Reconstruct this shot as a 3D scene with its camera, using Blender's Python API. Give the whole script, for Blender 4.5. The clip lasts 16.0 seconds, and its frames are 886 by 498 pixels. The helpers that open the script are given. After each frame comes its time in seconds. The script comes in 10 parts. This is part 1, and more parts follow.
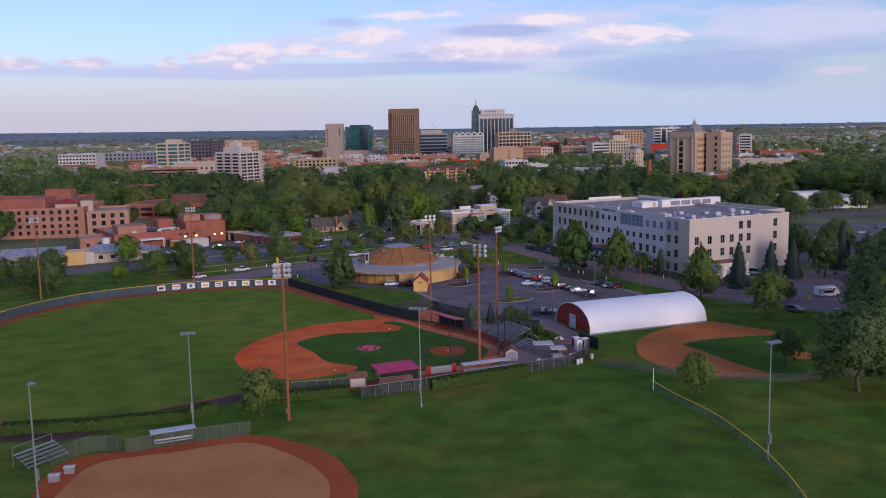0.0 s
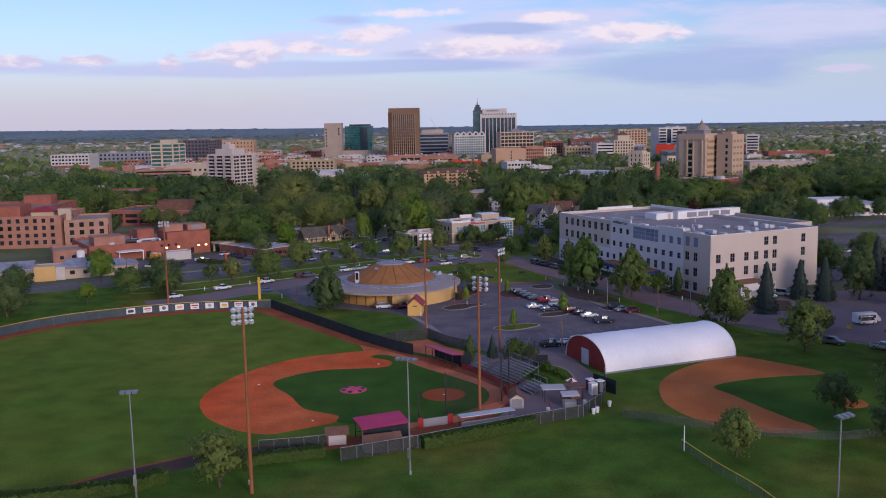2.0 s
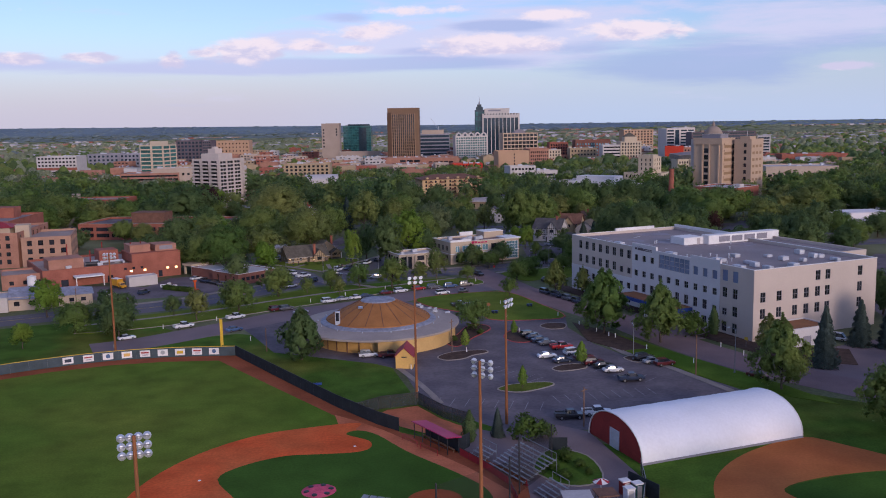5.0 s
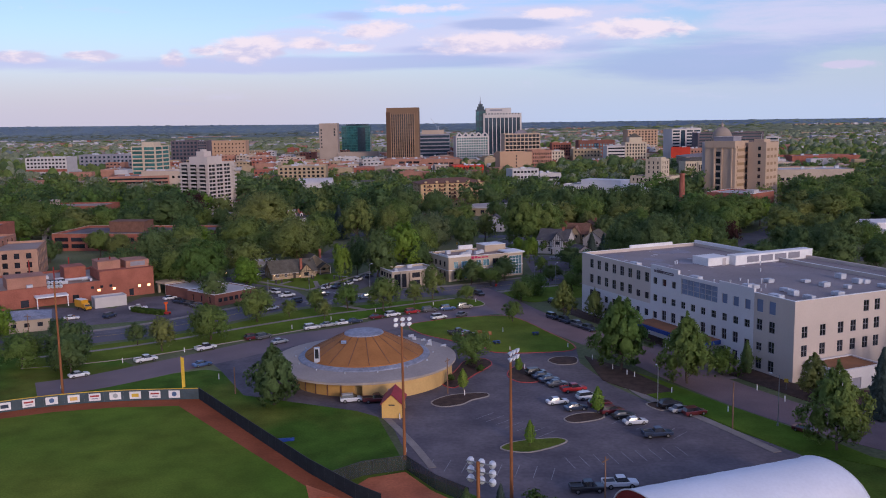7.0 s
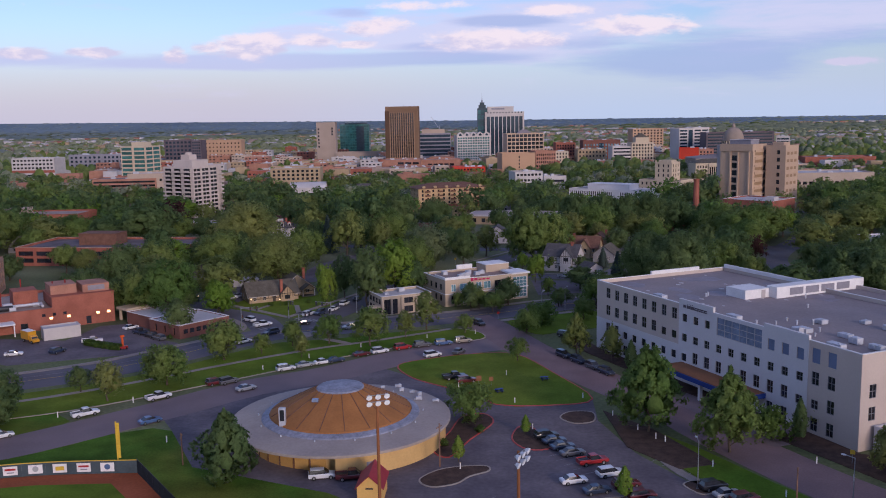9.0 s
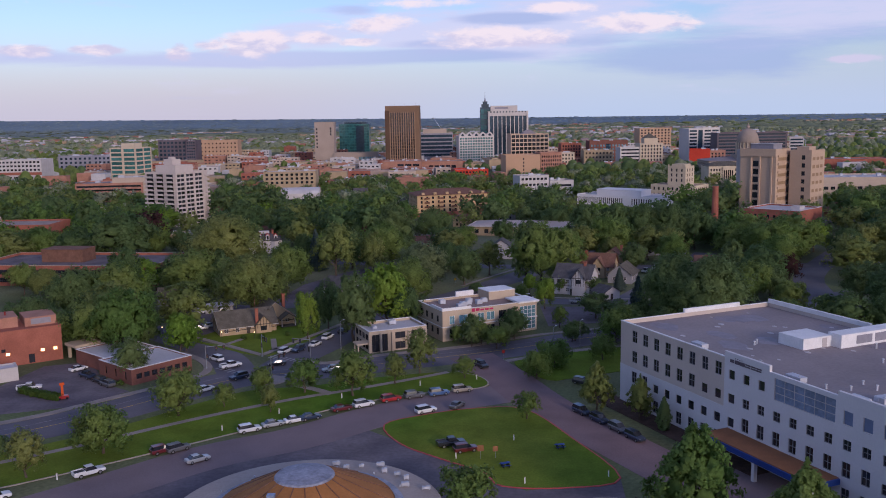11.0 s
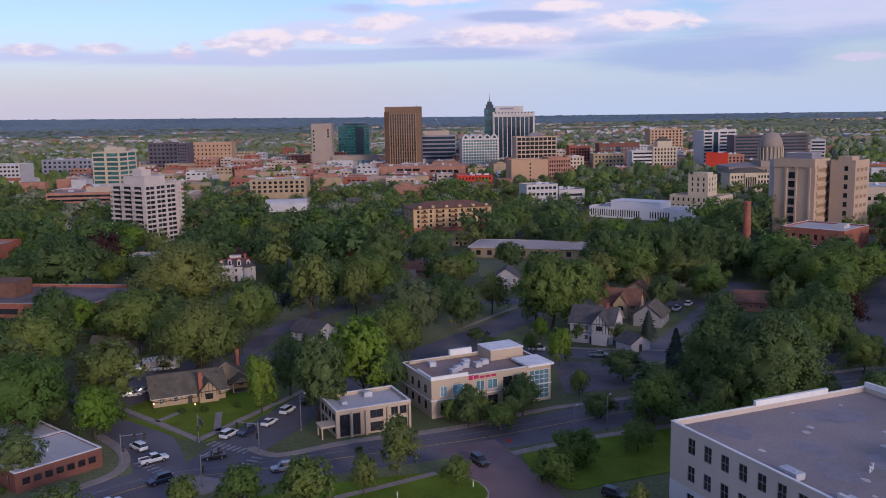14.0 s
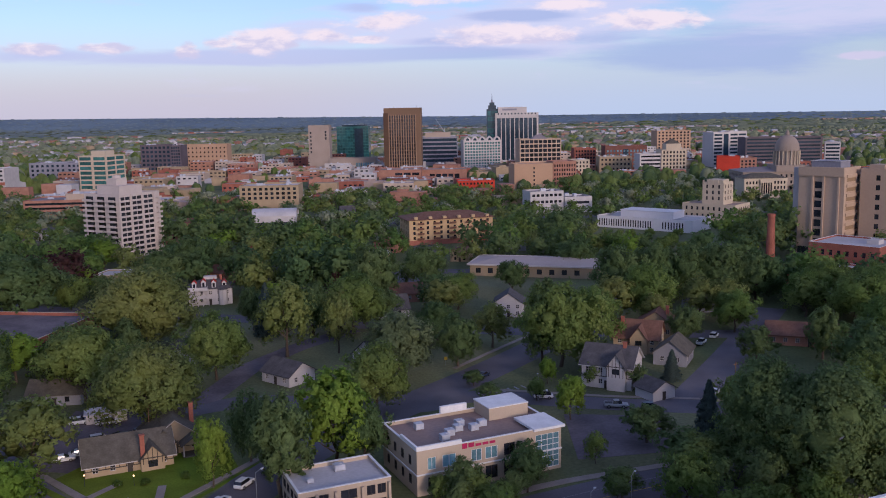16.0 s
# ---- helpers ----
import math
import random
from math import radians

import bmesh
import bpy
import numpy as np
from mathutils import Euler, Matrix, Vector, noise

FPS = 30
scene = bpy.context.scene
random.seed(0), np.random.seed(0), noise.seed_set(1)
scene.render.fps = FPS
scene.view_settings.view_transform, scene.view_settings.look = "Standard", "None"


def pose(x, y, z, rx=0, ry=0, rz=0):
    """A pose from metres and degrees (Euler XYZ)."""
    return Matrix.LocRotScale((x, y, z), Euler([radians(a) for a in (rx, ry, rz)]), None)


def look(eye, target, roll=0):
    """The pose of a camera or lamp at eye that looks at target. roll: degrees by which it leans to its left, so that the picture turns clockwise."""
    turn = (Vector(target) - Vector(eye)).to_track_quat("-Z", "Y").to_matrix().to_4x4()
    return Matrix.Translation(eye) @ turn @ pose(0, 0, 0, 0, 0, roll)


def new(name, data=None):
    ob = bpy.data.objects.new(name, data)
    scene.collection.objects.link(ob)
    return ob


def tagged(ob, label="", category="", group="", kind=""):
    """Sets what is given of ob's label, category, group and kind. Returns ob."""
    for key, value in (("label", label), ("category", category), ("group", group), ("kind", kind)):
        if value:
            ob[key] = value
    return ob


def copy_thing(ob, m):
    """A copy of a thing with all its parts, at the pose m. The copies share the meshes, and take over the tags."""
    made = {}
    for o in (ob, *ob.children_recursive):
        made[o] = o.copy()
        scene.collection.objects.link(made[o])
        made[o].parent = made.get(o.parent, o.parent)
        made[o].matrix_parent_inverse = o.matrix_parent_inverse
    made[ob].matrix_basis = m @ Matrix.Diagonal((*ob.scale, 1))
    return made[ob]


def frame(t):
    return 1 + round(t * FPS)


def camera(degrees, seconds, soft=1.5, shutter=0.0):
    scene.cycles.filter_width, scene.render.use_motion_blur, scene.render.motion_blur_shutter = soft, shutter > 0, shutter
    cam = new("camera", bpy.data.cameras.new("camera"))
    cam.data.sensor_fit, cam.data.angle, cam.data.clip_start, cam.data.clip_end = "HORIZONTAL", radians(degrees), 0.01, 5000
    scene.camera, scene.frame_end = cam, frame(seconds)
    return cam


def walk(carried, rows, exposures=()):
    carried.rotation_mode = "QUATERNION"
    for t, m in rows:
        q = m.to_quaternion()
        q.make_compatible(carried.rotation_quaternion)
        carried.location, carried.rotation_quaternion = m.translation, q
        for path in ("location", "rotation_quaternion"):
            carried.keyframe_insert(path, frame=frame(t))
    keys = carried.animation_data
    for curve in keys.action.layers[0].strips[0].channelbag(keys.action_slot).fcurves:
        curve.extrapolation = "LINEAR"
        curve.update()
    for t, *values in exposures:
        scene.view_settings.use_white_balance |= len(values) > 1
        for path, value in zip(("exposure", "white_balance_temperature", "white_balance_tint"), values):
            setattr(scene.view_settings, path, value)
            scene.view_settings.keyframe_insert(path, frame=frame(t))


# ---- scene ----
cam = camera(52.3, 16.0, soft=1.0)
# seconds, eye, heading, tilt, roll
PATH = [
    (0, (6.41, 20.47, 49.36), -0.398, -7.730, -1.15),
    (0.5, (6.76, 26.66, 49.98), -0.447, -7.752, -1.15),
    (1, (7.07, 33.05, 50.61), -0.476, -7.783, -1.14),
    (1.5, (7.35, 39.61, 51.25), -0.494, -7.820, -1.13),
    (2, (7.61, 46.30, 51.93), -0.510, -7.860, -1.12),
    (2.5, (7.86, 53.09, 52.66), -0.527, -7.897, -1.12),
    (3, (8.10, 59.94, 53.43), -0.546, -7.930, -1.11),
    (3.5, (8.33, 66.82, 54.18), -0.565, -7.957, -1.10),
    (4, (8.56, 73.76, 54.89), -0.585, -7.982, -1.09),
    (6.5, (9.84, 109.09, 57.63), -0.679, -8.068, -1.06),
    (7, (10.22, 117.00, 58.24), -0.699, -8.106, -1.05),
    (7.5, (10.61, 125.21, 58.90), -0.723, -8.150, -1.05),
    (8, (11.01, 133.92, 59.63), -0.751, -8.200, -1.04),
    (8.5, (11.42, 143.07, 60.40), -0.782, -8.250, -1.04),
    (9, (11.81, 152.31, 61.16), -0.818, -8.297, -1.03),
    (11.5, (13.47, 199.60, 64.58), -1.061, -8.471, -1.03),
    (12, (13.91, 209.03, 65.25), -1.116, -8.493, -1.04),
    (12.5, (14.38, 218.42, 65.90), -1.172, -8.513, -1.04),
    (13, (14.87, 227.72, 66.55), -1.228, -8.530, -1.05),
    (13.5, (15.39, 236.92, 67.17), -1.285, -8.544, -1.05),
    (14, (15.92, 246.04, 67.79), -1.340, -8.552, -1.06),
    (14.5, (16.46, 255.11, 68.40), -1.395, -8.557, -1.07),
    (15, (17.00, 264.14, 69.01), -1.449, -8.559, -1.08),
    (15.5, (17.54, 273.19, 69.63), -1.501, -8.567, -1.09),
    (16, (18.05, 282.33, 70.30), -1.546, -8.595, -1.10),
]


def aim(eye, heading, tilt, roll):
    h, v = radians(heading), radians(tilt)
    way = Vector((math.sin(h) * math.cos(v), math.cos(h) * math.cos(v), math.sin(v)))
    return look(eye, Vector(eye) + way * 50, roll)


walk(cam, [(t, aim(eye, h, v, r)) for t, eye, h, v, r in PATH])

# ---- world and sun ----
SUN_HEADING, SUN_HEIGHT = 150.0, 14.0
world = bpy.data.worlds.new("world")
scene.world = world
world.use_nodes = True
scene.view_settings.exposure = 0.0


def build_sky():
    nt = world.node_tree
    N, L = nt.nodes, nt.links
    N.clear()

    def node(kind, **kw):
        n = N.new(kind)
        for k, v in kw.items():
            if k == "operation":
                n.operation = v
            elif k == "blend":
                n.blend_type = v
        return n

    def m(op, a, b=None, clamp=False):
        n = N.new("ShaderNodeMath")
        n.operation, n.use_clamp = op, clamp
        for i, v in enumerate((a, b)):
            if v is None:
                continue
            if isinstance(v, (int, float)):
                n.inputs[i].default_value = v
            else:
                L.new(v, n.inputs[i])
        return n.outputs[0]

    def mix(f, a, b):
        n = N.new("ShaderNodeMix")
        n.data_type = "RGBA"
        for sock, v in ((n.inputs[0], f), (n.inputs[6], a), (n.inputs[7], b)):
            if isinstance(v, (int, float)):
                sock.default_value = v
            elif isinstance(v, tuple):
                sock.default_value = (*v, 1)
            else:
                L.new(v, sock)
        return n.outputs[2]

    def band(v, lo, hi):
        n = N.new("ShaderNodeMapRange")
        n.interpolation_type = "SMOOTHSTEP"
        n.inputs[1].default_value, n.inputs[2].default_value = lo, hi
        L.new(v, n.inputs[0])
        return n.outputs[0]

    def fbm(vec, scale, detail, rough, off=0.0):
        mp = N.new("ShaderNodeMapping")
        mp.inputs[1].default_value = (off, off * 0.7, 0)
        mp.inputs[3].default_value = scale
        L.new(vec, mp.inputs[0])
        n = N.new("ShaderNodeTexNoise")
        n.inputs["Scale"].default_value = 1.0
        n.inputs["Detail"].default_value, n.inputs["Roughness"].default_value = detail, rough
        n.inputs["Distortion"].default_value = 0.3
        L.new(mp.outputs[0], n.inputs[0])
        return n.outputs[0]

    sky = N.new("ShaderNodeTexSky")
    sky.sky_type, sky.sun_disc = "NISHITA", False
    sky.sun_elevation, sky.sun_rotation = radians(SUN_HEIGHT), radians(SUN_HEADING)
    sky.air_density, sky.dust_density, sky.ozone_density = 1.0, 0.8, 2.0
    base = mix(1.0, sky.outputs[0], sky.outputs[0])
    tc = N.new("ShaderNodeTexCoord")
    sep = N.new("ShaderNodeSeparateXYZ")
    L.new(tc.outputs["Generated"], sep.inputs[0])
    az = m("ARCTAN2", sep.outputs[0], sep.outputs[1])
    el = m("ARCSINE", sep.outputs[2])
    com = N.new("ShaderNodeCombineXYZ")
    L.new(az, com.inputs[0])
    L.new(el, com.inputs[1])
    ae = com.outputs[0]
    # the clear sky is washed pale lilac low down
    pale = band(el, 0.105, 0.0)
    col = mix(m("MULTIPLY", pale, 0.9), SKY_GAIN(N, L, base), mix(band(az, -0.30, 0.20), SKY_LOW, SKY_LOW_NORTH))

    def cover(spots, ragged):
        """Soft ovals of cloud (heading, height, half widths, weight), frayed by noise."""
        total = None
        for a0, e0, sa, se, wgt in spots:
            v = N.new("ShaderNodeVectorMath")
            v.operation = "SUBTRACT"
            L.new(ae, v.inputs[0])
            v.inputs[1].default_value = (a0, e0, 0)
            k = N.new("ShaderNodeVectorMath")
            k.operation = "MULTIPLY"
            L.new(v.outputs[0], k.inputs[0])
            k.inputs[1].default_value = (1 / sa, 1 / se, 0)
            n = N.new("ShaderNodeVectorMath")
            n.operation = "LENGTH"
            L.new(k.outputs[0], n.inputs[0])
            w = m("MULTIPLY", band(n.outputs["Value"], 1.7, 0.0), wgt)
            total = w if total is None else m("MAXIMUM", total, w)
        return m("ADD", total, ragged)

    def frayed(scale, detail, off, amount):
        return m("MULTIPLY", m("SUBTRACT", fbm(ae, scale, detail, 0.62, off), 0.5), amount)

    # thin pinkish veil, lilac shaded belts, then the bright heaps
    veil = band(cover(CLOUD_VEIL, frayed((6.0, 30.0, 1), 7.0, 3.1, 2.2)), 0.15, 0.80)
    col = mix(m("MULTIPLY", veil, 0.80), col, SKY_SHEET)
    belt = band(cover(CLOUD_BELT, frayed((4.0, 34.0, 1), 6.0, 8.3, 1.5)), 0.20, 0.80)
    col = mix(m("MULTIPLY", belt, 0.72), col, mix(band(az, -0.25, 0.1), SKY_UNDER, SKY_SHADE))
    # unseen broken cloud overhead, tint and amount set to lift the ambient light
    high = m("MULTIPLY", band(fbm(ae, (2.0, 5.0, 1), 6.0, 0.6, 2.2), 0.40, 0.60), band(el, 0.125, 0.22))
    col = mix(m("MULTIPLY", high, 0.54), col, SKY_HIGH)
    heap = band(cover(CLOUD_HEAPS, m("ADD", frayed((16.0, 44.0, 1), 7.0, 1.7, 1.7), frayed((60.0, 120.0, 1), 4.0, 5.5, 0.5))), 0.24, 0.72)
    lit = band(m("ADD", fbm(ae, (30.0, 70.0, 1), 5.0, 0.6, 5.0), m("MULTIPLY", m("SUBTRACT", el, 0.082), 6.0)), 0.36, 0.60)
    col = mix(m("MULTIPLY", heap, 0.92), col, mix(lit, SKY_HEAP_DIM, SKY_HEAP))
    bg = N.new("ShaderNodeBackground")
    bg.inputs[1].default_value = SKY_STRENGTH
    L.new(col, bg.inputs[0])
    out = N.new("ShaderNodeOutputWorld")
    L.new(bg.outputs[0], out.inputs[0])


CLOUD_HEAPS = ((-0.439, 0.070, 0.028, 0.0075, 1.0), (-0.370, 0.071, 0.033, 0.006, 0.95), (-0.293, 0.068, 0.016, 0.011, 0.85), (-0.256, 0.076, 0.028, 0.009, 0.8), (-0.215, 0.079, 0.041, 0.015, 1.15),
               (-0.152, 0.083, 0.034, 0.008, 0.85), (-0.095, 0.097, 0.047, 0.011, 0.9), (-0.104, 0.079, 0.025, 0.005, 0.8), (-0.030, 0.119, 0.056, 0.006, 0.8), (0.042, 0.082, 0.081, 0.0125, 1.0),
               (0.115, 0.111, 0.041, 0.008, 0.8), (0.192, 0.091, 0.056, 0.011, 1.0), (0.400, 0.048, 0.028, 0.004, 0.9))
CLOUD_BELT = ((-0.201, 0.062, 0.238, 0.0095, 1.0), (-0.031, 0.063, 0.132, 0.008, 1.0), (-0.419, 0.064, 0.094, 0.008, 0.8), (0.267, 0.057, 0.144, 0.025, 0.9), (-0.109, 0.113, 0.034, 0.006, 0.8),
              (0.055, 0.101, 0.060, 0.0075, 1.0), (0.151, 0.076, 0.063, 0.009, 0.7), (0.396, 0.071, 0.081, 0.016, 0.6), (-0.031, 0.077, 0.050, 0.006, 0.6))
CLOUD_VEIL = ((0.055, 0.093, 0.194, 0.034, 1.0), (0.343, 0.085, 0.132, 0.028, 0.8), (-0.152, 0.087, 0.094, 0.019, 0.7))
SKY_STRENGTH = 0.11
SKY_LOW = (5.45, 5.15, 6.6)
SKY_LOW_NORTH = (4.75, 5.7, 8.05)
SKY_UNDER = (4.75, 5.0, 7.9)
SKY_SHEET = (6.1, 6.0, 8.3)
SKY_HIGH = (4.9, 5.3, 8.4)
SKY_SHADE = (3.3, 4.2, 7.2)
SKY_HEAP = (8.4, 7.3, 8.2)
SKY_HEAP_DIM = (5.9, 5.6, 7.6)


def SKY_GAIN(N, L, col):
    n = N.new("ShaderNodeMix")
    n.data_type, n.blend_type = "RGBA", "MULTIPLY"
    n.inputs[0].default_value = 1.0
    L.new(col, n.inputs[6])
    n.inputs[7].default_value = (1.13, 1.16, 1.64, 1)
    return n.outputs[2]


build_sky()
sun_data = bpy.data.lights.new("sun", "SUN")
sun_data.energy, sun_data.angle, sun_data.color = 1.65, radians(12), (1.0, 0.80, 0.70)
sun = new("sun", sun_data)
_h, _v = radians(SUN_HEADING), radians(SUN_HEIGHT)
sun.matrix_basis = look((math.sin(_h) * math.cos(_v) * 900, math.cos(_h) * math.cos(_v) * 900, math.sin(_v) * 900), (0, 0, 0))

# ---- materials ----
MATS = {}


def mat(name, color, rough=0.8, vary=0.25, scale=0.6, fine=8.0, bump=0.15, metal=0.0, second=None, patch=0.0, patch_scale=0.05,
        random=0.0, spec=0.25, streak=None, coat=0.0):
    """A surface: a colour with coarse and fine variation, optional second colour in patches, and relief."""
    mt = bpy.data.materials.new(name)
    mt.use_nodes = True
    nt = mt.node_tree
    N, L = nt.nodes, nt.links
    b = N["Principled BSDF"]
    b.inputs["Roughness"].default_value = rough
    b.inputs["Metallic"].default_value = metal
    b.inputs["Specular IOR Level"].default_value = spec
    if coat:
        b.inputs["Coat Weight"].default_value = coat
    geo = N.new("ShaderNodeNewGeometry")
    pos = geo.outputs["Position"]

    def tex(sc, detail=4.0):
        n = N.new("ShaderNodeTexNoise")
        n.inputs["Scale"].default_value, n.inputs["Detail"].default_value = sc, detail
        if streak:
            mp = N.new("ShaderNodeMapping")
            mp.inputs[3].default_value = streak
            L.new(pos, mp.inputs[0])
            L.new(mp.outputs[0], n.inputs[0])
        else:
            L.new(pos, n.inputs[0])
        return n.outputs[0]

    def rng(v, lo, hi, a=0.0, c=1.0):
        n = N.new("ShaderNodeMapRange")
        n.inputs[1].default_value, n.inputs[2].default_value, n.inputs[3].default_value, n.inputs[4].default_value = lo, hi, a, c
        L.new(v, n.inputs[0])
        return n.outputs[0]

    def mixc(f, a, c, blend="MIX"):
        n = N.new("ShaderNodeMix")
        n.data_type, n.blend_type = "RGBA", blend
        for s, v in ((n.inputs[0], f), (n.inputs[6], a), (n.inputs[7], c)):
            if isinstance(v, (int, float)):
                s.default_value = v
            elif isinstance(v, tuple):
                s.default_value = (*v[:3], 1)
            else:
                L.new(v, s)
        return n.outputs[2]

    col = color
    if second is not None:
        col = mixc(rng(tex(patch_scale, 5.0), 0.5 - 0.18, 0.5 + 0.18, 0.0, 1.0) if not patch else rng(tex(patch_scale, 5.0), patch - 0.1, patch + 0.1), color, second)
    lo, hi = 1 - vary, 1 + vary
    v1 = rng(tex(scale), 0.3, 0.7, lo, hi)
    v2 = rng(tex(fine, 3.0), 0.3, 0.7, 1 - vary * 0.6, 1 + vary * 0.6)
    mul = N.new("ShaderNodeMath")
    mul.operation = "MULTIPLY"
    L.new(v1, mul.inputs[0])
    L.new(v2, mul.inputs[1])
    fac = mul.outputs[0]
    if random:
        oi = N.new("ShaderNodeObjectInfo")
        r = rng(oi.outputs["Random"], 0, 1, 1 - random, 1 + random)
        mu = N.new("ShaderNodeMath")
        mu.operation = "MULTIPLY"
        L.new(fac, mu.inputs[0])
        L.new(r, mu.inputs[1])
        fac = mu.outputs[0]
    vs = N.new("ShaderNodeVectorMath")
    vs.operation = "SCALE"
    if isinstance(col, tuple):
        vs.inputs[0].default_value = col[:3]
    else:
        L.new(col, vs.inputs[0])
    L.new(fac, vs.inputs[3])
    L.new(vs.outputs[0], b.inputs["Base Color"])
    if bump:
        bp = N.new("ShaderNodeBump")
        bp.inputs["Strength"].default_value, bp.inputs["Distance"].default_value = bump, 0.05
        L.new(tex(fine * 1.7, 3.0), bp.inputs["Height"])
        L.new(bp.outputs[0], b.inputs["Normal"])
    MATS[name] = mt
    return mt


def foliage(name, color, second, vary=0.17):
    """Leaves: colour by clump and by tree, a little light let through."""
    mt = bpy.data.materials.new(name)
    mt.use_nodes = True
    N, L = mt.node_tree.nodes, mt.node_tree.links
    b = N["Principled BSDF"]
    b.inputs["Roughness"].default_value = 0.7
    b.inputs["Specular IOR Level"].default_value = 0.12
    geo, oi = N.new("ShaderNodeNewGeometry"), N.new("ShaderNodeObjectInfo")

    def rng(v, a, c):
        n = N.new("ShaderNodeMapRange")
        n.inputs[3].default_value, n.inputs[4].default_value = a, c
        L.new(v, n.inputs[0])
        return n.outputs[0]

    big = N.new("ShaderNodeTexNoise")
    big.inputs["Scale"].default_value, big.inputs["Detail"].default_value = 0.055, 1.0
    L.new(geo.outputs["Position"], big.inputs[0])
    part_ = N.new("ShaderNodeMapRange")
    part_.inputs[1].default_value, part_.inputs[2].default_value = 0.36, 0.64
    L.new(big.outputs[0], part_.inputs[0])
    both = N.new("ShaderNodeMath")
    both.operation = "MULTIPLY_ADD"
    both.use_clamp = True
    L.new(part_.outputs[0], both.inputs[0])
    both.inputs[1].default_value = 0.55
    L.new(rng(oi.outputs["Random"], -0.05, 0.55), both.inputs[2])
    mx = N.new("ShaderNodeMix")
    mx.data_type = "RGBA"
    L.new(both.outputs[0], mx.inputs[0])
    mx.inputs[6].default_value, mx.inputs[7].default_value = (*color, 1), (*second, 1)
    nz = N.new("ShaderNodeTexNoise")
    nz.inputs["Scale"].default_value = 0.45
    L.new(geo.outputs["Position"], nz.inputs[0])
    mul = N.new("ShaderNodeMath")
    mul.operation = "MULTIPLY"
    L.new(rng(geo.outputs["Random Per Island"], 1 - vary, 1 + vary), mul.inputs[0])
    fine = N.new("ShaderNodeTexNoise")
    fine.inputs["Scale"].default_value, fine.inputs["Detail"].default_value = 1.7, 3.0
    L.new(geo.outputs["Position"], fine.inputs[0])
    speck = N.new("ShaderNodeMath")
    speck.operation = "MULTIPLY"
    L.new(rng(nz.outputs[0], 0.80, 1.20), speck.inputs[0])
    L.new(rng(fine.outputs[0], 0.74, 1.26), speck.inputs[1])
    L.new(speck.outputs[0], mul.inputs[1])
    bump = N.new("ShaderNodeBump")
    bump.inputs["Strength"].default_value, bump.inputs["Distance"].default_value = 0.45, 0.35
    L.new(fine.outputs[0], bump.inputs["Height"])
    L.new(bump.outputs[0], b.inputs["Normal"])
    vs = N.new("ShaderNodeVectorMath")
    vs.operation = "SCALE"
    L.new(mx.outputs[2], vs.inputs[0])
    L.new(mul.outputs[0], vs.inputs[3])
    L.new(vs.outputs[0], b.inputs["Base Color"])
    tr = N.new("ShaderNodeBsdfTranslucent")
    L.new(vs.outputs[0], tr.inputs[0])
    ms = N.new("ShaderNodeMixShader")
    ms.inputs[0].default_value = 0.50
    L.new(b.outputs[0], ms.inputs[1])
    L.new(tr.outputs[0], ms.inputs[2])
    L.new(ms.outputs[0], N["Material Output"].inputs[0])
    MATS[name] = mt
    return mt


def glass(name, color, rough=0.08, metal=0.0):
    mt = mat(name, color, rough=rough, vary=0.25, scale=0.25, fine=1.5, bump=0.0, metal=metal, spec=0.8, random=0.35)
    return mt


def lamp_mat(name, color, power):
    mt = bpy.data.materials.new(name)
    mt.use_nodes = True
    b = mt.node_tree.nodes["Principled BSDF"]
    b.inputs["Base Color"].default_value = (*color, 1)
    b.inputs["Emission Color"].default_value = (*color, 1)
    b.inputs["Emission Strength"].default_value = power
    MATS[name] = mt
    return mt


mat("grass", (0.066, 0.126, 0.018), 0.95, 0.30, 0.16, 2.5, 0.35, second=(0.124, 0.138, 0.025), patch=0.565, patch_scale=0.042, spec=0.04)
mat("post_grey", (0.10, 0.105, 0.11), 0.7, 0.15, 0.6, 4.0, 0.05)
mat("lamp_silver", (0.60, 0.61, 0.66), 0.35, 0.08, 0.6, 4.0, 0.02, metal=0.3)
mat("turf", (0.082, 0.150, 0.018), 0.95, 0.22, 0.14, 2.5, 0.25, second=(0.150, 0.178, 0.027), patch_scale=0.022, spec=0.04)
mat("infield_turf", (0.050, 0.108, 0.017), 0.95, 0.2, 0.12, 2.5, 0.25, spec=0.04)
mat("earth", (0.085, 0.108, 0.042), 0.95, 0.35, 0.03, 1.2, 0.3, second=(0.160, 0.160, 0.085), patch_scale=0.012)
mat("foul_dirt", (0.56, 0.190, 0.100), 0.95, 0.2, 0.14, 2.0, 0.2, second=(0.48, 0.140, 0.070), patch_scale=0.09, spec=0.04)
mat("field_dirt", (0.64, 0.098, 0.030), 0.95, 0.2, 0.16, 2.0, 0.2, second=(0.60, 0.150, 0.052), patch_scale=0.06, spec=0.04)
mat("track_dirt", (0.29, 0.088, 0.044), 0.95, 0.18, 0.15, 2.0, 0.2, spec=0.04)
# track dirt with shadow mixed into its colour
mat("shaded_track", (0.070, 0.040, 0.032), 0.95, 0.2, 0.15, 2.0, 0.2)
mat("pale_dirt", (0.46, 0.205, 0.088), 0.95, 0.12, 0.10, 2.0, 0.2, second=(0.42, 0.175, 0.070), patch_scale=0.08, spec=0.04)
mat("rust_dirt", (0.36, 0.088, 0.034), 0.95, 0.15, 0.12, 2.0, 0.2, spec=0.04)
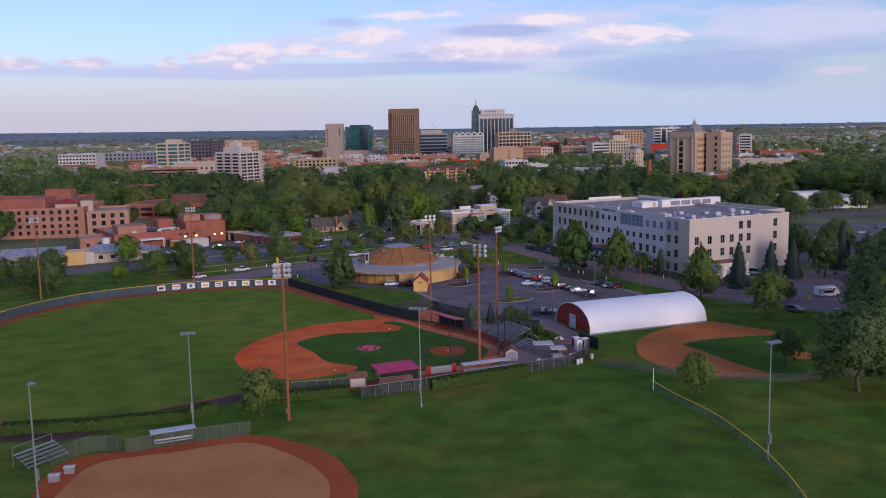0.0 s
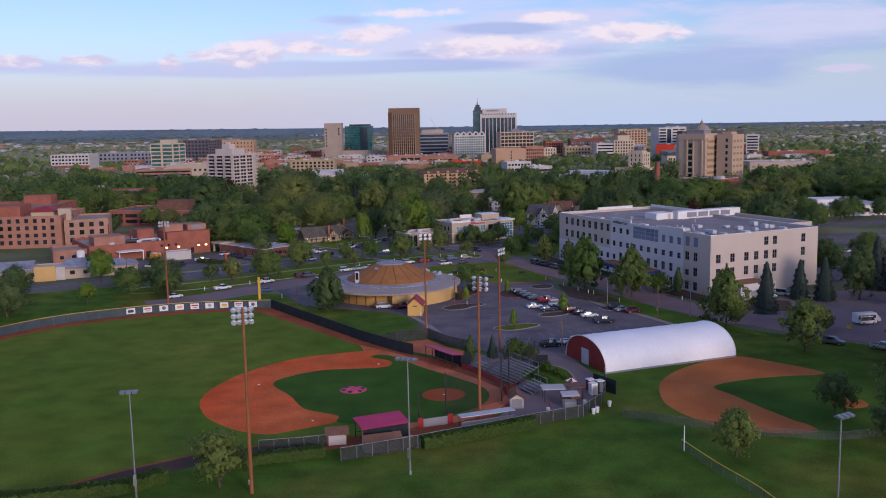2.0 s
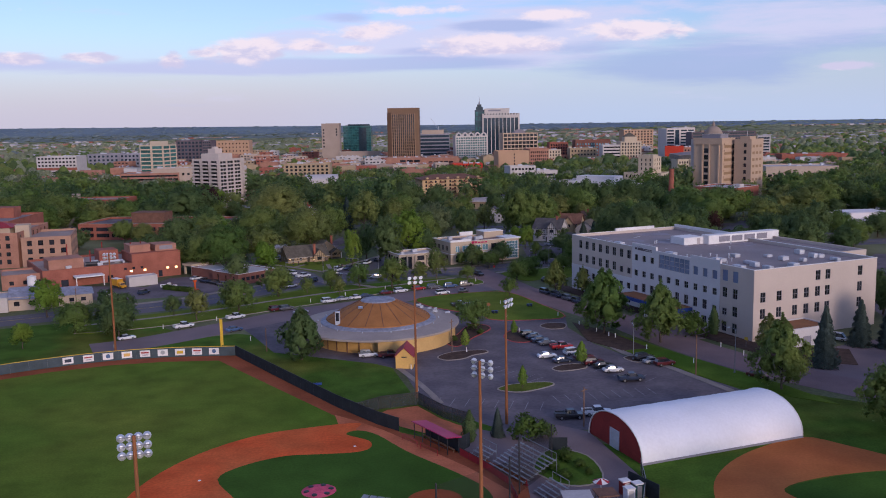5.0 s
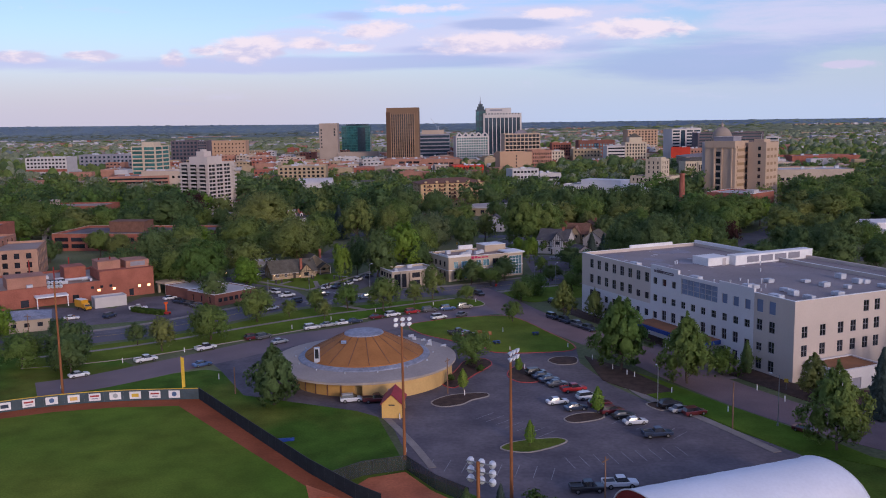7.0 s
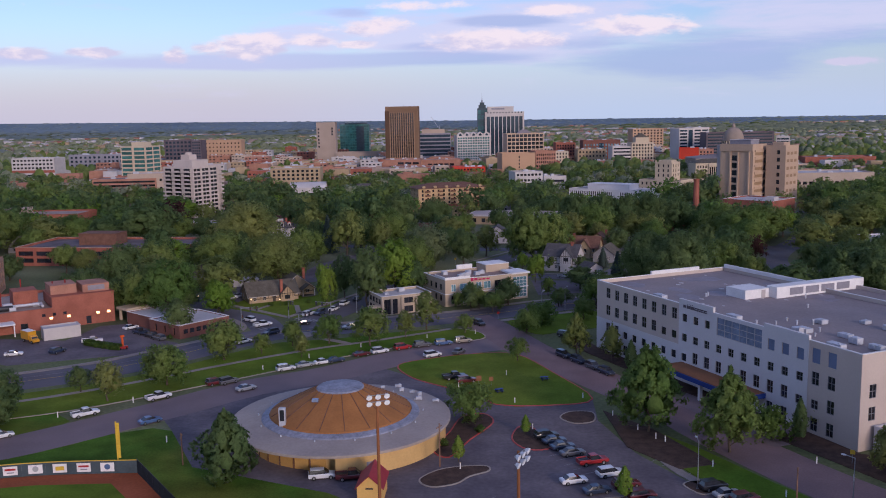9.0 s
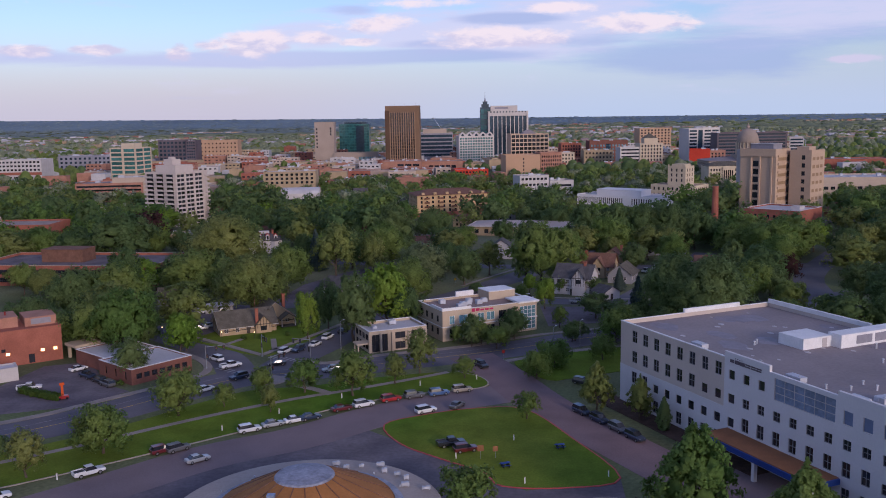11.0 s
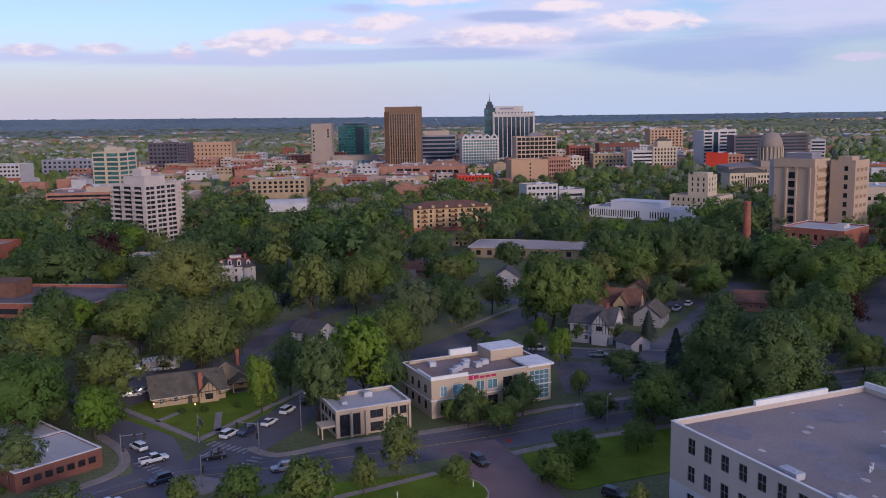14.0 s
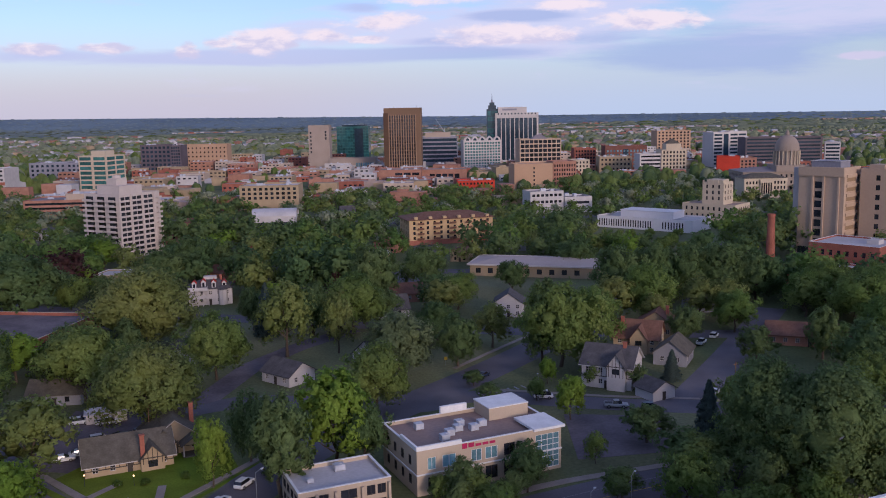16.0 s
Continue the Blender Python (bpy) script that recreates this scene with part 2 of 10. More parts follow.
mat("orange_dirt", (0.45, 0.155, 0.052), 0.95, 0.14, 0.12, 2.0, 0.2, second=(0.40, 0.125, 0.045), patch_scale=0.08, spec=0.04)
mat("mound_clay", (0.62, 0.085, 0.15), 0.95, 0.2, 0.8, 3.0, 0.2)
mat("asphalt", (0.116, 0.096, 0.113), 0.85, 0.24, 0.12, 1.2, 0.2, second=(0.150, 0.124, 0.132), patch_scale=0.06)
mat("street_asphalt", (0.108, 0.098, 0.116), 0.85, 0.16, 0.08, 3.0, 0.2, second=(0.138, 0.124, 0.138), patch_scale=0.04)
mat("drive_asphalt", (0.195, 0.146, 0.152), 0.85, 0.12, 0.10, 3.0, 0.2)
mat("pink_asphalt", (0.215, 0.140, 0.140), 0.85, 0.16, 0.10, 3.0, 0.2, second=(0.170, 0.120, 0.126), patch_scale=0.06)
mat("concrete", (0.27, 0.225, 0.20), 0.85, 0.14, 0.3, 3.0, 0.15)
mat("kerb_stone", (0.33, 0.28, 0.24), 0.85, 0.12, 0.4, 3.0, 0.1)
mat("red_paint", (0.42, 0.07, 0.06), 0.6, 0.15, 0.6, 4.0, 0.05)
mat("white_paint", (0.72, 0.70, 0.70), 0.6, 0.08, 0.4, 3.0, 0.05)
mat("line_paint", (0.27, 0.26, 0.27), 0.8, 0.35, 0.8, 3.0, 0.0)
mat("yellow_paint", (0.62, 0.40, 0.05), 0.6, 0.12, 0.6, 3.0, 0.05)
mat("mulch", (0.075, 0.045, 0.034), 0.95, 0.3, 0.6, 4.0, 0.4)
mat("galvanised", (0.30, 0.31, 0.33), 0.45, 0.12, 0.6, 4.0, 0.05, metal=0.6)
mat("dark_metal", (0.045, 0.045, 0.052), 0.5, 0.2, 0.6, 4.0, 0.05, metal=0.3)
mat("pole_wood", (0.27, 0.105, 0.045), 0.85, 0.22, 0.8, 6.0, 0.3, streak=(1, 1, 0.12))
mat("weathered_wood", (0.20, 0.115, 0.075), 0.85, 0.22, 0.8, 6.0, 0.3)
mat("lens_glass", (0.82, 0.83, 0.86), 0.15, 0.08, 1.0, 4.0, 0.0)
mat("fence_mesh_dark", (0.020, 0.026, 0.032), 0.8, 0.25, 0.5, 3.0, 0.1)
mat("fence_panel_blue", (0.055, 0.075, 0.090), 0.75, 0.18, 0.4, 3.0, 0.1)
mat("magenta_metal", (0.42, 0.022, 0.095), 0.5, 0.12, 0.4, 3.0, 0.05)
mat("red_metal", (0.30, 0.022, 0.030), 0.55, 0.12, 0.4, 3.0, 0.05)
mat("shingle_brown", (0.17, 0.085, 0.060), 0.9, 0.2, 0.6, 3.0, 0.3)
mat("shingle_grey", (0.090, 0.082, 0.085), 0.9, 0.22, 0.6, 3.0, 0.3)
mat("clinic_roof", (0.265, 0.190, 0.170), 0.9, 0.15, 0.10, 1.5, 0.1)
mat("shingle_dark", (0.112, 0.096, 0.076), 0.9, 0.22, 0.6, 3.0, 0.3)
mat("tent_fabric", (0.80, 0.79, 0.83), 0.55, 0.05, 0.12, 2.0, 0.04)
mat("barn_red", (0.24, 0.028, 0.024), 0.7, 0.14, 0.4, 3.0, 0.08)
mat("white_stucco", (0.60, 0.57, 0.58), 0.85, 0.05, 0.10, 3.0, 0.08)
mat("cream_stucco", (0.47, 0.37, 0.28), 0.85, 0.06, 0.10, 3.0, 0.08)
mat("taupe_warm", (0.52, 0.435, 0.385), 0.85, 0.05, 0.10, 3.0, 0.08)
mat("mullion_grey", (0.20, 0.19, 0.20), 0.6, 0.1, 0.4, 3.0, 0.05)
mat("taupe_stucco", (0.44, 0.40, 0.40), 0.85, 0.06, 0.10, 3.0, 0.08)
mat("flat_roof", (0.278, 0.230, 0.228), 0.9, 0.12, 0.07, 1.5, 0.15, second=(0.235, 0.205, 0.215), patch_scale=0.045)
mat("damp_roof", (0.225, 0.195, 0.220), 0.55, 0.15, 0.3, 2.0, 0.1)
mat("white_roof", (0.48, 0.45, 0.46), 0.8, 0.12, 0.10, 1.5, 0.1)
mat("tan_roof", (0.33, 0.25, 0.22), 0.9, 0.15, 0.10, 1.5, 0.1)
mat("round_roof", (0.40, 0.335, 0.295), 0.9, 0.12, 0.12, 2.0, 0.1, second=(0.32, 0.27, 0.25), patch_scale=0.08)
mat("dome_brown", (0.32, 0.135, 0.045), 0.85, 0.14, 0.25, 2.5, 0.15)
mat("dome_flash", (0.24, 0.245, 0.30), 0.6, 0.25, 0.5, 2.0, 0.1)
mat("ochre_wall", (0.50, 0.285, 0.095), 0.85, 0.10, 0.25, 2.5, 0.1)
mat("ochre_light", (0.56, 0.36, 0.15), 0.85, 0.08, 0.25, 2.5, 0.1)
mat("shed_yellow", (0.66, 0.40, 0.13), 0.8, 0.08, 0.4, 3.0, 0.05)
mat("brick_pale", (0.40, 0.235, 0.17), 0.9, 0.12, 0.25, 3.0, 0.15)
mat("brick_red", (0.31, 0.108, 0.076), 0.9, 0.16, 0.25, 3.0, 0.15)
mat("brick_tan", (0.36, 0.178, 0.128), 0.9, 0.14, 0.25, 3.0, 0.15)
mat("brick_dark", (0.19, 0.080, 0.062), 0.9, 0.16, 0.25, 3.0, 0.15)
mat("bright_red", (0.50, 0.050, 0.028), 0.8, 0.12, 0.1, 1.0, 0.1)
mat("pale_concrete", (0.46, 0.36, 0.29), 0.85, 0.07, 0.08, 1.0, 0.08)
mat("tan_concrete", (0.48, 0.345, 0.25), 0.85, 0.06, 0.06, 1.0, 0.08)
mat("rib_tan", (0.31, 0.195, 0.125), 0.8, 0.06, 0.06, 1.0, 0.08)
# tan concrete darkened to paint the shade in recessed bays
mat("shade_tan", (0.30, 0.20, 0.125), 0.85, 0.06, 0.06, 1.0, 0.08)
mat("apartment_concrete", (0.51, 0.435, 0.40), 0.85, 0.07, 0.08, 1.0, 0.08)
mat("slab_concrete", (0.36, 0.285, 0.24), 0.85, 0.07, 0.08, 1.0, 0.08)
mat("hall_roof", (0.40, 0.335, 0.315), 0.85, 0.08, 0.08, 1.0, 0.08)
mat("tower_tan", (0.200, 0.122, 0.078), 0.8, 0.06, 0.06, 1.0, 0.08)
mat("tower_brown", (0.10, 0.055, 0.035), 0.7, 0.10, 0.06, 1.0, 0.08)
mat("tower_white", (0.54, 0.49, 0.47), 0.75, 0.06, 0.06, 1.0, 0.08)
mat("limestone", (0.53, 0.43, 0.32), 0.85, 0.08, 0.08, 1.0, 0.1)
mat("capitol_stone", (0.31, 0.245, 0.205), 0.85, 0.08, 0.08, 1.0, 0.1)
mat("hotel_tan", (0.46, 0.29, 0.19), 0.85, 0.06, 0.06, 1.0, 0.08)
mat("apartment_yellow", (0.50, 0.34, 0.19), 0.85, 0.08, 0.10, 1.0, 0.1)
mat("apartment_red", (0.32, 0.12, 0.085), 0.85, 0.10, 0.10, 1.0, 0.1)
mat("purple_clad", (0.115, 0.090, 0.105), 0.7, 0.15, 0.06, 1.0, 0.08)
mat("grey_clad", (0.25, 0.24, 0.28), 0.7, 0.12, 0.06, 1.0, 0.08)
mat("stucco_cream", (0.38, 0.28, 0.18), 0.85, 0.10, 0.2, 2.0, 0.1)
mat("siding_white", (0.50, 0.46, 0.45), 0.8, 0.07, 0.3, 3.0, 0.08)
mat("siding_grey", (0.26, 0.25, 0.27), 0.8, 0.10, 0.3, 3.0, 0.08)
mat("trim_dark", (0.06, 0.048, 0.042), 0.7, 0.12, 0.4, 3.0, 0.05)
mat("blue_canopy", (0.018, 0.050, 0.22), 0.5, 0.12, 0.3, 3.0, 0.05)
mat("copper_roof", (0.24, 0.105, 0.050), 0.7, 0.14, 0.3, 3.0, 0.08)
mat("hvac", (0.48, 0.49, 0.54), 0.55, 0.12, 0.5, 3.0, 0.05, metal=0.2)
glass("window_dark", (0.022, 0.024, 0.032))
glass("window_blue", (0.19, 0.23, 0.33), 0.1)
glass("window_teal", (0.045, 0.150, 0.145), 0.12)
glass("window_deep_teal", (0.020, 0.085, 0.090), 0.1)
glass("window_navy", (0.022, 0.040, 0.060), 0.1)
glass("window_cyan", (0.14, 0.27, 0.32), 0.1)
mat("blue_panel", (0.16, 0.20, 0.31), 0.3, 0.06, 0.1, 2.0, 0.0)
mat("tyre_rubber", (0.016, 0.016, 0.017), 0.85, 0.15, 1.0, 4.0, 0.05)
mat("wheel_rim", (0.35, 0.35, 0.37), 0.35, 0.1, 1.0, 4.0, 0.0, metal=0.8)
mat("headlight_lens", (0.62, 0.62, 0.64), 0.15, 0.05, 1.0, 4.0, 0.0)
mat("taillight_lens", (0.35, 0.015, 0.012), 0.25, 0.05, 1.0, 4.0, 0.0)
for _n, _c in (("white", (0.66, 0.66, 0.68)), ("silver", (0.34, 0.35, 0.37)), ("black", (0.018, 0.018, 0.022)), ("navy", (0.022, 0.035, 0.070)),
               ("red", (0.34, 0.020, 0.022)), ("maroon", (0.11, 0.014, 0.018)), ("blue", (0.07, 0.13, 0.27)), ("grey", (0.11, 0.11, 0.12)),
               ("beige", (0.36, 0.31, 0.25)), ("yellow", (0.58, 0.28, 0.02))):
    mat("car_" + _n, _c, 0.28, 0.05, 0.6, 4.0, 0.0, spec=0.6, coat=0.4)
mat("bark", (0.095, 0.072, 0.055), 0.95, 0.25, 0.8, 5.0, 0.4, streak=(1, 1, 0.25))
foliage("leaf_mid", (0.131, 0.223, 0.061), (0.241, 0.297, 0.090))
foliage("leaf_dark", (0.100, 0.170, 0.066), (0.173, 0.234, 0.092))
foliage("leaf_light", (0.189, 0.313, 0.052), (0.251, 0.338, 0.065))
foliage("leaf_olive", (0.183, 0.242, 0.075), (0.274, 0.297, 0.102))
foliage("leaf_grey", (0.153, 0.206, 0.101), (0.203, 0.244, 0.124))
foliage("leaf_spruce", (0.095, 0.132, 0.115), (0.112, 0.148, 0.130), 0.2)
foliage("leaf_maroon", (0.085, 0.040, 0.036), (0.100, 0.050, 0.045), 0.2)
foliage("leaf_hedge", (0.101, 0.168, 0.039), (0.112, 0.174, 0.044), 0.24)
# aerial haze put into the colour: far leaves paler, distant ones bluish
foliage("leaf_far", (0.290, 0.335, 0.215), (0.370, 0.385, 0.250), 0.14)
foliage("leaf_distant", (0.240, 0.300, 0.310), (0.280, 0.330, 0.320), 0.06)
# colour of the far rise with distance haze mixed in
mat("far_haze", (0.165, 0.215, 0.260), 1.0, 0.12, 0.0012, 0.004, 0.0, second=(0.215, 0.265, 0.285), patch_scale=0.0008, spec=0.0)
mat("hall_white", (0.72, 0.67, 0.66), 0.8, 0.05, 0.08, 1.0, 0.06)
lamp_mat("lit_lamp", (1.0, 0.62, 0.32), 2.5)


def chain_mat(name, color, clear):
    """Woven wire seen from afar: mostly open."""
    mt = mat(name, color, 0.6, 0.15, 0.5, 3.0, 0.0)
    N, L = mt.node_tree.nodes, mt.node_tree.links
    t, ms = N.new("ShaderNodeBsdfTransparent"), N.new("ShaderNodeMixShader")
    ms.inputs[0].default_value = clear
    L.new(N["Principled BSDF"].outputs[0], ms.inputs[1])
    L.new(t.outputs[0], ms.inputs[2])
    L.new(ms.outputs[0], N["Material Output"].inputs[0])
    return mt


chain_mat("chainlink", (0.13, 0.14, 0.14), 0.80)
chain_mat("dark_chainlink", (0.05, 0.055, 0.06), 0.45)
chain_mat("netting", (0.03, 0.03, 0.035), 0.86)


# ---- helpers for shapes ----
class Geo:
    """Collects faces of one mesh."""

    def __init__(self):
        self.v, self.f = [], []

    def add(self, verts, faces):
        n = len(self.v)
        self.v += [tuple(p) for p in verts]
        self.f += [tuple(i + n for i in f) for f in faces]
        return self

    def box(self, x0, x1, y0, y1, z0, z1, m=None):
        vs = [Vector((x, y, z)) for z in (z0, z1) for x, y in ((x0, y0), (x1, y0), (x1, y1), (x0, y1))]
        if m is not None:
            vs = [m @ p for p in vs]
        return self.add(vs, [(3, 2, 1, 0), (4, 5, 6, 7), (0, 1, 5, 4), (1, 2, 6, 5), (2, 3, 7, 6), (3, 0, 4, 7)])

    def prism(self, poly, z0, z1):
        n = len(poly)
        area = sum(poly[i][0] * poly[(i + 1) % n][1] - poly[(i + 1) % n][0] * poly[i][1] for i in range(n))
        if area < 0:
            poly = poly[::-1]
        vs = [(x, y, z0) for x, y in poly] + [(x, y, z1) for x, y in poly]
        return self.add(vs, [tuple(range(n, 2 * n)), tuple(range(n - 1, -1, -1))] + [(i, (i + 1) % n, n + (i + 1) % n, n + i) for i in range(n)])

    def rod(self, a, b, r0, r1=None, n=8, caps=True):
        a, b = Vector(a), Vector(b)
        r1 = r0 if r1 is None else r1
        q = (b - a).to_track_quat("Z", "Y")
        vs = []
        for p, r in ((a, r0), (b, r1)):
            vs += [p + q @ Vector((r * math.cos(k * math.tau / n), r * math.sin(k * math.tau / n), 0)) for k in range(n)]
        fs = [(k, (k + 1) % n, n + (k + 1) % n, n + k) for k in range(n)]
        if caps:
            fs += [tuple(range(n - 1, -1, -1)), tuple(range(n, 2 * n))]
        return self.add(vs, fs)

    def strip(self, pts, width, z0, z1, closed=False, side=0.0):
        """A bar of rectangular section along a line in the plan."""
        P = [Vector((p[0], p[1])) for p in pts]
        n = len(P)
        rows = []
        for i in range(n):
            a = P[i - 1] if (closed or i > 0) else P[i]
            b = P[(i + 1) % n] if (closed or i < n - 1) else P[i]
            d1 = (P[i] - a).normalized() if (P[i] - a).length > 1e-6 else (b - P[i]).normalized()
            d2 = (b - P[i]).normalized() if (b - P[i]).length > 1e-6 else d1
            t = (d1 + d2)
            t = t.normalized() if t.length > 1e-6 else d1
            k = 1 / max(0.5, t.dot(d1))
            nrm = Vector((-t.y, t.x)) * k
            l, r = P[i] + nrm * (width / 2 + side), P[i] - nrm * (width / 2 - side)
            rows.append(((l.x, l.y, z0), (r.x, r.y, z0), (r.x, r.y, z1), (l.x, l.y, z1)))
        vs = [p for row in rows for p in row]
        fs = []
        for i in range(n if closed else n - 1):
            a, b = 4 * i, 4 * ((i + 1) % n)
            fs += [(a + 3, a + 2, b + 2, b + 3), (a + 1, a, b, b + 1), (a, a + 3, b + 3, b), (a + 2, a + 1, b + 1, b + 2)]
        if not closed:
            fs += [(0, 1, 2, 3), (4 * n - 1, 4 * n - 2, 4 * n - 3, 4 * n - 4)]
        return self.add(vs, fs)

    def dome(self, c, rx, ry, rz, nu=12, nv=6, v0=0.0):
        vs = []
        for j in range(nv):
            a = v0 + (math.pi / 2 - v0) * j / nv
            for i in range(nu):
                t = math.tau * i / nu
                vs.append((c[0] + rx * math.cos(a) * math.cos(t), c[1] + ry * math.cos(a) * math.sin(t), c[2] + rz * math.sin(a)))
        vs.append((c[0], c[1], c[2] + rz))
        fs = [(j * nu + i, j * nu + (i + 1) % nu, (j + 1) * nu + (i + 1) % nu, (j + 1) * nu + i) for j in range(nv - 1) for i in range(nu)]
        fs += [((nv - 1) * nu + i, (nv - 1) * nu + (i + 1) % nu, nv * nu) for i in range(nu)]
        return self.add(vs, fs)

    def lathe(self, c, prof, n=24, a0=0.0, a1=math.tau):
        """Turned shape: prof holds radius and height."""
        full = abs(a1 - a0 - math.tau) < 1e-6
        cols = n if full else n + 1
        vs = []
        for r, z in prof:
            for i in range(cols):
                t = a0 + (a1 - a0) * i / n
                vs.append((c[0] + r * math.cos(t), c[1] + r * math.sin(t), c[2] + z))
        fs = []
        for j in range(len(prof) - 1):
            for i in range(n):
                k = (i + 1) % cols
                fs.append((j * cols + i, j * cols + k, (j + 1) * cols + k, (j + 1) * cols + i))
        return self.add(vs, fs)

    def weld(self):
        seen, idx, vs = {}, [], []
        for p in self.v:
            k = tuple(round(c, 4) for c in p)
            if k not in seen:
                seen[k] = len(vs)
                vs.append(p)
            idx.append(seen[k])
        self.v, self.f = vs, [tuple(idx[i] for i in f) for f in self.f]
        return self

    def mesh(self, name, material, smooth=False):
        me = bpy.data.meshes.new(name)
        me.from_pydata(self.v, [], self.f)
        if material is not None:
            me.materials.append(MATS[material] if isinstance(material, str) else material)
        if smooth:
            me.polygons.foreach_set("use_smooth", [True] * len(me.polygons))
        me.update()
        return me


def part(name, geo, material, parent, label="", m=None, smooth=False):
    """One mesh under a thing; geo may be a mesh that is shared."""
    me = geo if isinstance(geo, bpy.types.Mesh) else geo.mesh(name, material, smooth)
    ob = new(name, me)
    ob.parent = parent
    if m is not None:
        ob.matrix_basis = m
    if label:
        tagged(ob, label)
    return ob


def thing(name, label, category, m=None, group="", kind=""):
    ob = new(name)
    ob.empty_display_size = 0.3
    if m is not None:
        ob.matrix_basis = m
    return tagged(ob, label, category, group, kind)


def solid(name, geo, material, label, category, kind="", m=None, group="", smooth=False):
    """A thing that is a single mesh."""
    ob = new(name, geo.mesh(name, material, smooth))
    if m is not None:
        ob.matrix_basis = m
    return tagged(ob, label, category, group, kind)


def curve(pts, steps=6, closed=False):
    """A smooth line through the points."""
    n, out = len(pts), []
    rng = range(n if closed else n - 1)
    for i in rng:
        p = [pts[(i + k) % n] if closed else pts[min(max(i + k, 0), n - 1)] for k in (-1, 0, 1, 2)]
        for s in range(steps):
            t = s / steps
            out.append(tuple(0.5 * (2 * p[1][k] + (p[2][k] - p[0][k]) * t + (2 * p[0][k] - 5 * p[1][k] + 4 * p[2][k] - p[3][k]) * t * t
                                    + (3 * p[1][k] - p[0][k] - 3 * p[2][k] + p[3][k]) * t ** 3) for k in (0, 1)))
    if not closed:
        out.append(tuple(pts[-1]))
    return out


def inside(p, poly):
    x, y, c = p[0], p[1], False
    for i in range(len(poly)):
        (x0, y0), (x1, y1) = poly[i - 1][:2], poly[i][:2]
        if (y0 > y) != (y1 > y) and x < (x1 - x0) * (y - y0) / (y1 - y0) + x0:
            c = not c
    return c


def near_line(p, pts, d):
    q = Vector(p[:2])
    for a, b in zip(pts, pts[1:]):
        a, b = Vector(a[:2]), Vector(b[:2])
        k = max(0, min(1, (q - a).dot(b - a) / max((b - a).length_squared, 1e-9)))
        if (q - a - (b - a) * k).length < d:
            return True
    return False


KEEP_OUT = []  # footprints on which no tree stands
STREETS = []   # centre lines and half widths

# ---- ground, roads and pavements ----
def rise(y, x=0.0):
    """The plain lifts gently towards far low hills, more so to the west."""
    t = max(0.0, min(1.0, (y - 4000) / 2000))
    return (64 - (0.018 if x < 0 else 0.009) * max(-3000, min(3000, x))) * t * t * (3 - 2 * t)


def build_ground():
    ys = [-400, -100, 100, 300, 500, 800, 1200, 1700] + list(range(2300, 6000, 100)) + [6400, 7400]
    xs = [-4500 + 300 * i for i in range(31)]
    vs = [(x, y, rise(y, x)) for y in ys for x in xs]
    w = len(xs)
    fs = [(j * w + i, j * w + i + 1, (j + 1) * w + i + 1, (j + 1) * w + i) for j in range(len(ys) - 1) for i in range(w - 1)]
    ob = solid("ground", Geo().add(vs, fs), "earth", "wide plain of grass, earth and far fields", "ground", "structure")
    return ob


build_ground()


def far_ridge():
    """Low wooded rise at the end of the plain, with bluish haze put into its colour."""
    n = 120
    xs = [-4400 + 8800 * i / n for i in range(n + 1)]
    tops = [rise(6100, x) + 17 + 4 * noise.noise(Vector((x / 700, 1.0, 0))) + 2.0 * noise.noise(Vector((x / 160, 4.0, 0))) for x in xs]
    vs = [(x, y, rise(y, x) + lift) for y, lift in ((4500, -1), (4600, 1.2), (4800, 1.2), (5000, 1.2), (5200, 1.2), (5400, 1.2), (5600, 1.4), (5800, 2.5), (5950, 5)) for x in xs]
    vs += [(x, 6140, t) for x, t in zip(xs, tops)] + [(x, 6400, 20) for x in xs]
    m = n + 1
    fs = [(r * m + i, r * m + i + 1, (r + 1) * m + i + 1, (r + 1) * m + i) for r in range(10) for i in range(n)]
    solid("backdrop", Geo().add(vs, fs), "far_haze", "wooded rise on the horizon coloured with blue haze", "backdrop", "structure", smooth=True)


far_ridge()


def slab(name, poly, z, material, label, category="ground", z0=-0.2):
    return solid(name, Geo().prism(poly, z0, z), material, label, category, "structure")


def kerb(name, pts, label, closed=True, material="kerb_stone", width=0.3, z=0.16):
    return solid(name, Geo().strip(pts, width, -0.1, z, closed), material, label, "kerb", "structure")


def green_island(pts, label, material="grass", kerb_mat="kerb_stone", z=0.13):
    pts = curve(pts, 4, True)
    slab("planting_island", pts, z, material, label, "island")
    kerb("kerb", pts, "pale concrete kerb round a planted island" if kerb_mat == "kerb_stone" else "red painted kerb round a planted island", True, kerb_mat)


# park lawn round the fields
slab("lawn", [(-135, 60), (-240, -140), (240, -140), (230, 60), (150, 215), (118, 236), (95, 255), (72, 272), (60, 285), (40, 235), (2, 262), (-6, 292), (-28, 318), (-50, 327), (-75, 316), (-135, 276)],
     0.015, "grass", "mown park lawn with yellowed patches", "lawn")
slab("lawn", [(-140, 275), (-75, 313), (-69, 332), (-83, 346), (-103, 345), (-150, 325)], 0.017, "grass", "mown verge lawn beside the street", "lawn")

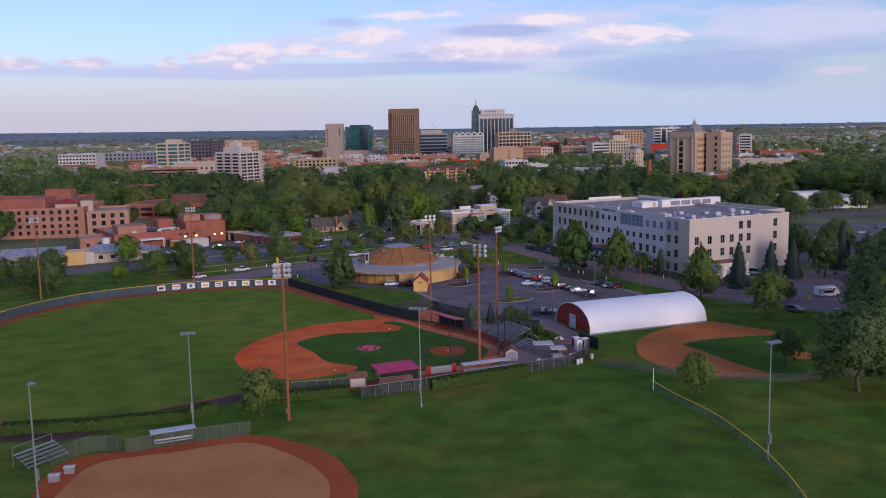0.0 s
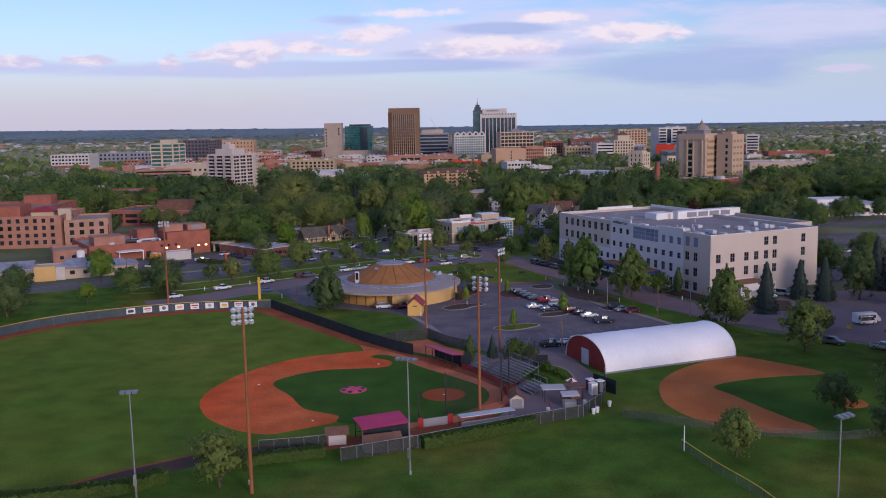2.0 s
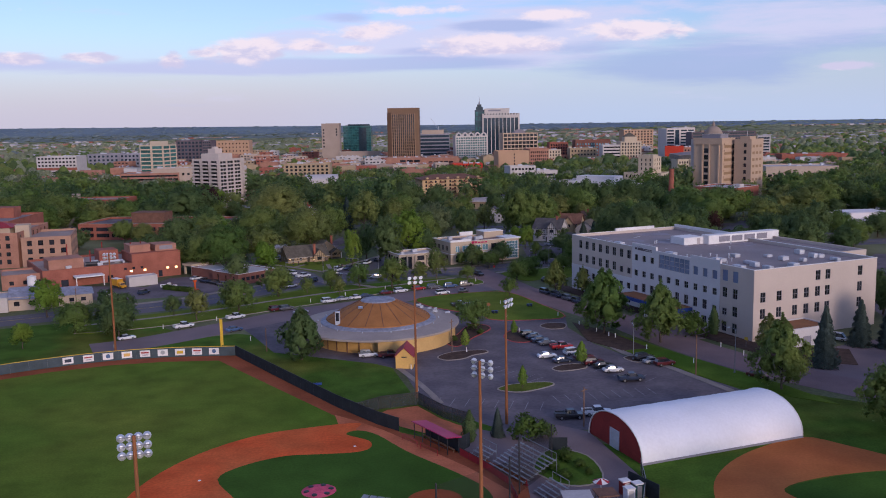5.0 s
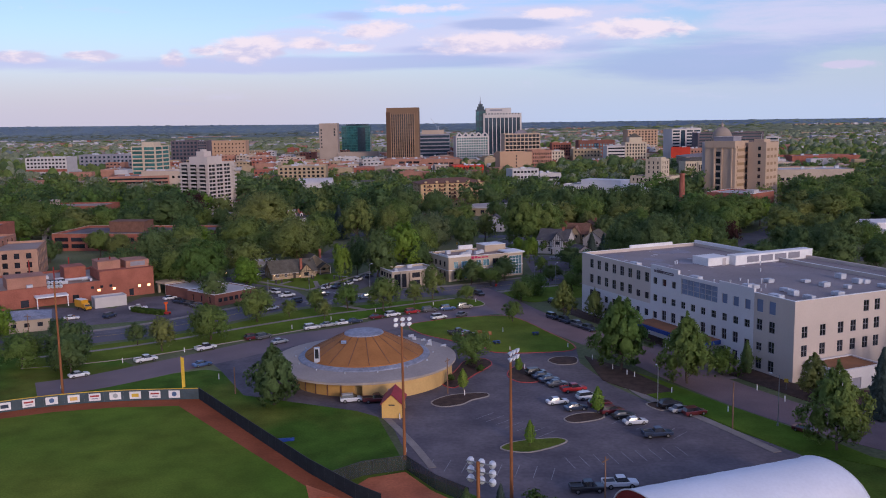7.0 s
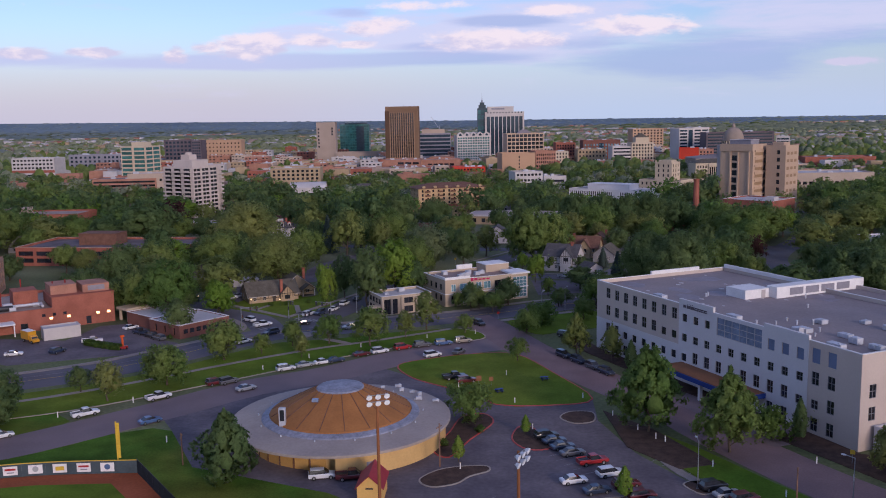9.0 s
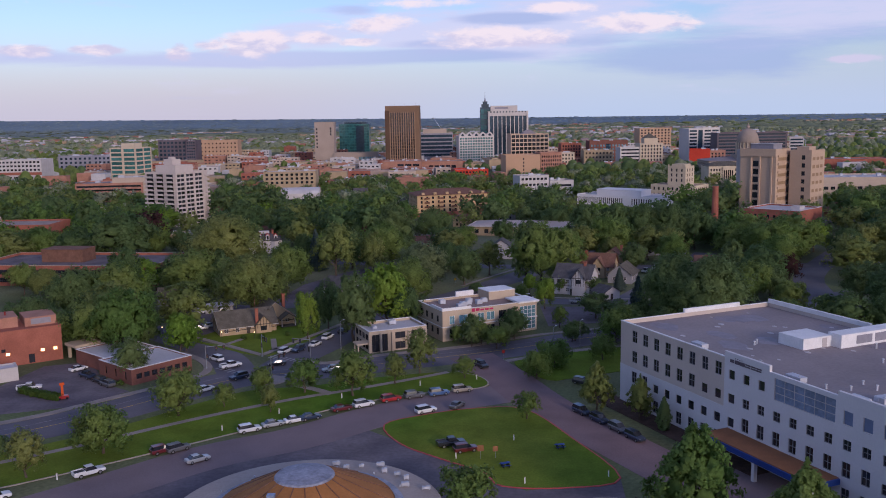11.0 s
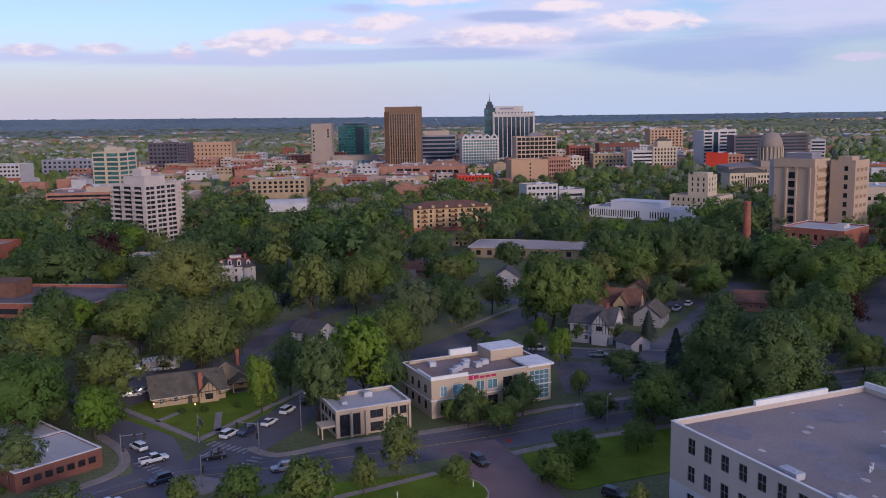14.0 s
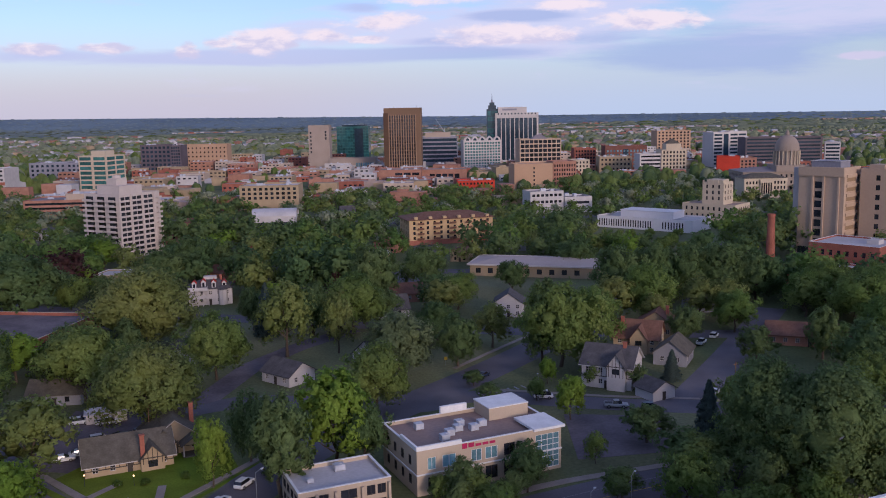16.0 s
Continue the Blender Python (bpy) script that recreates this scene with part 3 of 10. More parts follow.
# street that sweeps past from the west to the east
STREET_MAIN = curve([(-240, 268), (-170, 322), (-120, 350), (-94, 361), (-78, 370), (-64, 383), (-52, 397), (-41, 407), (-25, 412), (-8, 418), (10, 424.5), (26, 431), (50, 443), (80, 455), (115, 466), (170, 480), (260, 500)], 5)
solid("road", Geo().strip(STREET_MAIN, 15, -0.2, 0.03), "street_asphalt", "worn grey asphalt street that curves past the park", "road", "structure")
STREETS.append((STREET_MAIN, 10.5))
SIDE_STREETS = [
    ([(-43, 410), (-51, 427), (-65.5, 442), (-80, 457), (-104, 484), (-128, 530), (-160, 640)], 10),
    ([(-35, 410), (-31.5, 424), (-25.8, 438), (-21, 453), (-12, 472), (3, 494), (24, 524), (46, 560), (75, 615), (120, 700), (150, 760)], 12),
    ([(-75, 465), (-40, 497), (2, 492), (20, 500), (52, 493), (92, 487), (112, 484), (190, 520)], 9),
    ([(130, 470), (138, 500), (146, 530), (166, 566), (215, 640)], 11),
    ([(70, 493), (86, 522), (104, 556), (125, 596)], 10),
    ([(-180, 620), (-60, 590), (40, 566), (160, 560), (260, 580)], 10),
    ([(-260, 720), (-120, 690), (0, 680), (130, 690), (300, 720)], 11),
    ([(-8, 650), (-4, 700), (-4, 760), (-6, 860), (-8, 1100)], 12),
    ([(-260, 900), (0, 880), (300, 900)], 13),
    ([(-400, 1080), (0, 1060), (400, 1080)], 14),
]
for _pts, _w in SIDE_STREETS:
    _c = curve(_pts, 5)
    solid("road", Geo().strip(_c, _w, -0.2, 0.022 + 0.0015 * SIDE_STREETS.index((_pts, _w))), "street_asphalt", "worn asphalt side street between trees and houses", "road", "structure")
    STREETS.append((_c, _w / 2 + 1.5))

# drive with parked cars round the hall, and the drive beside the medical building
DRIVE = curve([(-84, 312), (-72, 319), (-52, 338), (-36, 354), (-20, 364), (-4, 378), (10, 386), (24, 392)], 5)
solid("road", Geo().strip(DRIVE, 13, -0.2, 0.040), "drive_asphalt", "grey asphalt drive lined with parked cars", "road", "structure")
STREETS.append((DRIVE, 8))
SIDE_DRIVE = curve([(16, 425), (24, 405), (32, 382), (43, 360), (56, 334), (62, 318), (72, 296), (84, 278), (104, 258), (150, 222)], 5)
solid("road", Geo().strip(SIDE_DRIVE, 12.5, -0.2, 0.046), "pink_asphalt", "pinkish asphalt drive beside the medical building", "road", "structure")
STREETS.append((SIDE_DRIVE, 8))
LOT = [(3, 262), (18, 246), (36, 246), (52, 252), (72, 262), (66, 273), (58, 286), (50, 297), (44, 310), (40, 328), (41, 342), (24, 337), (18, 345), (2, 360), (-10, 372), (-34, 352), (-50, 333), (-46, 326), (-36, 306), (-10, 294), (-3, 288)]
slab("car_park", LOT, 0.034, "asphalt", "dark asphalt car park with faded bay lines", "car park")
KEEP_OUT.append(LOT)
slab("forecourt", [(58, 338), (70, 312), (80, 316), (66, 352)], 0.050, "drive_asphalt", "asphalt drop-off bay under the blue canopy", "forecourt")
EAST_LOT = [(84, 280), (95, 270), (120, 250), (160, 235), (190, 280), (170, 330), (128, 316), (96, 300)]
slab("car_park", EAST_LOT, 0.026, "drive_asphalt", "grey asphalt yard between the medical building and trees", "car park")
slab("car_park", [(128, 330), (200, 340), (240, 440), (180, 450), (140, 400)], 0.026, "asphalt", "asphalt car park behind the medical building", "car park")
slab("car_park", [(-132, 392), (-104, 376), (-74, 386), (-66, 397), (-74, 403), (-86, 424), (-97, 420), (-100, 402), (-126, 406)], 0.026, "asphalt", "asphalt yard in front of the brick hospital wing", "car park")
slab("car_park", [(40, 458), (60, 462), (62, 484), (40, 486)], 0.038, "asphalt", "asphalt car park beside the two-storey clinic", "car park")
slab("car_park", [(-74, 455), (-56, 452), (-50, 484), (-78, 492)], 0.040, "asphalt", "asphalt car park behind the bungalow", "car park")
KEEP_OUT += [EAST_LOT, [(128, 330), (200, 340), (240, 440), (180, 450), (140, 400)], [(-132, 392), (-104, 376), (-66, 397), (-86, 424), (-126, 406)], [(40, 458), (60, 462), (62, 484), (40, 486)], [(-74, 455), (-56, 452), (-50, 484), (-78, 492)]]

# lawns round the drive
slab("lawn", curve([(-3, 371), (1, 360), (9, 352), (17, 345), (20, 339), (31, 338), (41, 342), (35, 362), (27, 380), (16, 381), (5, 377)], 4, True), 0.14, "turf", "green lawn island with a red kerb", "lawn")
kerb("kerb", curve([(-3, 371), (1, 360), (9, 352), (17, 345), (20, 339), (31, 338), (41, 342), (35, 362), (27, 380), (16, 381), (5, 377)], 4, True), "red painted kerb round the lawn", True, "red_paint")
slab("lawn", curve([(-96, 330), (-82, 334), (-67, 341.5), (-45, 358), (-28, 371.5), (-14.5, 382.5), (-4.5, 388.8), (6, 393.2), (15, 394.8), (19.6, 398.5), (18, 405), (12, 410), (-8, 405.5), (-22, 399.5), (-37, 396), (-47, 386.5), (-60, 371), (-76, 358), (-100, 344)], 3, True),
     0.13, "turf", "long grass verge between street and drive", "lawn")
kerb("kerb", curve([(-96, 330), (-82, 334), (-67, 341.5), (-45, 358), (-28, 371.5), (-14.5, 382.5), (-4.5, 388.8), (6, 393.2), (15, 394.8), (19.6, 398.5), (18, 405), (12, 410)], 3), "pale kerb along the grass verge", False)
solid("footpath", Geo().strip(curve([(-100, 339), (-80, 349), (-64, 360), (-50, 371.5), (-39, 380), (-25, 389.3), (-14, 395), (-5.8, 399.7), (1.5, 404), (10, 409.5)], 5), 1.7, -0.1, 0.145), "concrete", "pale concrete footpath through the verge", "footpath", "structure")
solid("footpath", Geo().strip([(-17, 392.6), (-21.5, 396.5), (-26, 399.5)], 2.2, -0.1, 0.148), "concrete", "pale concrete path from the verge to the crossing", "footpath", "structure")
slab("traffic_island", curve([(-38, 404), (-36, 408.6), (-31.6, 407.6), (-29.6, 403.4), (-33, 400.6)], 4, True), 0.15, "concrete", "pale concrete traffic island at the crossing", "island")
slab("lawn", curve([(27, 418), (34, 402), (42, 404), (62, 412), (88, 420), (88, 432), (60, 433), (40, 428)], 3, True), 0.14, "turf", "grass verge beside the street", "lawn")
solid("footpath", Geo().strip([(25, 419), (40, 427), (60, 434), (90, 440)], 2.2, -0.1, 0.15), "concrete", "pale concrete footpath along the street", "footpath", "structure")
solid("footpath", Geo().strip(curve([(24, 440.5), (36, 447), (58, 455), (84, 464.5), (130, 479)], 4), 2.0, -0.1, 0.12), "concrete", "pale concrete pavement along the street", "footpath", "structure")
solid("footpath", Geo().strip(curve([(-29, 424), (-25.5, 420.6), (-20.5, 420.0), (-8, 427.0), (9, 432.6), (22, 438.6)], 4), 2.2, -0.1, 0.12), "concrete", "pale concrete pavement in front of the office", "footpath", "structure")
solid("footpath", Geo().strip(curve([(-106, 364), (-92, 371.5), (-80, 379.5), (-70, 390), (-58, 402.5), (-52, 412), (-55, 422), (-64, 432)], 4), 2.2, -0.1, 0.12), "concrete", "pale concrete pavement beside the street", "footpath", "structure")
solid("footpath", Geo().strip(curve([(66, 268), (58, 286), (50, 300), (47.5, 312)], 4), 1.8, -0.1, 0.13), "concrete", "pale concrete footpath beside the car park", "footpath", "structure")
solid("footpath", Geo().strip(curve([(-4, 290), (2, 275), (6, 263)], 4), 1.4, -0.1, 0.10), "concrete", "pale concrete footpath beside the shed", "footpath", "structure")
slab("lawn", [(52, 299), (59, 287), (66, 273), (73, 266), (84, 258), (78, 272), (64, 296), (56, 312), (47, 326), (46, 314)], 0.12, "turf", "narrow grass verge beside the car park", "lawn")
slab("lawn", [(42, 388), (54, 362), (64, 342), (68, 344), (50, 384), (46, 396)], 0.12, "mulch", "bark-covered bed along the medical building", "planting bed")
slab("lawn", [(72, 316), (84, 292), (100, 286), (104, 300), (84, 308), (78, 322)], 0.12, "mulch", "bark-covered bed at the building's corner", "planting bed")
slab("planting_bed", [(43, 313), (50, 302), (57, 304), (50, 322), (42, 334)], 0.146, "mulch", "bark-covered bed beside the car park", "planting bed")

green_island([(18, 271.5), (21, 275), (28.5, 276.5), (29.8, 274), (23, 269.5)], "small planted island in the car park")
green_island([(5, 299), (7, 295.8), (11.2, 297), (13.5, 300), (17, 302.5), (16, 304.8), (9, 303.6)], "small planted island in the car park", "mulch", "kerb_stone")
green_island([(31.2, 287), (33, 284.8), (38.5, 287), (39, 290.5), (34, 290)], "small planted island in the car park", "mulch")
green_island([(32.6, 330), (35, 326.4), (39, 327.5), (39.6, 333), (35, 333.5)], "small planted island in the car park", "mulch")
green_island([(7, 313), (10, 309), (14, 318), (18.8, 327.5), (17, 333), (12.5, 331), (10, 322)], "planted island beside the round hall", "mulch", "red_paint")
green_island([(22, 318), (24.5, 312.5), (29, 313.5), (27, 323), (24, 325)], "small planted island in the car park", "mulch", "red_paint")
green_island([(49, 295.5), (51, 291.5), (54, 293), (52, 297)], "small planted island in the car park", "mulch")

# bay lines and street markings
def bay_lines():
    g = Geo()
    rows = (((5, 262), (0.52, -0.12), 8, 3.0), ((14, 288), (0.9, -0.9), 7, 2.6), ((28, 309), (0.62, -1.15), 5, 2.5), ((40, 284), (1.0, -0.9), 6, 2.6), ((46, 306), (0.95, -1.45), 7, 2.6), ((30, 262), (1.1, 0.25), 9, 2.6))
    for (x, y), d, n, w in rows:
        d = Vector(d).normalized()
        q = Vector((-d.y, d.x))
        for i in range(n):
            a = Vector((x, y)) + d * w * i
            g.strip([a, a + q * 5.2], 0.11, 0.03, 0.0375)
    return g


solid("bay_markings", bay_lines(), "line_paint", "faded white parking bay lines", "road marking", "structure")


def crossing(a, b, width, n):
    g = Geo()
    a, b = Vector(a), Vector(b)
    d = (b - a).normalized()
    q = Vector((-d.y, d.x))
    for i in range(n):
        p = a + (b - a) * ((i + 0.5) / n)
        g.strip([p - q * width / 2, p + q * width / 2], 0.55, 0.0, 0.052)
    return g


for _a, _b, _n in (((-38.5, 427), (-28.5, 421.5), 8), ((-31.5, 405), (-26, 419), 9), ((-38.5, 407), (-50, 417), 9), ((20, 501), (33, 508), 7)):
    solid("crosswalk", crossing(_a, _b, 2.6, _n), "line_paint", "worn white zebra crossing", "road marking", "structure")


def centre_line(pts, off, w=0.13, z=0.041):
    g = Geo()
    g.strip(pts, w, 0.0, z, side=off)
    return g


solid("centre_line", centre_line(STREET_MAIN, 0.15), "yellow_paint", "yellow centre line of the street", "road marking", "structure")
solid("centre_line", centre_line(STREET_MAIN, 3.6, 0.1), "line_paint", "white lane line of the street", "road marking", "structure")

# ---- playing fields ----
HOME, MOUND = Vector((5.7, 215.8)), Vector((-12.3, 220.0))
FENCE_FAR = curve([(-45, 303.6), (-61, 303), (-74, 300.4), (-86, 295.2), (-97.5, 288), (-106, 278.5), (-112, 266), (-115, 250), (-114, 230), (-106, 208), (-93, 187), (-78, 170)], 5)
FIELD = FENCE_FAR + [(-58, 161), (-41, 175), (-30, 183), (-12, 187), (0, 192), (13, 199), (20, 212), (20, 224), (8, 240), (-1, 246), (-45, 303.6)]
slab("warning_track", FIELD[:-1], 0.022, "track_dirt", "red-brown dirt warning track round the ballpark", "warning track")
KEEP_OUT.append(FIELD[:-1])
INNER = [(-48, 299), (-61, 298.6), (-73, 296.2), (-85, 291), (-95, 284.5), (-103, 275.5), (-108.4, 264), (-111, 249), (-110, 231), (-102, 210), (-90, 190), (-75, 173.5), (-60, 166.5), (-43, 180), (-32, 187.5), (-13, 191.5), (0, 196.5), (10, 203.5), (14.5, 213), (14, 219), (8.5, 227), (-1, 239), (-16, 258)]
# shadow on the near side of the field, painted as a darker strip
solid("warning_track", Geo().strip([(-94, 191), (-84, 176.5), (-76, 169.5), (-66, 163.5), (-58, 163.2), (-42, 177), (-31, 184.6), (-14, 189)], 4.6, -0.1, 0.030), "shaded_track", "warning track dirt darkened by a painted shadow", "warning track", "structure")
slab("outfield_turf", INNER, 0.034, "turf", "mown outfield grass of the ballpark", "turf")


def arc(c, r, a0, a1, n):
    return [(c[0] + r * math.cos(radians(a0 + (a1 - a0) * i / n)), c[1] + r * math.sin(radians(a0 + (a1 - a0) * i / n))) for i in range(n + 1)]


SKIN = curve([(-9.2, 251.6), (-18.4, 249.4), (-27.7, 245.2), (-35.6, 236.4), (-40.2, 226), (-41.4, 215), (-37.5, 204.6), (-31, 197.6), (-24.6, 194.6), (-19.4, 196.8), (-13.6, 200.4), (-13.0, 203.4), (-18, 209), (-26, 224), (-16, 233), (-7, 235), (-5.0, 240), (-9.4, 247)], 4, True)
slab("infield_dirt", SKIN, 0.044, "field_dirt", "raked red infield dirt", "infield")
GRASS_IN = curve([(-29.3, 225.1), (-26.7, 230.6), (-20.5, 234.9), (-14, 235.6), (-8, 236.4), (-5.9, 238.6), (-6.6, 242.0), (-11.0, 245.4), (-9.0, 247.4), (-5.2, 244.8), (0.9, 235.9), (9.2, 226.3), (14.0, 218.8), (13.8, 211), (9, 204.6), (3, 200.5), (-8, 199.4), (-13.0, 200.4), (-13.4, 204.0), (-18.2, 206.8), (-21, 209.6), (-24.3, 216.7)], 4, True)
slab("foul_dirt", [(-14.5, 256.6), (-9.4, 252.4), (-4.3, 247.4), (2.8, 238.8), (11, 228.6), (17.2, 218.9), (18.2, 211), (14.6, 203.6), (8, 199.2), (2, 197.4), (-8, 193.6), (-9, 199), (3, 199.6), (12.6, 206), (13, 217), (6, 228), (-3, 240), (-10.4, 247.6), (-13, 250.6)], 0.040, "foul_dirt", "trodden brown dirt strip along the foul line", "infield")
slab("infield_turf", GRASS_IN, 0.052, "infield_turf", "dark green infield grass", "turf")
slab("home_circle", arc(HOME, 4.2, 0, 350, 35), 0.062, "rust_dirt", "round dirt area at home plate", "infield")


def mound():
    g = Geo()
    g.lathe((*MOUND, 0.04), [(2.75, 0.0), (2.2, 0.1), (1.2, 0.22), (0.0, 0.25)], 28)
    solid("pitchers_mound", g, "mound_clay", "pink pitcher's mound with dark spots", "mound", smooth=True)
    rnd = random.Random(4)
    for k in range(6):
        a, r = k * 1.05 + 0.3, 1.9
        x, y = MOUND.x + r * math.cos(a), MOUND.y + r * math.sin(a)
        g = Geo().lathe((x, y, 0.20), [(0.46, -0.15), (0.44, 0.06), (0.28, 0.14), (0.0, 0.16)], 10)
        solid("sandbag", g, "dark_metal", "dark bag lying on the mound cover", "bag", group="bags on the mound")


mound()
for _k, _a in enumerate((121.8, 166.8, 211.8)):
    _r = 27.43 if _k != 1 else 38.8
    _p = HOME + Vector((math.cos(radians(_a)), math.sin(radians(_a)))) * _r
    solid("base_bag", Geo().box(-0.19, 0.19, -0.19, 0.19, 0, 0.09), "white_paint", "white canvas base bag on the dirt", "base", m=pose(_p.x, _p.y, 0.05, 0, 0, _a), group="bases")
_hp = Geo().prism([(-0.22, -0.22), (0.22, -0.22), (0.22, 0.1), (0, 0.3), (-0.22, 0.1)], 0, 0.02)
solid("home_plate", _hp, "white_paint", "white rubber home plate", "base", m=pose(HOME.x, HOME.y, 0.063, 0, 0, 76))

# softball diamonds in the park
slab("softball_dirt", curve([(-50, 134), (-53, 146), (-51.5, 153.5), (-40, 157.5), (-27, 162.5), (-18.6, 158.6), (-12, 152.4), (-8.2, 144.6), (-6.6, 138), (-8, 128), (-18, 112), (-40, 112)], 4, True), 0.03, "rust_dirt", "rust-red dirt border of the softball diamond", "infield")
slab("softball_infield", curve([(-47, 132), (-48.5, 145), (-46.5, 151.5), (-37.6, 154.8), (-27, 158.8), (-19.6, 154.2), (-13.6, 147), (-10.6, 139), (-11.5, 128), (-20, 116), (-38, 116)], 4, True), 0.04, "pale_dirt", "pale pinkish softball infield dirt", "infield")
slab("softball_dirt", curve([(47, 213), (49, 221.5), (54, 229.5), (61, 235.8), (70, 240.6), (76, 236), (83.5, 227.4), (81, 225), (76, 224.8), (66, 222.5), (58.6, 218.2), (60.5, 212.5), (64, 203), (68, 195), (68, 191.4), (62, 191), (54, 194), (49.5, 199.5), (47, 206.5)], 4, True),
     0.03, "orange_dirt", "orange dirt of the second softball diamond", "infield")
slab("softball_turf", curve([(59, 218), (66, 222), (76, 224.4), (80, 222), (78, 208), (74, 198), (68, 195.4), (64, 203.4), (61, 211.8)], 4, True), 0.034, "infield_turf", "dark green softball infield grass", "turf")
slab("home_circle", arc((80, 206.5), 3.2, 0, 345, 24), 0.05, "orange_dirt", "round dirt area on the softball field", "infield")
slab("plaza", [(14, 198), (31, 206), (38.5, 222), (33, 245), (26, 250), (15, 246), (6, 252), (2, 260), (-3, 254), (8, 240), (20, 224), (20, 212)], 0.056, "drive_asphalt", "paved yard behind the grandstand", "plaza")
green_island([(21.5, 227), (25, 236), (31, 233), (32, 223), (26.5, 220.5)], "planted bed beside the grandstand", "grass")
KEEP_OUT += [SKIN, [(14, 198), (31, 206), (38.5, 222), (33, 245), (26, 250), (6, 252), (-3, 254), (20, 224)]]

# ---- buildings ----
def win_mesh(w, h, style):
    """A window unit, cached: the frame mesh and the pane mesh."""
    key = ("win", round(w, 2), round(h, 2), style)
    if key not in MATS:
        pane, fr = STYLES[style][:2]
        bars = STYLES[style][2]
        p = Geo().box(-w / 2, w / 2, 0.16, 0.20, -h / 2, h / 2).mesh("pane", pane)
        f = None
        if fr:
            g = Geo()
            t, nx, nz = 0.09, bars[0], bars[1]
            cw, ch = (w - t) / nx, (h - t) / nz
            holes = [(t + i * cw, i * cw + cw, t + j * ch, j * ch + ch) for i in range(nx) for j in range(nz)]
            wall_face(g, Matrix.Translation((-w / 2, 0.05, -h / 2)), w, h, holes, 0.1)
            g.weld()
            f = g.mesh("window_frame", fr)
        MATS[key] = (p, f)
    return MATS[key]


# pane material, frame material, bars across and up
STYLES = {
    "tall": ("window_dark", "mullion_grey", (2, 2)),
    "square": ("window_dark", "mullion_grey", (2, 2)),
    "black": ("window_dark", None, (1, 1)),
    "dark": ("window_dark", "trim_dark", (2, 1)),
    "house": ("window_dark", "siding_white", (2, 2)),
    "blue": ("blue_panel", None, (1, 1)),
    "bluegrid": ("window_blue", "taupe_stucco", (6, 3)),
    "teal": ("window_teal", None, (1, 1)),
    "navy": ("window_navy", None, (1, 1)),
    "cyan": ("window_cyan", "white_paint", (2, 1)),
    "cyangrid": ("window_cyan", "white_paint", (4, 6)),
    "louvre": ("grey_clad", None, (1, 1)),
    "tealdark": ("window_deep_teal", None, (1, 1)),
    "white": ("tower_white", None, (1, 1)),
    "tan_shade": ("shade_tan", None, (1, 1)),
}


def grid(cols, rows, s0, s1, z0, z1, w, h, style, skip=()):
    """Rows and columns of windows between two ends of a face."""
    out = []
    for j in range(rows):
        for i in range(cols):
            if (i, j) in skip:
                continue
            s = s0 + (s1 - s0) * ((i + 0.5) / cols)
            z = z0 + (z1 - z0) * ((j + 0.5) / rows)
            out.append((s - w / 2, s + w / 2, z - h / 2, z + h / 2, style))
    return out


def face_map(face, w, d):
    """Turns along, out and up of a face into the building's own frame."""
    return {"S": Matrix(((1, 0, 0, 0), (0, 1, 0, 0), (0, 0, 1, 0), (0, 0, 0, 1))),
            "E": Matrix(((0, -1, 0, w), (1, 0, 0, 0), (0, 0, 1, 0), (0, 0, 0, 1))),
            "N": Matrix(((-1, 0, 0, w), (0, -1, 0, d), (0, 0, 1, 0), (0, 0, 0, 1))),
            "W": Matrix(((0, 1, 0, 0), (-1, 0, 0, d), (0, 0, 1, 0), (0, 0, 0, 1)))}[face]


def wall_face(g, m, width, h, rects, depth=0.2, z0=0.0):
    """A wall with openings that go in by depth."""
    ss = sorted({0.0, width} | {round(v, 4) for r in rects for v in r[:2]})
    zs = sorted({z0, h} | {round(v, 4) for r in rects for v in r[2:4]})
    R = [(round(a, 4), round(b, 4), round(c, 4), round(d, 4)) for a, b, c, d, *_ in rects]
    holes = set()
    for i in range(len(ss) - 1):
        for j in range(len(zs) - 1):
            cs, cz = (ss[i] + ss[i + 1]) / 2, (zs[j] + zs[j + 1]) / 2
            if any(a < cs < b and c < cz < d for a, b, c, d in R):
                holes.add((i, j))
    # join cells along the row where there is no opening, to keep the mesh light
    for j in range(len(zs) - 1):
        i = 0
        while i < len(ss) - 1:
            if (i, j) in holes:
                i += 1
                continue
            k = i
            while 0 < i and k + 1 < len(ss) - 2 and (k + 1, j) not in holes:
                k += 1
            g.add([m @ Vector(p) for p in ((ss[i], 0, zs[j]), (ss[k + 1], 0, zs[j]), (ss[k + 1], 0, zs[j + 1]), (ss[i], 0, zs[j + 1]))], [(0, 1, 2, 3)])
            i = k + 1
    for a, b, c, d in R:
        q = [(a, c), (b, c), (b, d), (a, d)]
        vs = [m @ Vector((s, 0, z)) for s, z in q] + [m @ Vector((s, depth, z)) for s, z in q]
        g.add(vs, [(0, 4, 5, 1), (1, 5, 6, 2), (2, 6, 7, 3), (3, 7, 4, 0)])


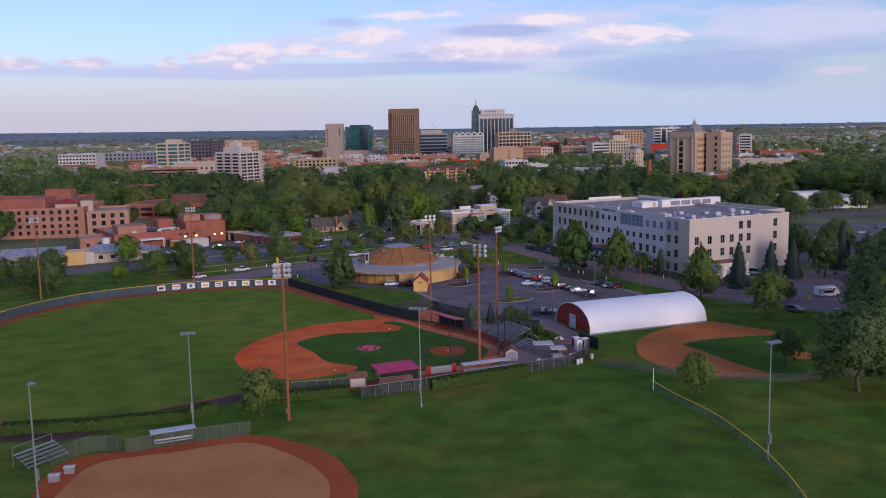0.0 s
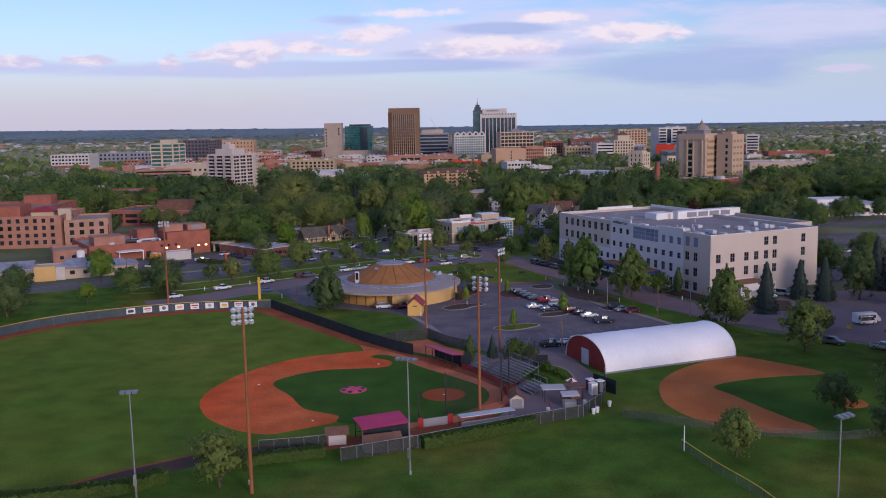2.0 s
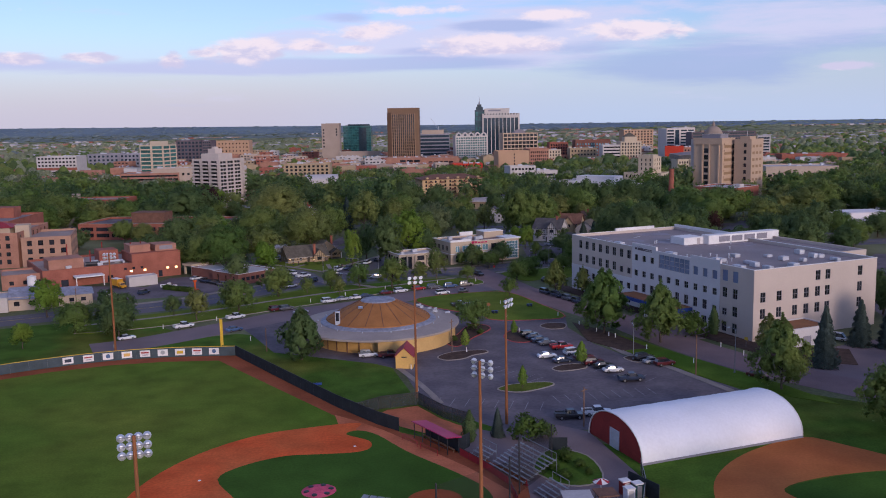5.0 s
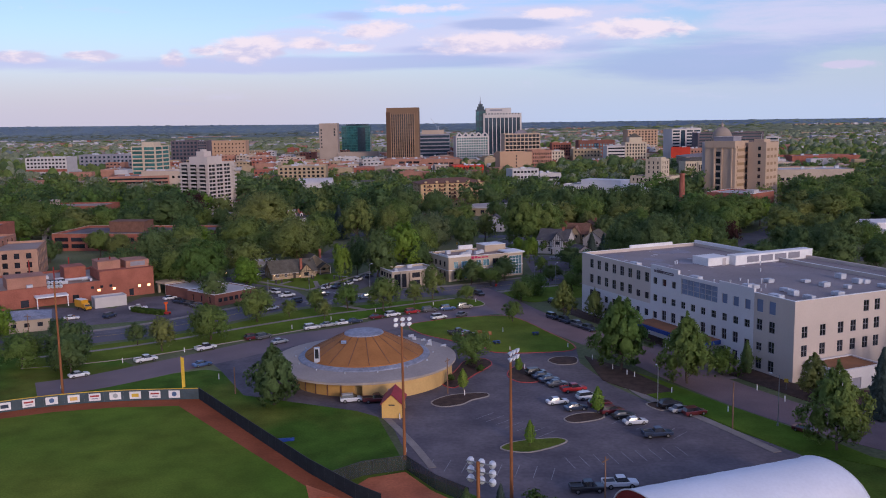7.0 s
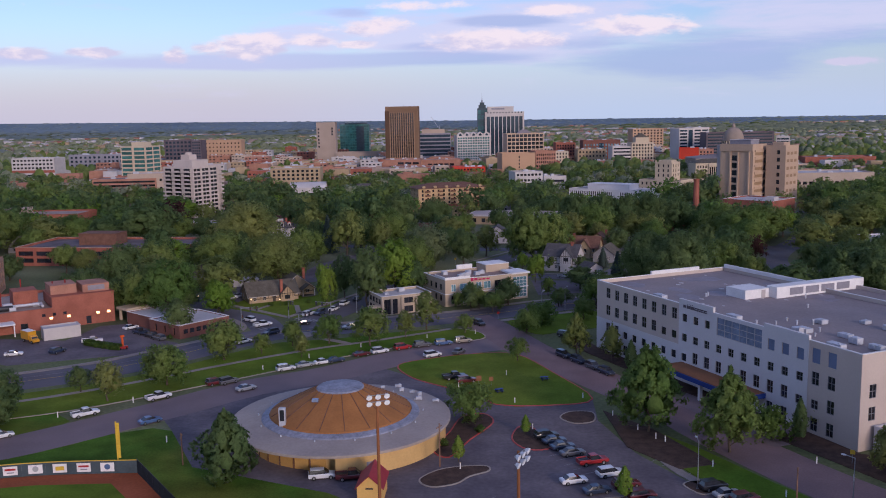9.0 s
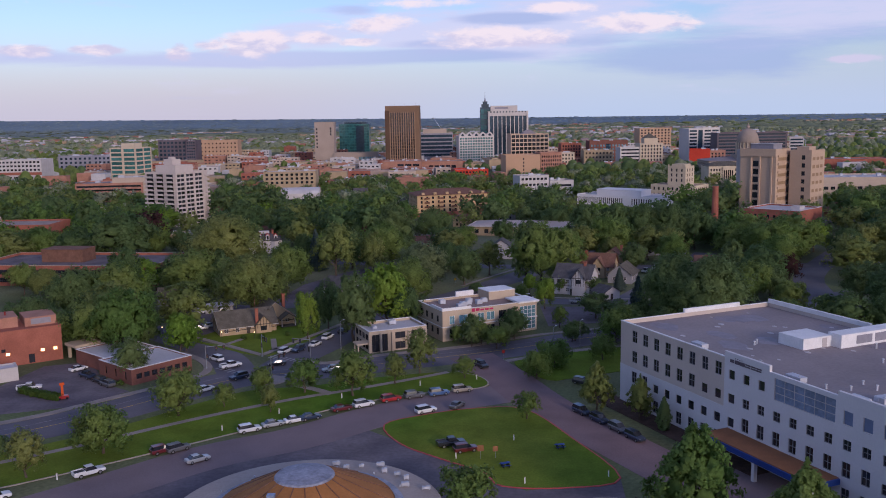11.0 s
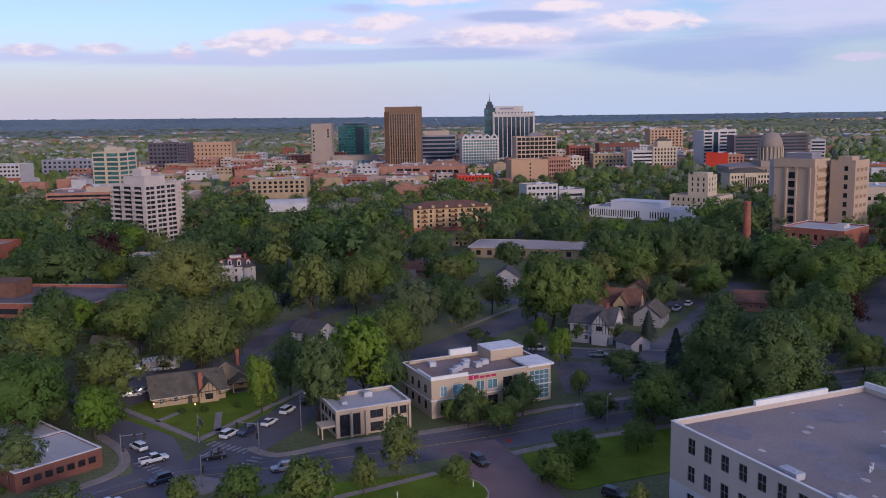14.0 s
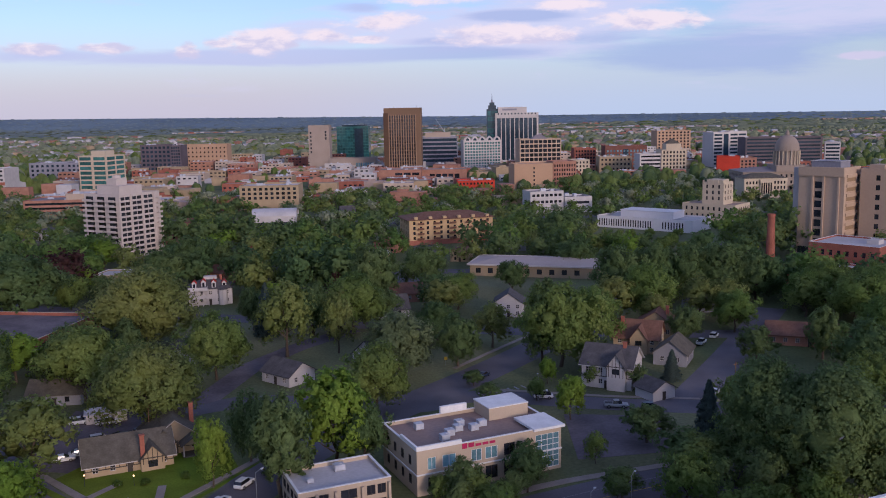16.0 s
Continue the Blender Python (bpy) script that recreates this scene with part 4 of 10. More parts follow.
def building(name, label, origin, angle, w, d, h, wall, roof, faces=None, parapet=0.7, detail=False, category="building", cap=None, band=None, z0=0.0, keep=True, extras=None):
    """A flat-roofed block: walls with openings, roof deck, parapet coping, windows as parts."""
    faces = faces or {}
    ob = thing(name, label, category, pose(origin[0], origin[1], z0, 0, 0, angle))
    g = Geo()
    for f in "SENW":
        wall_face(g, face_map(f, w, d), w if f in "SN" else d, h, faces.get(f, []))
    t = 0.35
    for x0, x1, y0, y1 in ((t, w - t, t, t), (w - t, w - t, t, d - t), (w - t, t, d - t, d - t), (t, t, d - t, t)):
        g.add([(x0, y0, h - parapet), (x0, y0, h), (x1, y1, h), (x1, y1, h - parapet)], [(0, 1, 2, 3)])
    part("wall", g.weld(), wall, ob)
    part("roof", Geo().box(t - 0.05, w - t + 0.05, t - 0.05, d - t + 0.05, h - parapet - 0.3, h - parapet), roof, ob)
    part("coping", Geo().strip([(t / 2, t / 2), (w - t / 2, t / 2), (w - t / 2, d - t / 2), (t / 2, d - t / 2)], t + 0.12, h - 0.02, h + 0.1, True), cap or wall, ob)
    for f, rects in faces.items():
        m = face_map(f, w, d)
        for a, b, c, e, style in rects:
            pane, frm = win_mesh(b - a, e - c, style)
            mm = m @ Matrix.Translation(((a + b) / 2, 0, (c + e) / 2))
            if frm is None or not detail:
                part("window", pane, None, ob, m=mm)
            else:
                o = part("window", frm, None, ob, m=mm)
                part("pane", pane, None, o)
    for z, hh in band or ():
        part("ledge", Geo().strip([(0, 0), (w, 0), (w, d), (0, d)], 0.3, z, z + hh, True), cap or wall, ob)
    if keep:
        M = ob.matrix_basis
        KEEP_OUT.append([tuple((M @ Vector((x, y, 0)))[:2]) for x, y in ((-1, -1), (w + 1, -1), (w + 1, d + 1), (-1, d + 1))])
    return ob


def roof_unit(parent, x, y, z, w=1.6, d=1.2, h=1.1):
    """An air handler on a flat roof with its hood and feet."""
    g = Geo().box(x, x + w, y, y + d, z + 0.12, z + h).box(x + 0.1, x + w * 0.5, y - 0.12, y, z + h * 0.35, z + h * 0.9)
    g.box(x + 0.08, x + 0.2, y + 0.08, y + d - 0.08, z - 0.02, z + 0.12).box(x + w - 0.2, x + w - 0.08, y + 0.08, y + d - 0.08, z - 0.02, z + 0.12)
    g.rod((x + w * 0.7, y + d / 2, z + h), (x + w * 0.7, y + d / 2, z + h + 0.12), 0.3, n=10)
    part("air_handler", g, "hvac", parent)


def vent_pipe(parent, x, y, z, h=0.9, r=0.16):
    part("vent", Geo().rod((x, y, z - 0.02), (x, y, z + h), r).rod((x, y, z + h), (x, y, z + h + 0.15), r * 1.5), "hvac", parent)


def medical_building():
    w, d, h = 85.0, 42.0, 18.1
    S = []
    for i in range(20):
        s = 5.25 + 3.848 * i

        def put(z, ww, hh, st):
            S.append((s - ww / 2, s + ww / 2, z - hh / 2, z + hh / 2, st))
        if i < 8:
            put(15.5, 1.75, 2.6, "tall")
        elif i < 11:
            put(15.1, 1.6, 1.8, "black")
        elif 14 < i < 18:
            put(15.0, 1.9, 2.3, "blue")
        elif i > 17:
            put(15.4, 2.0, 2.9, "blue")
        if i < 6 or i > 17:
            put(11.0, 1.75, 2.6, "tall")
        else:
            put(10.5, 1.7, 1.8, "black" if i < 9 else "square")
        if i in (0, 1) or 8 < i < 17 or i == 19:
            put(6.4, 1.75, 2.6, "tall")
        else:
            put(5.9, 1.7, 1.8, "black" if i < 9 else "square")
        if i not in (8, 9, 10, 11, 12, 13, 14):
            put(2.0, 1.75, 2.6, "tall")
    S.append((46.8, 60.4, 13.4, 17.4, "bluegrid"))
    E = []
    for s, rows in ((3.0, (2, 1)), (8.3, (2, 1)), (13.6, (2, 1)), (17.4, (2, 1)), (21.2, (3, 2, 1)), (24.6, (3, 2, 1)), (36.0, (3, 2, 1))):
        for r in rows:
            z = (2.5, 6.8, 11.0, 15.2)[r]
            E.append((s - 0.85, s + 0.85, z - 1.3, z + 1.3, "tall"))
    W = grid(9, 4, 2, 40, 0.6, 17.3, 1.5, 2.4, "tall")
    ob = building("medical_building", "white four-storey medical office building with a grey flat roof", (48.9, 386.5), -65.8, w, d, h, "taupe_warm", "flat_roof",
                  {"S": S, "E": E, "W": W}, parapet=0.9, detail=True, cap="white_paint")
    # the white middle of the front stands a little proud of the taupe ends
    b0, b1 = 34.0, 72.7
    bay = Geo()
    inner = [(p - b0, q - b0, r, t_) for p, q, r, t_, _ in S if p > b0 and q < b1]
    wall_face(bay, Matrix.Translation((b0, -0.12, 0)), b1 - b0, h + 0.1, inner, 0.12)
    bay.add([(b0, -0.12, 0), (b0, -0.12, h + 0.1), (b0, 0, h + 0.1), (b0, 0, 0)], [(0, 1, 2, 3)]).add([(b1, -0.12, 0), (b1, 0, 0), (b1, 0, h + 0.1), (b1, -0.12, h + 0.1)], [(0, 1, 2, 3)])
    part("middle_front", bay, "white_stucco", ob, "white stucco middle of the front")
    low = Geo()
    wall_face(low, Matrix.Translation((0, -0.06, 0)), b0, 8.5, [r[:4] for r in S if r[1] < b0 and r[3] < 8.4], 0.06)
    low.add([(0, -0.06, 8.5), (b0, -0.06, 8.5), (b0, 0, 8.5), (0, 0, 8.5)], [(0, 1, 2, 3)])
    part("lower_front", low, "white_stucco", ob, "white stucco lower storeys of the front")
    # raised bays of the front
    part("raised_bay", Geo().box(34, 45.6, -0.14, 0.45, h + 0.1, h + 1.2), "white_stucco", ob)
    part("raised_bay", Geo().box(60.8, 72.7, -0.14, 0.45, h + 0.1, h + 0.9), "white_stucco", ob)
    part("raised_bay", Geo().box(-0.14, 0.45, 17, 33, h + 0.1, h + 0.95), "white_paint", ob)
    part("raised_bay", Geo().box(0.45, 30, 41.55, 42.14, h + 0.1, h + 0.95), "white_paint", ob)
    # sign band with its mark: bars in place of the lettering
    sign = part("sign", Geo().box(35.6, 36.5, -0.24, -0.1, 17.5, 18.1), "purple_clad", ob, "dark violet emblem of a wall sign")
    for k in range(5):
        x = 36.8 + k * 1.4
        if k < 2:
            part("sign_bar", Geo().box(x, x + 1.25, -0.22, -0.1, 17.45, 18.15), "purple_clad", sign)
        else:
            part("sign_bar", Geo().box(x, x + 1.25, -0.22, -0.1, 17.85, 18.1), "purple_clad", sign)
            part("sign_bar", Geo().box(x, x + 1.2, -0.22, -0.1, 17.45, 17.7), "purple_clad", sign)
    for k in range(4):
        part("sign_bar", Geo().box(36.9 + k * 0.55, 37.1 + k * 0.55, -0.22, -0.1, 18.35, 18.5), "purple_clad", sign)
    # canopy over the entrance
    c0, c1 = 35.0, 62.0
    can = part("canopy", Geo().box(c0, c1, -6.2, -0.05, 3.6, 4.6), "blue_canopy", ob, "dark blue entrance canopy fascia")
    part("canopy_roof", Geo().box(c0 + 0.3, c1 - 0.3, -5.9, -0.05, 4.55, 4.72), "copper_roof", can)
    part("canopy_lettering", Geo().box(c0 - 0.03, c0, -5.0, -2.6, 3.9, 4.25), "white_paint", can)
    for x in (c0 + 0.6, (c0 + c1) / 2, c1 - 0.6):
        part("column", Geo().box(x - 0.35, x + 0.35, -5.9, -5.2, 0, 3.6), "white_stucco", can)
    # plant screen and stair head on the roof
    z = h - 0.9
    part("rear_wing", Geo().box(37, 72, 42.02, 52, 0, h - 0.9).box(36.6, 72.4, 51.6, 52.4, 0, h).box(72, 72.4, 42.02, 51.6, 0, h), "taupe_warm", ob)
    part("wing_roof", Geo().box(37, 72, 42.02, 51.6, h - 0.9, h - 0.86), "flat_roof", ob)
    pent = part("plant_screen", Geo().box(33.6, 37, 26, 54, z, z + 2.7).box(28, 34.6, 18.6, 26, z, z + 2.2), "white_paint", ob)
    for k in range(4):
        part("louvre", Geo().box(36.98, 37.06, 30 + k * 5.0, 34.2 + k * 5.0, z + 0.5, z + 2.2), "grey_clad", pent)
    part("door", Geo().box(34.58, 34.66, 23.5, 24.7, z, z + 1.9), "taupe_stucco", pent)
    rnd = random.Random(11)
    # pale repair patches and dark damp spots on the felt
    for name_, mat_, n_, big in (("roof_patch", "white_roof", 26, 0.6), ("damp_patch", "damp_roof", 11, 3.2)):
        for k in range(n_):
            cx, cy, r_ = 3 + rnd.random() * 40, 3 + rnd.random() * 36, big * (0.4 + rnd.random() * 0.6)
            pts = [(cx + r_ * (0.7 + 0.5 * rnd.random()) * math.cos(q * math.tau / 9) * 1.5, cy + r_ * (0.7 + 0.5 * rnd.random()) * math.sin(q * math.tau / 9)) for q in range(9)]
            part(name_, Geo().prism(pts, z - 0.01, z + 0.003 + 0.002 * k + (0.03 if big < 2 else 0)), mat_, ob)
    for k in range(14):
        x, y = 58 + rnd.random() * 24, 4 + rnd.random() * 34
        roof_unit(ob, x, y, z, 1.2 + rnd.random() * 1.8, 1.1 + rnd.random(), 0.7 + rnd.random() * 0.6)
    for k in range(12):
        vent_pipe(ob, 4 + rnd.random() * 78, 3 + rnd.random() * 30, z, 0.5 + rnd.random() * 0.6)
    for x in (22, 33.2, 47.6, 61.0, 75.2):
        roof_unit(ob, x, 1.6, z, 3.4, 1.6, 1.0)
    # corner annex with a brown roof
    building("annex", "low white annex with a brown roof", (90.5, 301.5), 24.2, 13, 9, 4.6, "white_stucco", "copper_roof", {"S": [(4, 6.6, 0.1, 2.6, "louvre")]}, parapet=0.2)
    return ob


medical_building()


def round_hall():
    """Round community hall: ringed flat roof and a shallow brown dome."""
    ob = thing("round_hall", "round ochre hall with grey ring roof and brown dome", "building", pose(-10.9, 320.6, 0))
    R = 17.0
    part("wall", Geo().lathe((0, 0, 0), [(R, 0), (R, 3.9)], 72), "ochre_light", ob)
    part("roof", Geo().lathe((0, 0, 0), [(R - 0.1, 3.80), (21.2, 3.75), (21.2, 4.2), (20.8, 4.3), (13.6, 5.0)], 72), "round_roof", ob)
    part("flashing", Geo().lathe((0, 0, 0), [(15.2, 4.86), (15.0, 5.1), (13.7, 5.5)], 72), "dome_flash", ob)
    dome = part("dome", Geo().lathe((0, 0, 0), [(13.9, 5.05), (13.5, 5.7), (4.6, 10.0), (4.5, 10.0)], 48), "dome_brown", ob, "brown gravelled dome roof")
    part("crown", Geo().lathe((0, 0, 0), [(4.7, 9.9), (4.4, 10.25), (2.2, 10.5), (0.0, 10.55)], 32), "dome_flash", dome, "grey metal cap")
    for k in range(18):
        a = k * math.tau / 18
        c, s = math.cos(a), math.sin(a)
        part("rib", Geo().rod((13.4 * c, 13.4 * s, 5.78), (4.7 * c, 4.7 * s, 9.98), 0.09, n=5), "shingle_brown", dome)
    # small unlit grey vents round the ring roof
    for k in range(14):
        a = k * math.tau / 14 + 0.05
        part("roof_lamp", Geo().rod((15.9 * math.cos(a), 15.9 * math.sin(a), 4.8), (15.9 * math.cos(a), 15.9 * math.sin(a), 5.15), 0.13, n=6), "hvac", ob)
    # chimney stack and roof plant
    part("chimney", Geo().box(-10.2, -9.0, -9.6, -8.7, 5.6, 9.0), "hvac", ob)
    part("chimney_panel", Geo().box(-10.0, -9.2, -9.66, -9.6, 6.6, 8.7), "window_dark", ob)
    rnd = random.Random(2)
    for k in range(9):
        a = radians(20 + k * 8)
        r = 15.8 + rnd.random() * 3.0
        roof_unit(ob, r * math.cos(a), r * math.sin(a), 4.75, 0.6 + rnd.random() * 0.8, 0.6, 0.4 + rnd.random() * 0.4)
    part("skylight", Geo().box(-4.6, -3.4, -6.2, -5.2, 9.0, 9.5, pose(0, 0, 0)), "window_blue", ob)
    # projecting front bay and the recessed doors
    def bay(a0, a1, r, mat_):
        part("front_bay", Geo().lathe((0, 0, 0), [(R - 0.2, 0.0), (r, 0.0), (r, 3.84), (R - 0.2, 3.84)], 20, radians(a0), radians(a1)), mat_, ob)
    bay(-86, 8, R + 3.2, "ochre_light")
    for k in range(5):
        a = radians(-97 - k * 10.5)
        m = Matrix.Translation((R * math.cos(a) * 1.0, R * math.sin(a) * 1.0, 0)) @ Matrix.Rotation(a + math.pi / 2, 4, "Z")
        part("garage_door", Geo().box(-1.35, 1.35, -0.12, 0.1, 0.0, 3.1), "ochre_wall", ob, m=m)
        part("pilaster", Geo().box(-1.6, -1.4, -0.2, 0.15, 0.0, 3.8), "shingle_brown", ob, m=m)
    for a, ww in ((-68, 1.9), (-100.5, 0.9)):
        m = Matrix.Translation(((R + 3.2 if a > -86 else R) * math.cos(radians(a)), (R + 3.2 if a > -86 else R) * math.sin(radians(a)), 0)) @ Matrix.Rotation(radians(a) + math.pi / 2, 4, "Z")
        part("door", Geo().box(-ww / 2, ww / 2, -0.1, 0.2, 0.0, 2.3).box(-0.04, 0.04, -0.13, -0.1, 0, 2.3), "grey_clad", ob, m=m)
    KEEP_OUT.append([(-10.9 + 22 * math.cos(k * math.tau / 16), 320.6 + 22 * math.sin(k * math.tau / 16)) for k in range(16)])


round_hall()


def gable(g, w, d, z0, z1, over=0.4, th=0.15, axis="y"):
    """Two roof slopes over a box; the ridge runs along y, or along x."""
    if axis == "y":
        sl = (z1 - z0) / (w / 2)
        for s in (1, -1):
            a = w / 2 + s * (w / 2 + over)
            za = z0 - sl * over
            vs = [(w / 2, -over, z1), (a, -over, za), (a, d + over, za), (w / 2, d + over, z1)]
            vs += [(x, y, z + th) for x, y, z in vs]
            g.add(vs, [(0, 3, 2, 1), (4, 5, 6, 7), (0, 1, 5, 4), (1, 2, 6, 5), (2, 3, 7, 6), (3, 0, 4, 7)])
    else:
        sl = (z1 - z0) / (d / 2)
        for s in (1, -1):
            b = d / 2 + s * (d / 2 + over)
            zb = z0 - sl * over
            vs = [(-over, d / 2, z1), (-over, b, zb), (w + over, b, zb), (w + over, d / 2, z1)]
            vs += [(x, y, z + th) for x, y, z in vs]
            g.add(vs, [(0, 3, 2, 1), (4, 5, 6, 7), (0, 1, 5, 4), (1, 2, 6, 5), (2, 3, 7, 6), (3, 0, 4, 7)])
    return g


def hip(g, w, d, z0, z1, over=0.5):
    k = min(w, d) / 2
    if w >= d:
        r = [(k, d / 2, z1), (w - k, d / 2, z1)]
    else:
        r = [(w / 2, k, z1), (w / 2, d - k, z1)]
    e = [(-over, -over, z0), (w + over, -over, z0), (w + over, d + over, z0), (-over, d + over, z0)]
    lo = [(x, y, z - 0.18) for x, y, z in e]
    vs = e + r + lo
    fs = [(0, 1, 5, 4), (1, 2, 5), (2, 3, 4, 5), (3, 0, 4)] if w >= d else [(0, 1, 4), (1, 2, 5, 4), (2, 3, 5), (3, 0, 4, 5)]
    fs += [(6, 7, 1, 0), (7, 8, 2, 1), (8, 9, 3, 2), (9, 6, 0, 3), (9, 8, 7, 6)]
    return g.add(vs, fs)


def house(x, y, angle, w, d, hw, hr, wall, roof, label, kind="gable", axis="y", wins=True, chimney=None, porch=None, dormer=False, name="house", category="house", cross=None, detail=True, timber=False, victorian=False):
    """A dwelling: walls with openings, pitched roof, gable ends, windows, chimney, porch."""
    ob = thing(name, label, category, pose(x, y, 0, 0, 0, angle))
    F = {}
    if wins:
        rows = 2 if hw > 4.5 else 1
        for f, L_ in (("S", w), ("E", d), ("W", d), ("N", w)):
            n = max(2, int(L_ / (3.2 if detail else 4.6)))
            F[f] = grid(n, rows, 0.3, L_ - 0.3, 0.3, hw - 0.1, 1.1, 1.35, "house")
    g = Geo()
    for f in "SENW":
        wall_face(g, face_map(f, w, d), w if f in "SN" else d, hw, F.get(f, []))
    if kind == "gable":
        if axis == "y":
            for yy, o in ((0, 1), (d, -1)):
                g.add([(0, yy, hw), (w, yy, hw), (w / 2, yy, hr)], [(0, 1, 2) if o > 0 else (2, 1, 0)])
        else:
            for xx, o in ((0, -1), (w, 1)):
                g.add([(xx, 0, hw), (xx, d, hw), (xx, d / 2, hr)], [(0, 1, 2) if o > 0 else (2, 1, 0)])
    part("wall", g, wall, ob)
    r = Geo()
    (gable(r, w, d, hw, hr, 0.6, 0.16, axis) if kind == "gable" else hip(r, w, d, hw, hr))
    part("roof", r, roof, ob)
    for f, rects in F.items():
        m = face_map(f, w, d)
        for a, b, c, e, style in rects:
            pane, frm = win_mesh(b - a, e - c, style)
            mm = m @ Matrix.Translation(((a + b) / 2, 0, (c + e) / 2))
            if detail:
                part("pane", pane, None, part("window", frm, None, ob, m=mm))
            elif f == "S":
                part("window", pane, None, ob, m=mm)
    part("door", Geo().box(w * 0.5 - 0.5, w * 0.5 + 0.5, -0.08, 0.02, 0, 2.1), "trim_dark", ob)
    if chimney:
        part("chimney", Geo().box(chimney[0] - 0.45, chimney[0] + 0.45, chimney[1] - 0.4, chimney[1] + 0.4, hw - 1.5, hr + 0.9).box(chimney[0] - 0.55, chimney[0] + 0.55, chimney[1] - 0.5, chimney[1] + 0.5, hr + 0.9, hr + 1.1), "brick_red", ob)
    if porch:
        px, pw = porch
        p = part("porch", gable(Geo(), pw, 3.6, 2.7, 4.3, 0.4).box(0, pw, -0.0, 3.6, 0.0, 0.25), roof, ob, m=Matrix.Translation((px, -3.4, 0)))
        for q in (0.2, pw - 0.2):
            part("post", Geo().box(q - 0.12, q + 0.12, 0.1, 0.34, 0.25, 2.7), "siding_white", p)
        part("gable_end", Geo().add([(0, 0.05, 2.7), (pw, 0.05, 2.7), (pw / 2, 0.05, 4.25)], [(0, 1, 2)]), wall, p)
    if cross:
        cx, cw, ch = cross
        cg = Geo().box(0, cw, -1.4, d * 0.5, 0, hw).add([(0, -1.4, hw), (cw, -1.4, hw), (cw / 2, -1.4, ch)], [(0, 1, 2)])
        c = part("cross_wing", cg, wall, ob, m=Matrix.Translation((cx, 0, 0)))
        part("wing_roof", gable(Geo(), cw, d * 0.5 + 1.4, hw, ch, 0.5), roof, c, m=Matrix.Translation((0, -1.4, 0)))
        part("wing_window", Geo().box(cw / 2 - 0.9, cw / 2 + 0.9, -1.46, -1.4, hw - 1.9, hw - 0.5), "window_dark", c)
    if timber:
        # dark boards over the pale plaster
        g = Geo()
        for k in range(int(w / 1.3) + 1):
            g.box(k * 1.3 - 0.08 if k else -0.03, k * 1.3 + 0.08, -0.05, 0.0, hw * 0.5, hw)
        g.box(0, w, -0.06, 0, hw * 0.5 - 0.1, hw * 0.5 + 0.1)
        part("timbering", g, "trim_dark", ob, "dark timber boards")
        part("bargeboard", gable(Geo(), w, d, hw - 0.12, hr - 0.12, 0.66, 0.12, axis), "siding_white", ob)
        if cross:
            cg = Geo()
            for k in range(5):
                x_ = (k + 0.5) * cw / 5
                zz = hw + (ch - hw) * (1 - abs(x_ - cw / 2) / (cw / 2))
                cg.box(x_ - 0.07, x_ + 0.07, -1.45, -1.4, hw * 0.55, zz)
            part("gable_timbering", cg.box(0, cw, -1.46, -1.4, hw - 0.1, hw + 0.1), "trim_dark", c)
    if victorian:
        b = part("balcony", Geo().box(-0.6, 7.4, -2.8, 0, hw * 0.5 - 0.15, hw * 0.5 + 0.15).box(-0.6, 7.4, -2.8, 0, hw - 0.3, hw + 0.1), "siding_white", ob)
        for k in range(5):
            part("post", Geo().box(-0.5 + k * 1.95, -0.3 + k * 1.95, -2.7, -2.5, 0, hw), "siding_white", b)
        part("railing", Geo().box(-0.5, 7.3, -2.72, -2.6, hw * 0.5, hw * 0.5 + 0.95), "siding_white", b)
        part("parapet", Geo().strip([(0, -2.4), (7, -2.4), (7, 0.2)], 0.2, hw + 0.1, hw + 1.0), "siding_white", b)
        for x_, y_, h_ in ((2.2, 1.6, 2.2), (5.6, 2.2, 2.6), (9.4, 1.4, 2.4), (13.2, 2.4, 2.0)):
            dm = part("dormer", Geo().box(x_ - 0.8, x_ + 0.8, y_ - 1.2, y_ + 2.2, hw, hw + h_).add([(x_ - 0.8, y_ - 1.2, hw + h_), (x_ + 0.8, y_ - 1.2, hw + h_), (x_, y_ - 1.2, hw + h_ + 0.8)], [(0, 1, 2)]), "siding_white", ob)
            part("dormer_roof", gable(Geo(), 1.6, 3.4, hw + h_, hw + h_ + 0.8, 0.2, 0.12), "bright_red", dm, m=Matrix.Translation((x_ - 0.8, y_ - 1.2, 0)))
            part("dormer_window", Geo().box(x_ - 0.4, x_ + 0.4, y_ - 1.26, y_ - 1.2, hw + 0.5, hw + h_ - 0.3), "window_dark", dm)
        part("bay", Geo().lathe((12.6, 0, 0), [(1.7, 0), (1.7, hw - 0.6), (1.9, hw - 0.55), (1.9, hw - 0.4)], 8), "siding_white", ob)
        part("bay_roof", Geo().lathe((12.6, 0, 0), [(2.0, hw - 0.4), (0.1, hw + 0.9)], 8), "shingle_grey", ob)
        part("roof_deck", Geo().box(w / 2 - 2.4, w / 2 + 2.4, d / 2 - 1.4, d / 2 + 1.4, hr - 0.4, hr + 0.7), "siding_white", ob)
    M = ob.matrix_basis
    KEEP_OUT.append([tuple((M @ Vector((a, b, 0)))[:2]) for a, b in ((-1.5, -8), (w + 1.5, -8), (w + 1.5, d + 1.5), (-1.5, d + 1.5))])
    return ob


